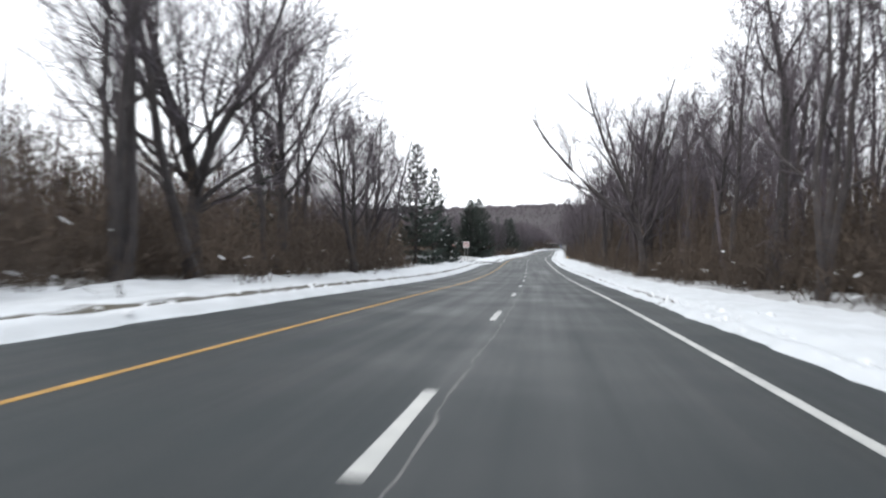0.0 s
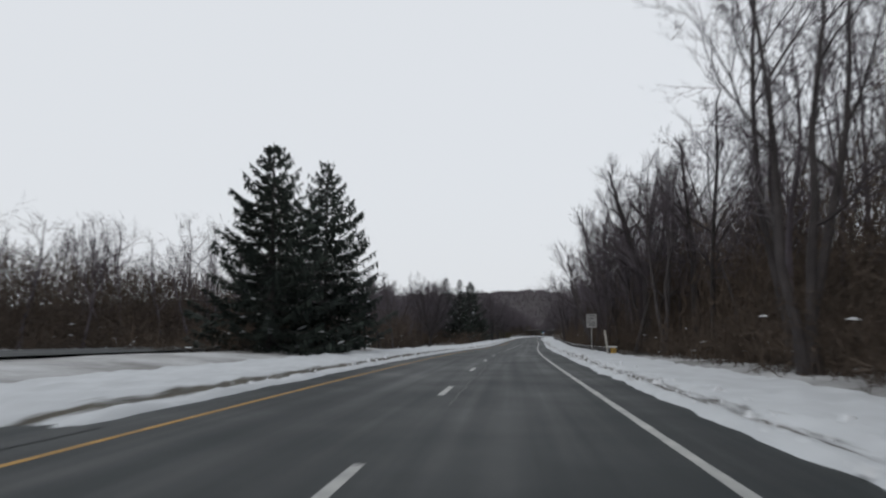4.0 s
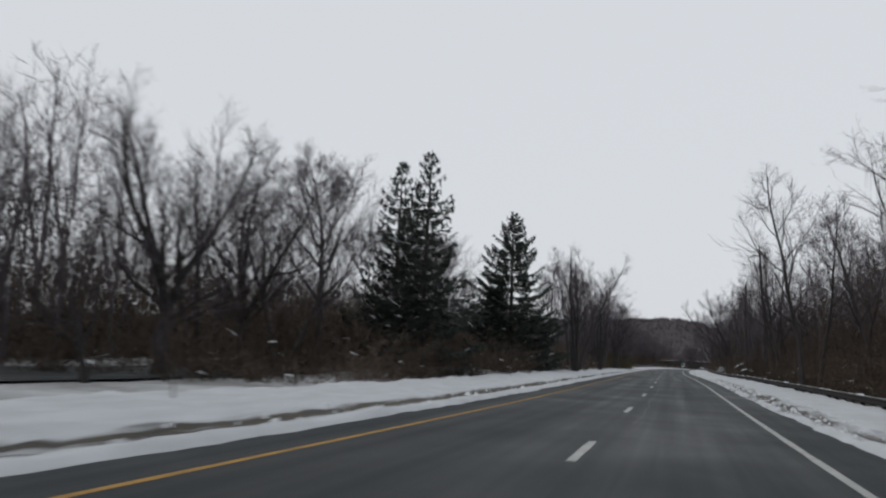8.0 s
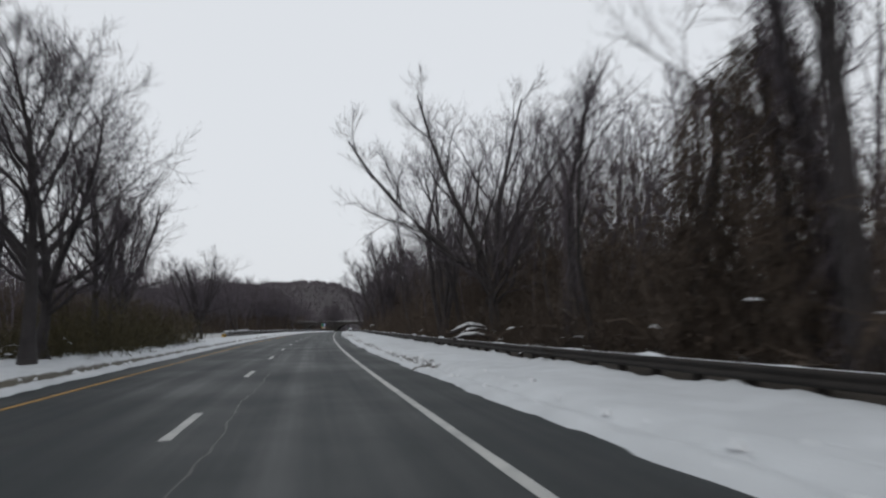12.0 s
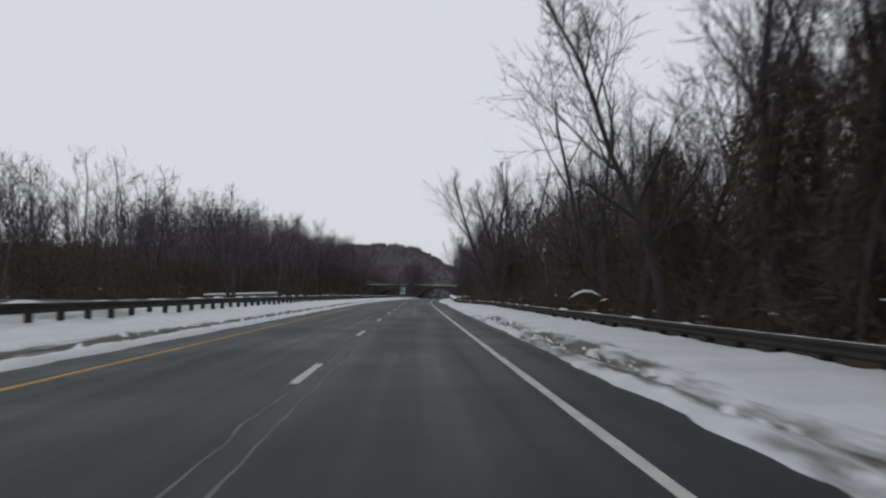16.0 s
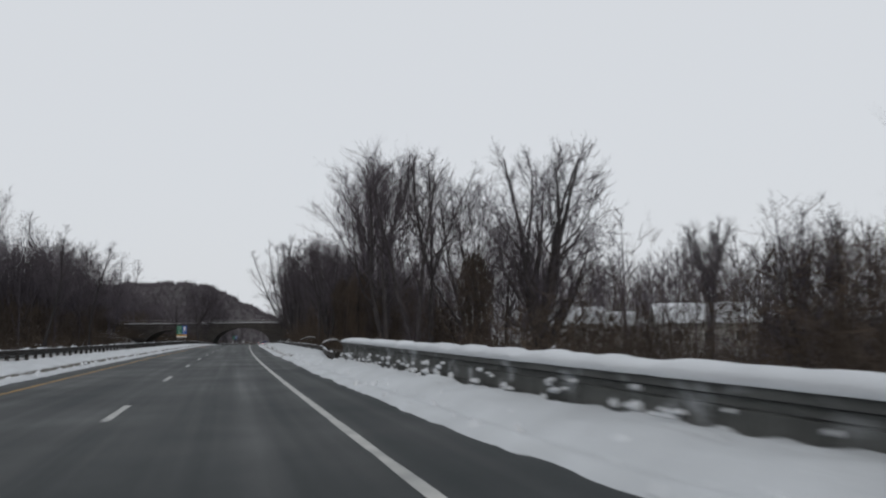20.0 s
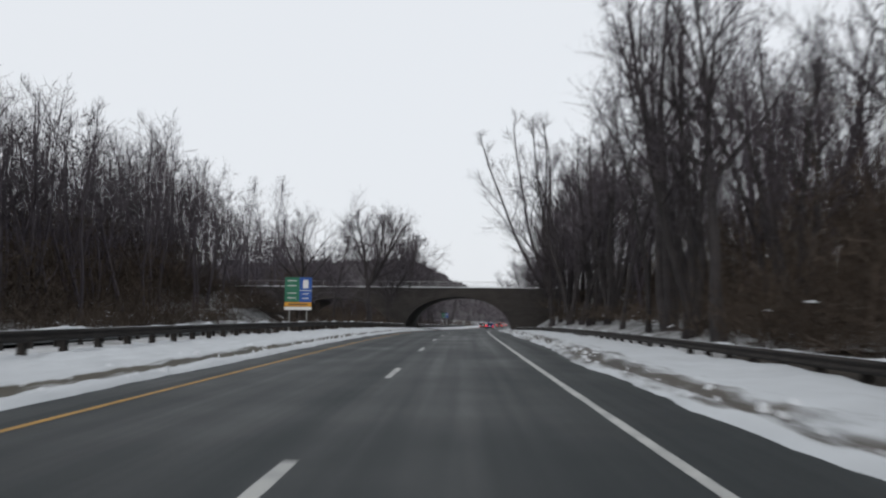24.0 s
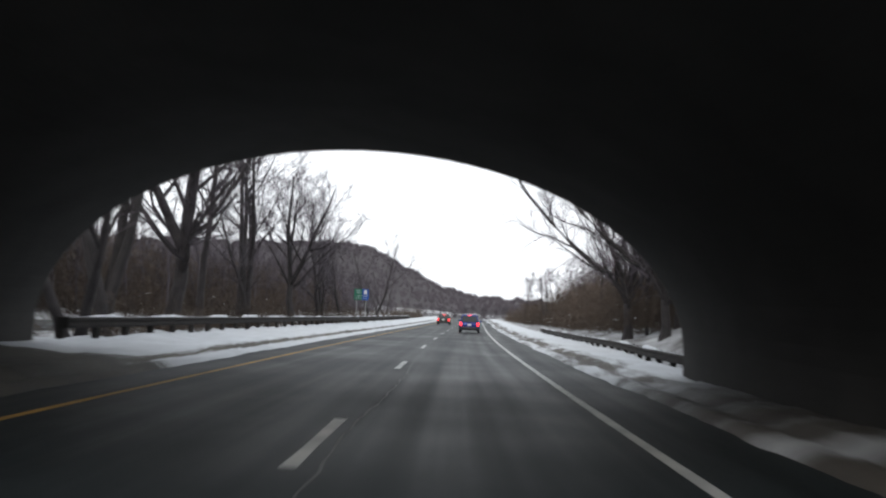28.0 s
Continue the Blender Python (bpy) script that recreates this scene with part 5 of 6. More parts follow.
lay("underbrush", TANGLES, -20, 440, 13, -33, True, (0.85, 1.2), "tangled brown undergrowth beyond the far carriageway")
lay("underbrush", BRUSHES, -20, 78, 11, -11.8, True, (0.8, 1.2), MEDIAN)
lay("underbrush", BRUSHES, 262, 295, 9, -10.4, True, (0.55, 0.95), MEDIAN, jitter=0.8)
lay("underbrush", LOW_BRUSHES, 296, 372, 9.5, -9.3, True, (0.35, 0.6), MEDIAN, jitter=0.4)
lay("underbrush", BRUSHES, 258, 300, 10, -17, True, (0.9, 1.3), MEDIAN, jitter=0.8)
lay("underbrush", SHRUBS, 379, 405, 7, -7.9, True, (0.9, 1.1), "dense olive brown shrubs beside the road", jitter=0.3)
lay("underbrush", TANGLES, 285, 304, 9, -16.5, True, (0.5, 0.7), MEDIAN, jitter=0.5)
lay("underbrush", LOW_BRUSHES, 754, 780, 12, 14.5, False, (0.22, 0.32), EDGE, jitter=0.5)
lay("underbrush", TANGLES, 190, 224, 9, -17.3, True, (0.6, 0.9), MEDIAN, jitter=0.6)
lay("underbrush", BRUSHES, 722, 768, 11, -10.4, True, (0.5, 0.75), MEDIAN, jitter=0.1)
lay("underbrush", BRUSHES, 802, 960, 13, -11.5, True, (0.4, 0.7), MEDIAN, jitter=0.3)
lay("underbrush", BRUSHES, 160, 182, 11, -13.5, True, (0.5, 0.7), MEDIAN)
lay("underbrush", LOW_BRUSHES, -20, 960, 12, -28.0, True, (0.7, 1.1), "tangled brown undergrowth beyond the far carriageway", skip=((774, 800),))
lay("underbrush", TANGLES, 205, 220, 6, -13.2, True, (0.7, 0.9), MEDIAN, jitter=0.5)
lay("underbrush", BRUSHES, 204, 219, 8, -13.2, True, (0.9, 1.2), MEDIAN, jitter=0.5)
lay("underbrush", BRUSHES, 270, 290, 9, -20.0, True, (1.4, 1.7), MEDIAN, jitter=0.5)
for s, d, h, k in ((202, -12.4, 9.6, "tall_c"), (204.5, -14.4, 9, "tall_a"), (215, 13.2, 14, "vase"), (276, -18.6, 13, "round"), (271, -20.5, 12, "oak"),
                   (712, 14.5, 22, "lean_left"), (709, 12.2, 20, "vase"), (717, 16, 20, "multi"), (508, 14.9, 13, "wide_a"), (813, 11.2, 13, "oak_big"), (822, 11.4, 15, "oak_big"), (808, 12.6, 14, "lean_left")):
    plant(k, s, d, h, 0, "tall leafless tree with grey bark beside the road")


# ---- fallen limbs under snow behind the rail ----
def fallen_limb(s, d, z, length, turn, seed):
    rg = random.Random(seed)
    e = empty("fallen_branch", road_pose(s, d, land_z(s, d), turn), "broken branch under a cap of snow behind the guard rail", "branch")
    pts = [Vector((length * (i / 5 - 0.5), rg.gauss(0, 0.1), z * (0.25 + 0.75 * math.sin(math.pi * (0.15 + 0.7 * i / 5))) + rg.gauss(0, 0.04))) for i in range(6)]
    limb, cap = Wood(), Wood()
    limb.tube(pts, [0.11, 0.10, 0.085, 0.07, 0.05, 0.02], 7)
    cap.tube([p + Vector((0, 0, 0.09)) for p in pts[:5]], [0.02, 0.09, 0.10, 0.07, 0.015], 8)
    for w, nm, mat in ((limb, "limb", BARK), (cap, "snow_cap", SNOW)):
        o = new(nm, w.mesh(nm, mat))
        o.parent = e


fallen_limb(389.0, 10.9, 1.25, 2.6, 0, 1)
fallen_limb(387.5, 10.6, 0.75, 2.2, 15, 2)
fallen_limb(391, 11.6, 1.0, 2.0, 0, 3)
fallen_limb(341, 11.0, 1.2, 2.4, -10, 4)
fallen_limb(352, 11.3, 2.0, 2.6, 10, 5)
fallen_limb(640, 11.8, 1.0, 2.6, 10, 6)
fallen_limb(668, 11.8, 1.2, 3.0, 0, 7)
fallen_limb(497, 11.4, 1.4, 2.2, -10, 8)


# ---- guard rails ----
POST = boxes(((0.16, 0.20, 1.0), Matrix.Translation((0, 0, 0.10)), 0.0))
post_mesh = bpy.data.meshes.new("post")
POST.to_mesh(post_mesh)
POST.free()
post_mesh.materials.append(RAIL)
BLOCK = boxes(((0.16, 0.15, 0.3), Matrix.Translation((0, 0, 0.455)), 0.0))
block_mesh = bpy.data.meshes.new("block")
BLOCK.to_mesh(block_mesh)
BLOCK.free()
block_mesh.materials.append(RAIL)


def guard_rail(s0, s1, off, side, seed, snow=0.5, gap=1.9, lift=0.02):
    """A weathered corrugated rail on posts. off(s): its offset; side: +1 where it stands right of the road."""
    mid = (s0 + s1) / 2
    e = empty("guard_rail", road_pose(mid, off(mid), 0), "dark weathered steel guard rail on posts, edged with snow", "guard rail")
    inv = e.matrix_world.inverted()
    ss = np.arange(s0, s1 + 0.01, 0.95)
    # the corrugated beam, its front towards the road
    prof = [(0.0, 0.42), (0.045, 0.45), (0.085, 0.49), (0.045, 0.54), (0.01, 0.575), (0.045, 0.61), (0.085, 0.66), (0.045, 0.70), (0.0, 0.735),
            (-0.006, 0.735), (0.035, 0.695), (0.07, 0.66), (0.0, 0.575), (0.07, 0.49), (-0.006, 0.42)]
    prof = [(p[0], 0.30 + (p[1] - 0.42) * 0.99) for p in prof]
    o = off(ss) + 0 * ss
    base = land(ss, o) - 0.06 + lift
    dd = np.stack([o - side * (0.12 + p[0]) for p in prof] + [o - side * 0.12], 1)
    zz = np.stack([base + p[1] for p in prof] + [base + 0.30], 1)
    rail = strip("rail", ss, dd, zz, RAIL, smooth=False)
    rail.parent, rail.matrix_parent_inverse = e, inv
    for i, s in enumerate(np.arange(s0, s1, gap)):
        d = float(off(np.float64(s)))
        for nm, me, dx in (("post", post_mesh, 0.07), ("block", block_mesh, -0.06)):
            q = new(nm, me)
            q.parent, q.matrix_parent_inverse = e, inv
            q.matrix_basis = road_pose(s, d + side * dx, land_z(s, d) - 0.06 + lift)
    # snow lying on the rail and the blocks, here and there
    ss = np.arange(s0, s1, 0.25)
    lie = np.clip(smooth_noise(ss, 6, seed) + snow, 0, 1)
    base = land(ss, off(ss) + 0 * ss) - 0.06 + lift
    o = off(ss) + 0 * ss
    w = 0.02 + 0.10 * lie
    dd = np.stack([o - side * 0.12 - w, o - side * 0.12 - w * 0.7, o - side * 0.12, o - side * 0.12 + w * 0.7, o - side * 0.12 + w], 1)
    hh = 0.075 * lie * (1 + 0.4 * smooth_noise(ss, 1.1, seed + 1))
    zz = np.stack([base + 0.60, base + 0.61 + hh * 0.8, base + 0.61 + hh, base + 0.61 + hh * 0.8, base + 0.60], 1)
    cap = strip("snow_cap", ss, dd, zz, SNOW, label="thin ridge of snow lying on the rail")
    cap.parent, cap.matrix_parent_inverse = e, inv
    return e


guard_rail(180, 559, rail_line, 1, 300, -0.25)
guard_rail(600.5, 780.5, rail_line, 1, 310, -0.3)
guard_rail(438, 780.5, lambda s: -9.2 + 0 * s, -1, 320, 0.0, lift=0.22)
guard_rail(797.5, 905, lambda s: -9.1 + 0 * s, -1, 330, 0.2, lift=0.22)
guard_rail(797.5, 850, rail_line, 1, 340, 0.0)
guard_rail(690, 778, lambda s: -15.6 + 0 * s, 1, 350, 0.4)

STRIPE_Y = plain("marker_yellow", (0.62, 0.36, 0.03), 0.5)
BLACK = plain("marker_black", (0.02, 0.02, 0.02), 0.5)
WHITE = surface("sign_white", (0.55, 0.56, 0.56), (0.72, 0.73, 0.73), 3, 20, 0.5, 0)
GALV = surface("galvanised_post", (0.22, 0.23, 0.23), (0.36, 0.37, 0.37), 5, 40, 0.45, 0.1, metal=0.6)
# sign white greyed: the shade on the backlit panel is put into the colour
SHADED_WHITE = surface("dull_sign_white", (0.16, 0.165, 0.17), (0.25, 0.255, 0.26), 3, 20, 0.5, 0)
WOODPOST = surface("pale_wooden_post", (0.24, 0.23, 0.21), (0.42, 0.41, 0.38), 4, 40, 0.8, 0.3)


def flat(bm, pts, z=0.0):
    """A flat shape in the x-z plane, facing -y."""
    bm.faces.new([bm.verts.new((x, -z, y)) for x, y in pts])


def end_marker(s, d):
    """The rail's blunt end with a striped plate and a snow cap."""
    e = empty("rail_end_marker", road_pose(s, d, land_z(s, d)), "guard rail end with a yellow and black striped plate", "guard rail end")
    part("body", boxes(((0.55, 0.5, 0.5), Matrix.Translation((0, 0.26, 0.36)), 0.05)), RAIL, e)
    part("plate", boxes(((0.52, 0.02, 0.48), Matrix.Translation((0, -0.012, 0.36)), 0.004)), BLACK, e, "black plate")
    bm = bmesh.new()
    for k in range(-3, 4):
        x0 = k * 0.2
        pts = [(x0, 0.13), (x0 + 0.1, 0.13), (x0 + 0.34, 0.59), (x0 + 0.24, 0.59)]
        pts = [(min(max(x, -0.25), 0.25), y) for x, y in pts]
        if len({round(p[0], 3) for p in pts}) > 2:
            flat(bm, pts, 0.026)
    part("stripes", bm, STRIPE_Y, e, "yellow diagonal stripes")
    part("snow_cap", boxes(((0.62, 0.6, 0.1), Matrix.Translation((0, 0.24, 0.65)), 0.045)), SNOW, e, "cap of snow", True)


end_marker(179.2, 9.1)
end_marker(437.2, -9.1)
bm = bmesh.new()
rod(bm, 0.075, 0.07, 1.95, Matrix.Translation((0, 0, -0.15)), 12)
tagged(part("marker_post", bm, WOODPOST, None, "", True), "pale leaning round marker post in the snow", "post").matrix_world = road_pose(178.2, 8.6, 0.15) @ Matrix.Rotation(radians(-7), 4, "Y")


# ---- signs ----
def sign_post(e, x, h, y=0.03):
    part("post", boxes(((0.07, 0.05, h + 0.4), Matrix.Translation((x, y, h / 2 - 0.2)), 0.008)), GALV, e)


def letters(text, size, m, material, parent, name="lettering"):
    c = bpy.data.curves.new(name, "FONT")
    c.body, c.size, c.align_x, c.align_y, c.extrude = text, size, "CENTER", "CENTER", 0.002
    me = bpy.data.meshes.new_from_object(bpy.data.objects.new(name, c))
    me.materials.append(material)
    o = new(name, me)
    o.parent = parent
    o.matrix_basis = m @ pose(0, 0, 0, 90, 0, 0)
    return o


e = empty("speed_limit_sign", road_pose(189.0, 8.35, land_z(189, 9.0), 0), "white speed limit sign on a steel post", "road sign")
sign_post(e, 0, 3.5)
part("panel", boxes(((0.91, 0.012, 1.22), Matrix.Translation((0, 0, 2.9)), 0.003)), SHADED_WHITE, e, "white sign panel")
letters("SPEED", 0.25, pose(0, -0.012, 3.32), BLACK, e)
letters("LIMIT", 0.25, pose(0, -0.012, 3.08), BLACK, e)
letters("50", 0.62, pose(0, -0.012, 2.64), BLACK, e)

GREEN = surface("sign_green", (0.004, 0.10, 0.055), (0.010, 0.15, 0.085), 2, 20, 0.45, 0)
BLUE = surface("sign_blue", (0.006, 0.055, 0.25), (0.012, 0.085, 0.34), 2, 20, 0.45, 0)
ORANGE = surface("sign_orange", (0.48, 0.22, 0.012), (0.62, 0.30, 0.02), 2, 20, 0.45, 0)


def panel_sign(s, d, z0, width, height, turn=0.0, strip_panel=True):
    """A roadside board: green panel and blue panel side by side over an orange strip, on two posts."""
    e = empty("guide_sign", road_pose(s, d, land_z(s, d), turn), "green and blue guide sign board over an orange strip", "road sign")
    for x in (-width * 0.32, width * 0.32):
        sign_post(e, x, z0 + height, 0.05)
    gw = width * 0.54
    part("green_panel", boxes(((gw, 0.02, height), Matrix.Translation((-width / 2 + gw / 2, 0, z0 + height / 2)), 0.004)), GREEN, e, "green panel")
    part("blue_panel", boxes(((width - gw - 0.02, 0.02, height), Matrix.Translation((width / 2 - (width - gw) / 2, 0, z0 + height / 2)), 0.004)), BLUE, e, "blue panel")
    for fy in (0.86, 0.66, 0.36, 0.16):
        part("bar", boxes(((gw * 0.58, 0.008, height * 0.028), Matrix.Translation((-width / 2 + gw / 2, -0.014, z0 + height * fy)), 0.002)), WHITE, e, "unreadable white line of writing")
    part("white_symbol", boxes((((width - gw) * 0.42, 0.008, height * 0.34), Matrix.Translation((width / 2 - (width - gw) / 2, -0.014, z0 + height * 0.72)), 0.01)), WHITE, e, "white symbol panel")
    part("divider", boxes(((width - gw - 0.04, 0.008, height * 0.02), Matrix.Translation((width / 2 - (width - gw) / 2, -0.014, z0 + height * 0.46)), 0.002)), WHITE, e, "white dividing line")
    for fy in (0.33, 0.15):
        part("bar", boxes((((width - gw) * 0.5, 0.008, height * 0.03), Matrix.Translation((width / 2 - (width - gw) / 2, -0.014, z0 + height * fy)), 0.002)), WHITE, e, "unreadable white line of writing")
    if strip_panel:
        part("orange_panel", boxes(((width, 0.02, height * 0.17), Matrix.Translation((0, 0, z0 - height * 0.10)), 0.004)), ORANGE, e, "orange strip panel")
        part("bar", boxes(((width * 0.7, 0.008, height * 0.05), Matrix.Translation((0, -0.014, z0 - height * 0.10)), 0.002)), BLACK, e, "unreadable dark line of writing")
        part("white_panel", boxes(((width, 0.02, height * 0.12), Matrix.Translation((0, 0, z0 - height * 0.26)), 0.004)), WHITE, e, "white strip panel")


RED = surface("sign_red", (0.32, 0.02, 0.015), (0.45, 0.035, 0.025), 3, 20, 0.45, 0)


def no_turn_sign(s, d, size, z0, posts):
    """A square white board with a bent black arrow under a red ring and slash."""
    e = empty("no_turn_sign", road_pose(s, d, land_z(s, d)), "square white sign with a black turning arrow in a red ring", "road sign")
    for x in posts:
        sign_post(e, x, z0 + size * 0.4)
    part("panel", boxes(((size, 0.015, size), Matrix.Translation((0, 0, z0)), 0.004)), WHITE, e, "white sign panel")
    k = size / 0.9
    bm = bmesh.new()
    arc = [(0.13 * math.cos(a), 0.08 + 0.13 * math.sin(a)) for a in np.linspace(0, math.pi, 9)]
    path = [(0.13, -0.24)] + arc + [(-0.13, -0.05)]
    for (x0, y0), (x1, y1) in zip(path, path[1:]):
        dx, dy = x1 - x0, y1 - y0
        ln = math.hypot(dx, dy)
        nx, ny = -dy / ln * 0.035, dx / ln * 0.035
        flat(bm, [(k * (x0 - nx), k * (y0 - ny)), (k * (x1 - nx), k * (y1 - ny)), (k * (x1 + nx), k * (y1 + ny)), (k * (x0 + nx), k * (y0 + ny))])
    flat(bm, [(-0.23 * k, -0.05 * k), (-0.13 * k, -0.2 * k), (-0.03 * k, -0.05 * k)])
    part("arrow", bm, BLACK, e, "bent black arrow").matrix_basis = pose(0, -0.012, z0)
    bm = bmesh.new()
    ring = [(math.cos(a), math.sin(a)) for a in np.linspace(0, 2 * math.pi, 29)]
    for (x0, y0), (x1, y1) in zip(ring, ring[1:]):
        flat(bm, [(0.34 * k * x0, 0.34 * k * y0), (0.40 * k * x0, 0.40 * k * y0), (0.40 * k * x1, 0.40 * k * y1), (0.34 * k * x1, 0.34 * k * y1)])
    flat(bm, [(-0.27 * k, 0.21 * k), (-0.21 * k, 0.27 * k), (0.27 * k, -0.21 * k), (0.21 * k, -0.27 * k)])
    part("ring", bm, RED, e, "red ring with a slash").matrix_basis = pose(0, -0.015, z0)


no_turn_sign(112.5, -9.4, 0.92, 2.85, (-0.22, 0.22))
no_turn_sign(131.5, -13.2, 0.75, 2.5, (0.0,))
panel_sign(722.3, -10.2, 2.15, 1.95, 1.75)
panel_sign(862, -10.8, 2.7, 1.7, 1.25, strip_panel=False)

# ---- stone parapet of the river crossing ----
def block_mesh_of(w, h, t, name="stone", bevel=0.014, seed=0, mat=None):
    """A roughly dressed stone, its back at y = 0 and its face towards -y."""
    rg = random.Random(seed)
    bm = bmesh.new()
    box(bm, (w, t, h), Matrix.Translation((0, -t / 2, 0)))
    for v in bm.verts:
        if v.co.y < -t * 0.5:
            v.co.y += rg.uniform(-0.02, 0.015)
            v.co.x *= 1 - bevel / w
            v.co.z *= 1 - bevel / h
    me = bpy.data.meshes.new(name)
    bm.to_mesh(me)
    bm.free()
    me.materials.append(mat or STONE)
    return me


STONES = {}


def stone_like(w, h, k, mat=None, proud=0.09):
    """One of a few shared stone meshes of about that size."""
    key = (round(w / 0.12), round(h / 0.06), k % 3, mat)
    if key not in STONES:
        STONES[key] = block_mesh_of(key[0] * 0.12 - 0.012, key[1] * 0.06 - 0.012, proud, seed=len(STONES), mat=mat)
    return STONES[key]


def parapet(s0, s1, d, top, label, face=-1):
    """A stone-faced wall along the road with a coping under thick snow; face -1: its dressed side is towards smaller d."""
    mid, ln = (s0 + s1) / 2, s1 - s0
    e = empty("stone_parapet", road_pose(mid, d, 0, 90 if face < 0 else -90), label, "wall")
    # the wall's own x runs along it and its face looks to -y, the road
    e.matrix_world = road_pose(mid, d, 0) @ Matrix.Rotation(radians(-90 if face < 0 else 90), 4, "Z")
    part("core", boxes(((ln, 0.42, top + 1.2), Matrix.Translation((0, 0.21, (top - 1.2) / 2)), 0.01)), PALE_MORTAR, e, "grey mortar core")
    part("coping", boxes(((ln + 0.1, 0.58, 0.12), Matrix.Translation((0, 0.21, top + 0.06)), 0.02)), GRANITE, e, "stone coping")
    xs = np.linspace(-ln / 2 - 0.05, ln / 2 + 0.05, 160)
    v, f = [], []
    for i, x in enumerate(xs):
        end = min(1, (min(i, 159 - i) + 0.3) / 5) ** 0.5
        hgt = (0.19 + 0.035 * float(smooth_noise(x, 3, 400)) + 0.02 * float(smooth_noise(x, 0.8, 401))) * end
        wv = 0.03 * float(smooth_noise(x, 1.7, 402))
        for y, z in ((-0.13 + wv, 0.0), (-0.15 + wv, 0.45 * hgt), (-0.06, 0.9 * hgt), (0.2, hgt), (0.46, 0.9 * hgt), (0.55, 0.45 * hgt), (0.53, 0.0)):
            v.append((x, y, top + 0.122 + z))
        if i:
            a = (i - 1) * 7
            f += [(a + j, a + 7 + j, a + 8 + j, a + 1 + j) for j in range(6)]
    link("snow_cap", v, f, SNOW, e, "thick rounded cap of snow", True)
    rg = random.Random(int(s0))
    z, k = -0.25, 0
    while z < top - 0.05:
        h = min(rg.choice((0.18, 0.24, 0.30)), top - z)
        x = -ln / 2
        while x < ln / 2 - 0.1:
            w = min(rg.choice((0.36, 0.48, 0.60, 0.72)), ln / 2 - x)
            o = new("stone", stone_like(max(w, 0.12), max(h, 0.1), k, GRANITE, 0.014))
            o.parent = e
            o.matrix_basis = Matrix.Translation((x + w / 2, -rg.uniform(0, 0.006), z + h / 2))
            x += w
            k += 1
        z += h
    return e


parapet(560.5, 599, 7.2, 0.78, "low stone bridge parapet under a thick cap of snow")
parapet(556, 600, -27.0, 0.75, "low stone parapet of the far carriageway under snow", -1)
e = empty("stone_parapet", road_pose(559.6, 7.5, 0), "stone end pier of the bridge parapet with snow on top", "wall")
part("pier", boxes(((0.6, 0.7, 1.5), Matrix.Translation((0, 0, 0.15)), 0.04)), GRANITE, e)
part("snow_cap", boxes(((0.64, 0.74, 0.2), Matrix.Translation((0, 0, 0.99)), 0.09)), SNOW, e, "cap of snow", True)
# lumps of snow thrown against the wall by the plough
rg = random.Random(77)
v, f = [], []
for _ in range(170):
    s, z = rg.gauss(rg.choice((564, 567, 571, 574, 578, 581, 584, 587, 590, 592, 595, 597)), 1.1), 0.15 + 0.55 * rg.random() ** 1.8
    c = on_road(s, 7.08, z)
    ax = Matrix.Rotation(-heading(s), 3, "Z")
    rx, rz = 0.04 + 0.16 * rg.random() ** 2, 0.03 + 0.08 * rg.random() ** 2
    n = len(v)
    v.append(c + ax @ Vector((-0.07, 0, 0)))
    for ring, (q, out) in enumerate(((0.6, -0.055), (1.0, 0.03))):
        for i in range(10):
            a = 6.283 * i / 10
            rr = q * rg.uniform(0.75, 1.2)
            v.append(c + ax @ Vector((out, rx * rr * math.cos(a), rz * rr * math.sin(a))))
    f += [(n, n + 1 + i, n + 1 + (i + 1) % 10) for i in range(10)]
    f += [(n + 1 + i, n + 11 + i, n + 11 + (i + 1) % 10, n + 1 + (i + 1) % 10) for i in range(10)]
tagged(link("stuck_snow", v, f, SNOW, None, "", True), "lumps of ploughed snow stuck to the stone parapet", "snow", kind="stuff")


# ---- the stone arch bridge over both carriageways ----
B0, B1 = 782.0, 796.0
BRIDGE = road_pose((B0 + B1) / 2, 0, 0)
LEN = B1 - B0
ARCHES = ((-1.05, 8.0, 0.55, 4.68), (-19.6, 7.8, 0.55, 4.4))   # middle, half width, springing, rise
TOP, LEFT, RIGHT = 6.45, -36.0, 26.0


def arch_z(x):
    for c, a, z0, rise in ARCHES:
        if abs(x - c) < a:
            return z0 + rise * math.sqrt(max(0.0, 1 - ((x - c) / a) ** 2))
    return None


bridge = empty("arch_bridge", BRIDGE, "dark stone arch bridge with two arches and a steel railing", "bridge")
xs = set(np.linspace(LEFT, RIGHT, 63))
for c, a, z0, rise in ARCHES:
    xs |= {c + a * math.sin(t) for t in np.linspace(-math.pi / 2, math.pi / 2, 49)}
    xs |= {c - a - 1e-4, c + a + 1e-4}
xs = sorted(xs)
v, f = [], []
for x in xs:
    inside = arch_z(x)
    low = -1.5 if inside is None else inside
    for c, a, z0, rise in ARCHES:
        if abs(abs(x - c) - a) < 1e-6:
            low = z0
    for y in (-LEN / 2, LEN / 2):
        v += [(x, y, low), (x, y, TOP)]
for i in range(len(xs) - 1):
    a, b = 4 * i, 4 * i + 4
    f += [(a, b, b + 1, a + 1), (a + 2, a + 3, b + 3, b + 2), (a + 1, b + 1, b + 3, a + 3), (a, a + 2, b + 2, b)]
link("core", v, f, CONCRETE, bridge, "near-black concrete vaults with their shade put into the colour")
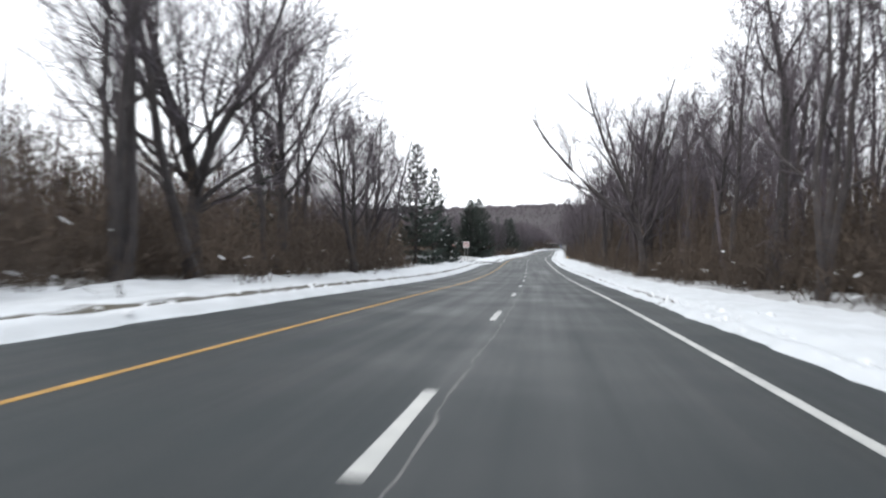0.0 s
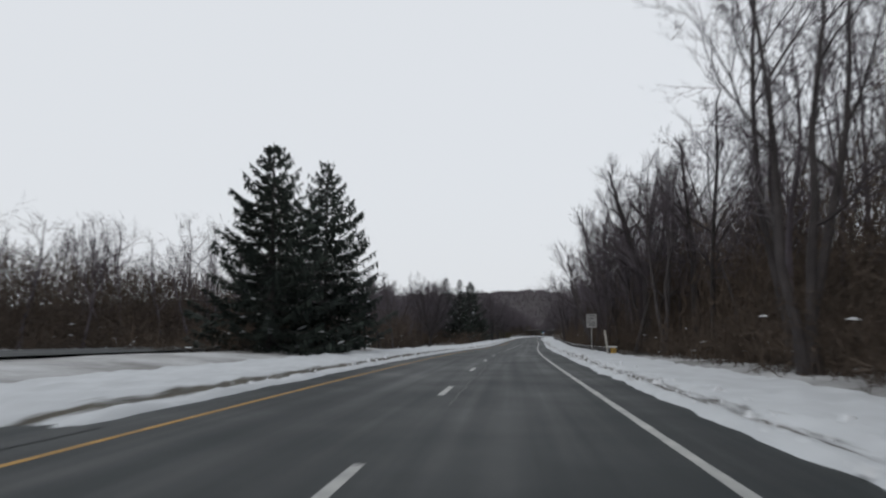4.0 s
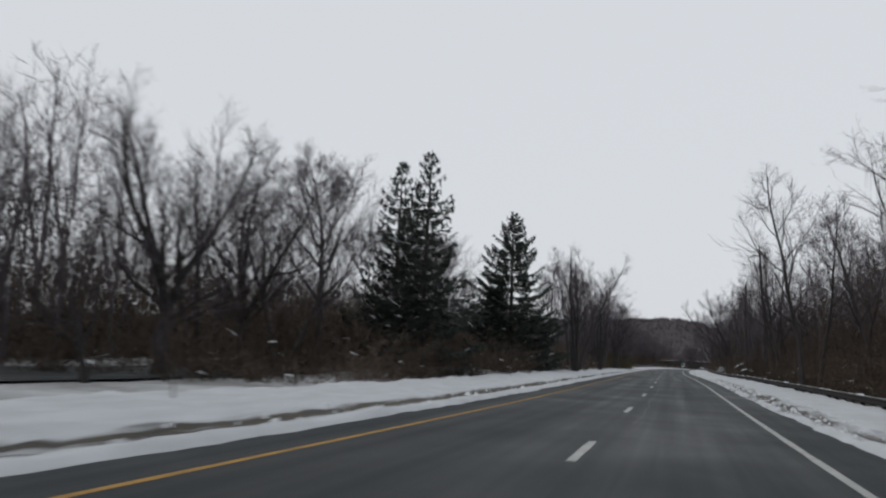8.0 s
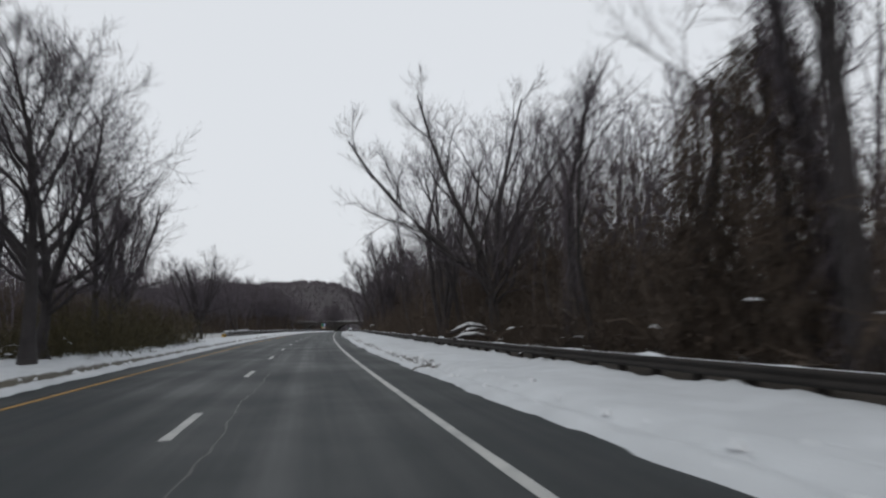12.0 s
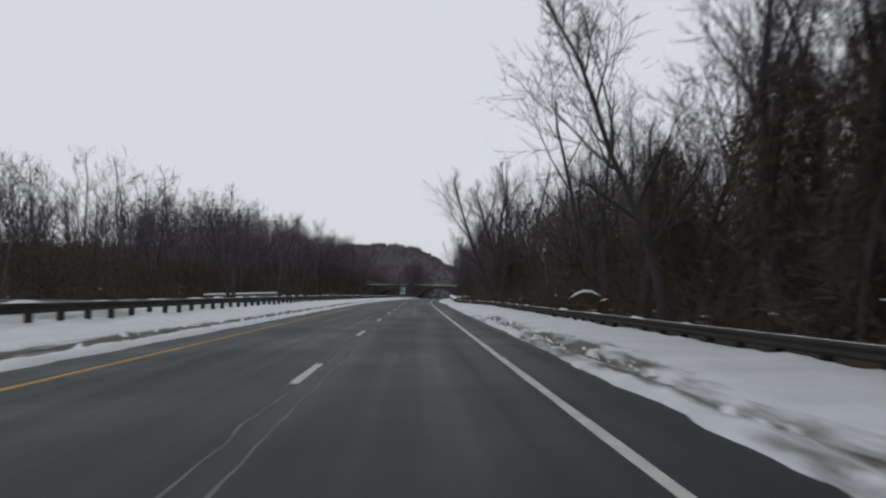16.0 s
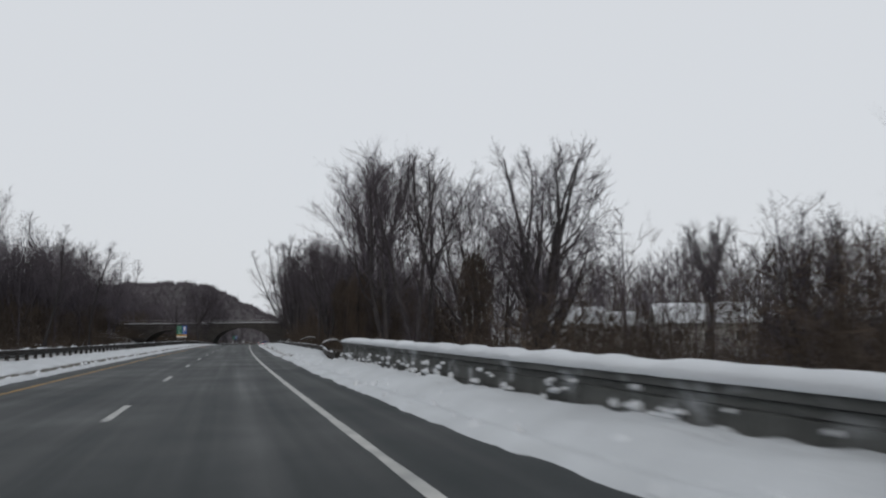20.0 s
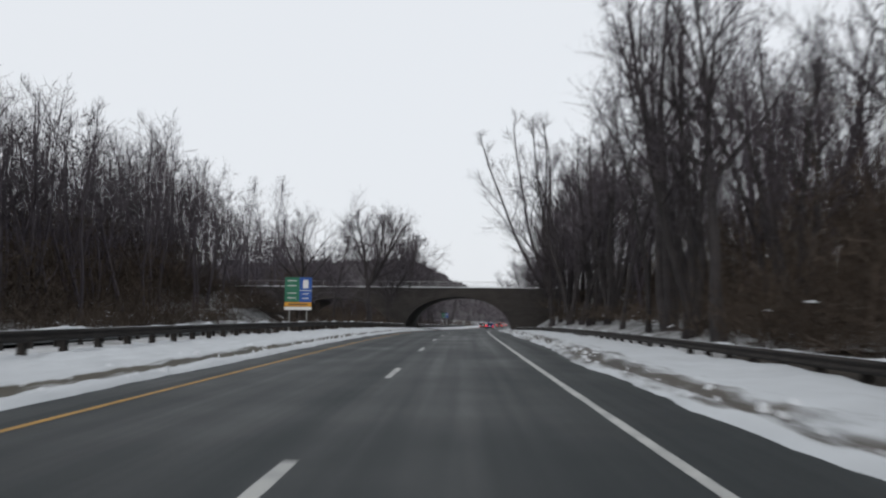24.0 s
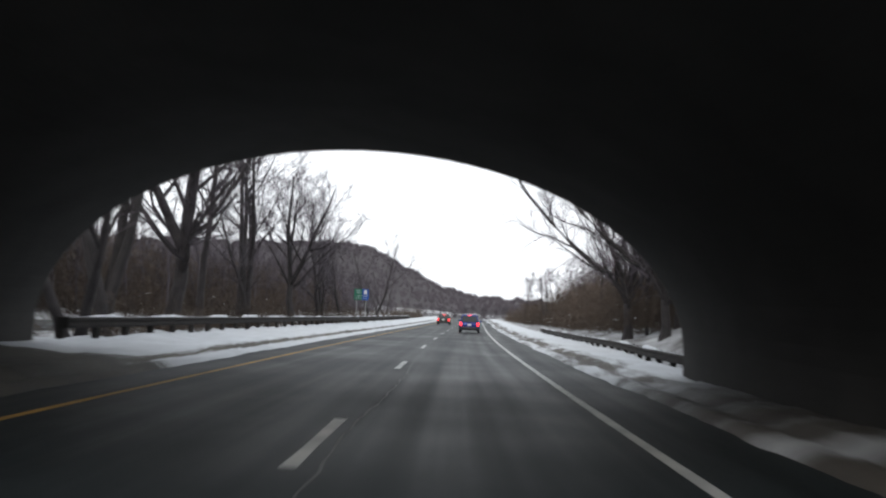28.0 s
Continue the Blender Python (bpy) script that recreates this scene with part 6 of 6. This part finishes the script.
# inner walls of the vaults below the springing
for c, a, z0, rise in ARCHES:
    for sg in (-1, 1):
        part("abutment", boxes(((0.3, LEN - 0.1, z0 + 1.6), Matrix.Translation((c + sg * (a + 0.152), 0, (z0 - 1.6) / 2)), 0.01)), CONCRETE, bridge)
part("coping", boxes(((RIGHT - LEFT, 0.5, 0.2), Matrix.Translation(((RIGHT + LEFT) / 2, -LEN / 2 + 0.1, TOP + 0.1)), 0.02)), STONE, bridge, "stone coping")
part("coping", boxes(((RIGHT - LEFT, 0.5, 0.2), Matrix.Translation(((RIGHT + LEFT) / 2, LEN / 2 - 0.1, TOP + 0.1)), 0.02)), STONE, bridge, "stone coping")
part("deck", boxes(((RIGHT - LEFT, LEN - 0.8, 0.1), Matrix.Translation(((RIGHT + LEFT) / 2, 0, TOP + 0.06)), 0.01)), SNOW, bridge, "snow-covered deck")
v, f = [], []
for i, x in enumerate(np.linspace(LEFT, RIGHT, 240)):
    h = 0.09 + 0.05 * float(smooth_noise(x, 4, 500))
    for y, z in ((-0.16, 0), (-0.15, h * 0.7), (0.0, h), (0.2, h), (0.34, 0.0)):
        v.append((x, -LEN / 2 + y, TOP + 0.204 + max(z, 0)))
    if i:
        a = (i - 1) * 5
        f += [(a + j, a + 5 + j, a + 6 + j, a + 1 + j) for j in range(4)]
link("snow_cap", v, f, SNOW, bridge, "line of snow along the coping", True)

# steel railing
RY_ = -LEN / 2 + 0.22
part("top_rail", boxes(((RIGHT - LEFT - 4, 0.06, 0.05), Matrix.Translation(((RIGHT + LEFT) / 2, RY_, TOP + 1.12)), 0.01)), STEEL, bridge)
part("bottom_rail", boxes(((RIGHT - LEFT - 4, 0.04, 0.04), Matrix.Translation(((RIGHT + LEFT) / 2, RY_, TOP + 0.36)), 0.01)), STEEL, bridge)
bm = boxes(((0.08, 0.08, 0.98), None, 0.01))
rail_post = bpy.data.meshes.new("rail_post")
bm.to_mesh(rail_post)
bm.free()
rail_post.materials.append(STEEL)
bm = boxes(((0.022, 0.022, 0.76), None, 0.0))
baluster = bpy.data.meshes.new("baluster")
bm.to_mesh(baluster)
bm.free()
baluster.materials.append(STEEL)
x = LEFT + 2
while x < RIGHT - 1.9:
    o = new("rail_post", rail_post)
    o.parent = bridge
    o.matrix_basis = Matrix.Translation((x, RY_, TOP + 0.66))
    for k in range(1, 15):
        if -13 < x + 0.2 * k < 17 and x + 0.2 * k < RIGHT - 2:
            o = new("baluster", baluster)
            o.parent = bridge
            o.matrix_basis = Matrix.Translation((x + 0.2 * k, RY_, TOP + 0.74))
    x += 3.0

# ring stones of the arches, each its own piece
for c, a, z0, rise in ARCHES:
    n = 44
    for i in range(n):
        t0, t1 = math.pi * i / n, math.pi * (i + 1) / n
        bm = bmesh.new()
        ring = []
        for t in (t0 + 0.003, t1 - 0.003):
            p = Vector((c + a * math.cos(t), 0, z0 + rise * math.sin(t)))
            nrm = Vector((math.cos(t) / a, 0, math.sin(t) / rise)).normalized()
            ring += [p + nrm * 0.003, p + nrm * (0.34 + 0.03 * (i % 2))]
        fr = [bm.verts.new((q.x, -LEN / 2 - 0.085 - 0.012 * (i % 3), q.z)) for q in ring]
        bk = [bm.verts.new((q.x, -LEN / 2 + 0.02, q.z)) for q in ring]
        for q in ((0, 1, 3, 2),):
            bm.faces.new([fr[j] for j in q])
        for q, w in ((0, 1), (1, 3), (3, 2), (2, 0)):
            bm.faces.new((fr[q], bk[q], bk[w], fr[w]))
        bmesh.ops.recalc_face_normals(bm, faces=bm.faces)
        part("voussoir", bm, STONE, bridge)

# facing stones in courses
rg = random.Random(9)
rest_v, rest_f = [], []
count, z = 0, -0.6
while z < TOP - 0.05:
    h = min(rg.choice((0.18, 0.24, 0.24, 0.30)), TOP - z)
    x = LEFT + rg.uniform(0, 0.4)
    while x < RIGHT:
        w = rg.choice((0.48, 0.60, 0.72, 0.96))
        hit = False
        for px in (x, x + w / 2, x + w):
            for pz in (z, z + h):
                lim = arch_z(px)
                if lim is not None and pz < lim + 0.02:
                    hit = True
        if not hit:
            y = -LEN / 2 - 0.005 - rg.uniform(0, 0.025)
            if 4.5 < x < 14.5 and count < 300 and z > 0.2:
                o = new("stone", stone_like(w, h, count, None, 0.05))
                o.parent = bridge
                o.matrix_basis = Matrix.Translation((x + w / 2, y, z + h / 2))
                count += 1
            else:
                n = len(rest_v)
                t, g, q = 0.05, 0.004, 0.012
                rest_v += [(x + g, y, z + g), (x + w - g, y, z + g), (x + w - g, y, z + h - g), (x + g, y, z + h - g)]
                rest_v += [(px, y - t - rg.uniform(-0.015, 0.02), pz) for px, pz in ((x + q, z + q), (x + w - q, z + q), (x + w - q, z + h - q), (x + q, z + h - q))]
                rest_f += [(n + 4, n + 5, n + 6, n + 7)] + [(n + i, n + (i + 1) % 4, n + 4 + (i + 1) % 4, n + 4 + i) for i in range(4)]
        x += w
    z += h
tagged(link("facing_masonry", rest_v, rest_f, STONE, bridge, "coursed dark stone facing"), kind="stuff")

# ---- houses beyond the river ----
SIDING = surface("pale_siding", (0.26, 0.26, 0.25), (0.36, 0.355, 0.34), 1, 20, 0.7, 0.1)
GLASS = plain("window_glass", (0.03, 0.035, 0.04), 0.08)
TRIM = plain("white_trim", (0.7, 0.7, 0.69), 0.6)


def house(s, d, z, w, depth, eave, ridge, turn, label):
    e = empty("house", road_pose(s, d, z, turn), label, "house")
    bm = bmesh.new()
    a = [bm.verts.new((x, y, q)) for y in (-depth / 2, depth / 2) for x, q in ((-w / 2, -0.5), (w / 2, -0.5), (w / 2, eave), (-w / 2, eave))]
    g = [bm.verts.new((x, 0, ridge - 0.1)) for x in (-w / 2, w / 2)]
    for q in ((a[0], a[1], a[2], a[3]), (a[5], a[4], a[7], a[6]), (a[1], a[5], a[6], g[1], a[2]), (a[4], a[0], a[3], g[0], a[7])):
        bm.faces.new(q)
    part("wall", bm, SIDING, e, "pale siding walls")
    slope = math.atan2(ridge - eave, depth / 2)
    ln = (depth / 2) / math.cos(slope) + 0.4
    for sg in (-1, 1):
        m = Matrix.Translation((0, sg * (depth / 4 + 0.15), (eave + ridge) / 2 - 0.05)) @ Matrix.Rotation(-sg * slope, 4, "X")
        part("roof", boxes(((w + 0.7, ln, 0.14), m, 0.01)), SIDING, e, "grey roof slope")
        part("snow", boxes(((w + 0.74, ln + 0.04, 0.16), m @ Matrix.Translation((0, 0, 0.152)), 0.05)), SNOW, e, "snow lying on the roof", True)
    part("chimney", boxes(((0.6, 0.6, 1.3), Matrix.Translation((w * 0.2, 0.5, ridge + 0.3)), 0.02)), STONE, e, "stone chimney")
    for x in (-w * 0.32, 0, w * 0.32):
        wd = part("window", boxes(((1.1, 0.06, 1.3), Matrix.Translation((x, -depth / 2 - 0.02, eave - 1.35)), 0.01)), TRIM, e, "white window frame")
        part("pane", boxes(((0.9, 0.03, 1.1), Matrix.Translation((x, -depth / 2 - 0.05, eave - 1.35)), 0.004)), GLASS, wd)


house(648, 42, -3.0, 8.5, 8, 5.4, 7.3, -25, "pale house with a snow-covered roof behind the trees")
house(668, 58, -2.5, 10, 8, 4.8, 6.8, 15, "small pale house with a snowy roof among trees")
house(632, 50, -3.2, 9.5, 8, 5.4, 7.3, -25, "low pale house with a snowy roof beyond the trees")

# ---- power pylon beyond the woods ----
def pylon(s, d, height):
    """A lattice tower: four tapering legs, crossed braces between them, three pairs of arms."""
    e = empty("power_pylon", road_pose(s, d, land_z(s, d) - 0.5, 20), "grey lattice steel power pylon beyond the woods", "pylon")

    def spar(bm, a, b, r):
        a, b = Vector(a), Vector(b)
        rod(bm, r, r, (b - a).length, Matrix.Translation(a) @ (b - a).to_track_quat("Z", "Y").to_matrix().to_4x4(), 4)

    def half(z):
        return 2.6 - 2.0 * min(1.0, z / (height * 0.72))
    corners = ((-1, -1), (1, -1), (1, 1), (-1, 1))
    levels = [0, 5, 9.5, 13.5, 17, 20, height * 0.76, height * 0.88, height]
    for x, y in corners:
        bm = bmesh.new()
        for a, b in zip(levels, levels[1:]):
            spar(bm, (x * half(a), y * half(a), a), (x * half(b), y * half(b), b), 0.09)
        part("leg", bm, STEEL, e)
    for a, b in zip(levels, levels[1:]):
        bm = bmesh.new()
        for (x0, y0), (x1, y1) in zip(corners, corners[1:] + corners[:1]):
            spar(bm, (x0 * half(a), y0 * half(a), a), (x1 * half(b), y1 * half(b), b), 0.045)
            spar(bm, (x1 * half(a), y1 * half(a), a), (x0 * half(b), y0 * half(b), b), 0.045)
        part("brace", bm, STEEL, e, "crossed lattice braces")
    for z, reach in ((height * 0.74, 4.2), (height * 0.85, 5.0), (height * 0.96, 3.6)):
        for sg in (-1, 1):
            bm = bmesh.new()
            for y in (-0.6, 0.6):
                spar(bm, (0, y, z), (sg * reach, 0, z + 0.3), 0.06)
                spar(bm, (0, y, z + 1.3), (sg * reach, 0, z + 0.3), 0.05)
            part("arm", bm, STEEL, e)


pylon(616, -100, 31)

# ---- cars on the road ahead ----
TYRE = surface("tyre_rubber", (0.012, 0.012, 0.012), (0.03, 0.03, 0.03), 6, 40, 0.85, 0.2)
RIM = plain("alloy", (0.35, 0.36, 0.37), 0.35, 0.8)
CARGLASS = plain("dark_car_glass", (0.012, 0.014, 0.016), 0.06)
TAIL = plain("lit_tail_light", (0.9, 0.03, 0.03), 0.3, 0, 1.6)
PLASTIC = surface("black_plastic", (0.012, 0.012, 0.013), (0.03, 0.03, 0.03), 6, 40, 0.6, 0.1)
PLATE = plain("plate_white", (0.6, 0.6, 0.58), 0.5)


def car(s, d, paint, width, length, height, label, hatch=True):
    """A car seen from behind; y runs forwards, its rear end at y = 0."""
    e = empty("car", road_pose(s, d, 0), label, "car")
    w = width / 2
    belt, roof = height * 0.58, height
    back = (0.12, 0.42) if hatch else (0.55, 1.15)
    # side outline: y, lower z, upper z, half width below and above
    rings = [(0.0, 0.42, 0.75, w * 0.90, w * 0.86), (0.06, 0.30, belt * 0.98, w * 0.97, w * 0.93), (0.5, 0.24, belt, w, w * 0.95),
             (length * 0.5, 0.22, belt, w, w * 0.95), (length * 0.75, 0.22, belt * 0.97, w, w * 0.93), (length * 0.95, 0.26, belt * 0.80, w * 0.95, w * 0.85), (length, 0.36, belt * 0.62, w * 0.82, w * 0.75)]
    bm = bmesh.new()
    prev = None
    for y, lo, hi, wl, wu in rings:
        pts = [(-wl * 0.92, lo), (-wl, lo + 0.12), (-wl, (lo + hi) / 2), (-wu, hi - 0.06), (-wu + 0.08, hi), (0, hi + 0.015), (wu - 0.08, hi), (wu, hi - 0.06), (wl, (lo + hi) / 2), (wl, lo + 0.12), (wl * 0.92, lo)]
        vs = [bm.verts.new((x, y, z)) for x, z in pts]
        if prev:
            for i in range(len(vs)):
                j = (i + 1) % len(vs)
                bm.faces.new((prev[i], prev[j], vs[j], vs[i]))
        else:
            bm.faces.new(vs)
        prev = vs
    bm.faces.new(prev[::-1])
    bmesh.ops.recalc_face_normals(bm, faces=bm.faces)
    part("body", bm, paint, e, "", True)
    bm = bmesh.new()
    prev = None
    for y, hi, wu in ((back[0], belt, w * 0.88), (back[1], roof - 0.05, w * 0.72), (back[1] + 0.25, roof, w * 0.72), (length * 0.48, roof, w * 0.72), (length * 0.56, roof - 0.07, w * 0.71), (length * 0.72, belt, w * 0.85)):
        vs = [bm.verts.new((x, y, z)) for x, z in ((-w * 0.9, belt - 0.03), (-w * 0.9 if hi == belt else -(w * 0.9 + wu) / 2, (belt + hi) / 2), (-wu, hi), (0, hi + 0.02), (wu, hi), (w * 0.9 if hi == belt else (w * 0.9 + wu) / 2, (belt + hi) / 2), (w * 0.9, belt - 0.03))]
        if prev:
            for i in range(6):
                bm.faces.new((prev[i], prev[i + 1], vs[i + 1], vs[i]))
        prev = vs
    bmesh.ops.recalc_face_normals(bm, faces=bm.faces)
    part("cabin", bm, paint, e, "", True)
    # rear screen, just outside the cabin's rear slope
    y0, y1, z0, z1 = back[0], back[1], belt + 0.05, roof - 0.12
    bm = bmesh.new()
    bm.faces.new([bm.verts.new(q) for q in ((-w * 0.76, y0 + 0.03 - 0.04, z0), (w * 0.76, y0 + 0.03 - 0.04, z0), (w * 0.64, y1 - 0.07, z1), (-w * 0.64, y1 - 0.07, z1))])
    part("rear_window", bm, CARGLASS, e, "dark rear window")
    for sg in (-1, 1):
        bm = bmesh.new()
        bm.faces.new([bm.verts.new(q) for q in ((sg * (w * 0.9 + 0.006), back[1] * 0.6 + 0.25, belt + 0.03), (sg * (w * 0.9 + 0.006), length * 0.68, belt + 0.03), (sg * (w * 0.74 + 0.02), length * 0.54, roof - 0.12), (sg * (w * 0.74 + 0.02), back[1] + 0.25, roof - 0.12))])
        part("side_window", bm, CARGLASS, e, "dark side window")
        part("tail_light", boxes(((0.17, 0.06, 0.30), Matrix.Translation((sg * w * 0.80, -0.005, belt - 0.14)), 0.02)), TAIL, e, "lit red tail light")
        part("mirror", boxes(((0.18, 0.1, 0.13), Matrix.Translation((sg * (w + 0.05), length * 0.66, belt + 0.06)), 0.03)), paint, e)
        for y in (0.75, length - 0.85):
            bm = bmesh.new()
            rod(bm, 0.33, 0.33, 0.21, Matrix.Translation((sg * (w - 0.11) - 0.105, y, 0.33)) @ Matrix.Rotation(radians(90), 4, "Y"), 24)
            tyre = part("wheel", bm, TYRE, e, "black tyre", True)
            bm = bmesh.new()
            rod(bm, 0.21, 0.19, 0.02, Matrix.Translation((sg * (w - 0.005) - (0.01 if sg > 0 else 0.01), y, 0.33)) @ Matrix.Rotation(radians(90), 4, "Y"), 20)
            part("rim", bm, RIM, tyre, "alloy rim")
    part("bumper", boxes(((width * 0.92, 0.14, 0.22), Matrix.Translation((0, 0.02, 0.42)), 0.05)), PLASTIC, e, "dark lower bumper", True)
    part("plate", boxes(((0.32, 0.012, 0.16), Matrix.Translation((0, -0.008 if hatch else -0.01, 0.72)), 0.003)), PLATE, e, "pale number plate with a bar")
    part("top_brake_light", boxes(((0.34, 0.04, 0.04), Matrix.Translation((0, back[1] - 0.06, roof - 0.06)), 0.01)), TAIL, e, "lit red brake light")


BLUEPAINT = plain("blue_car_paint", (0.012, 0.025, 0.16), 0.25, 0.3)
DARKPAINT = plain("dark_car_paint", (0.02, 0.021, 0.024), 0.25, 0.3)
REDPAINT = plain("dull_red_car_paint", (0.12, 0.03, 0.03), 0.3, 0.3)
GREYPAINT = plain("silver_car_paint", (0.35, 0.36, 0.37), 0.3, 0.6)
car(840, 2.0, BLUEPAINT, 1.8, 4.2, 1.56, "blue hatchback with lit tail lights")
car(878, -1.9, DARKPAINT, 1.82, 4.6, 1.45, "dark saloon car far ahead", False)
car(905, 1.9, REDPAINT, 1.82, 4.5, 1.62, "dull red car far ahead")
car(960, 2.0, GREYPAINT, 1.82, 4.6, 1.5, "silver car far ahead", False)
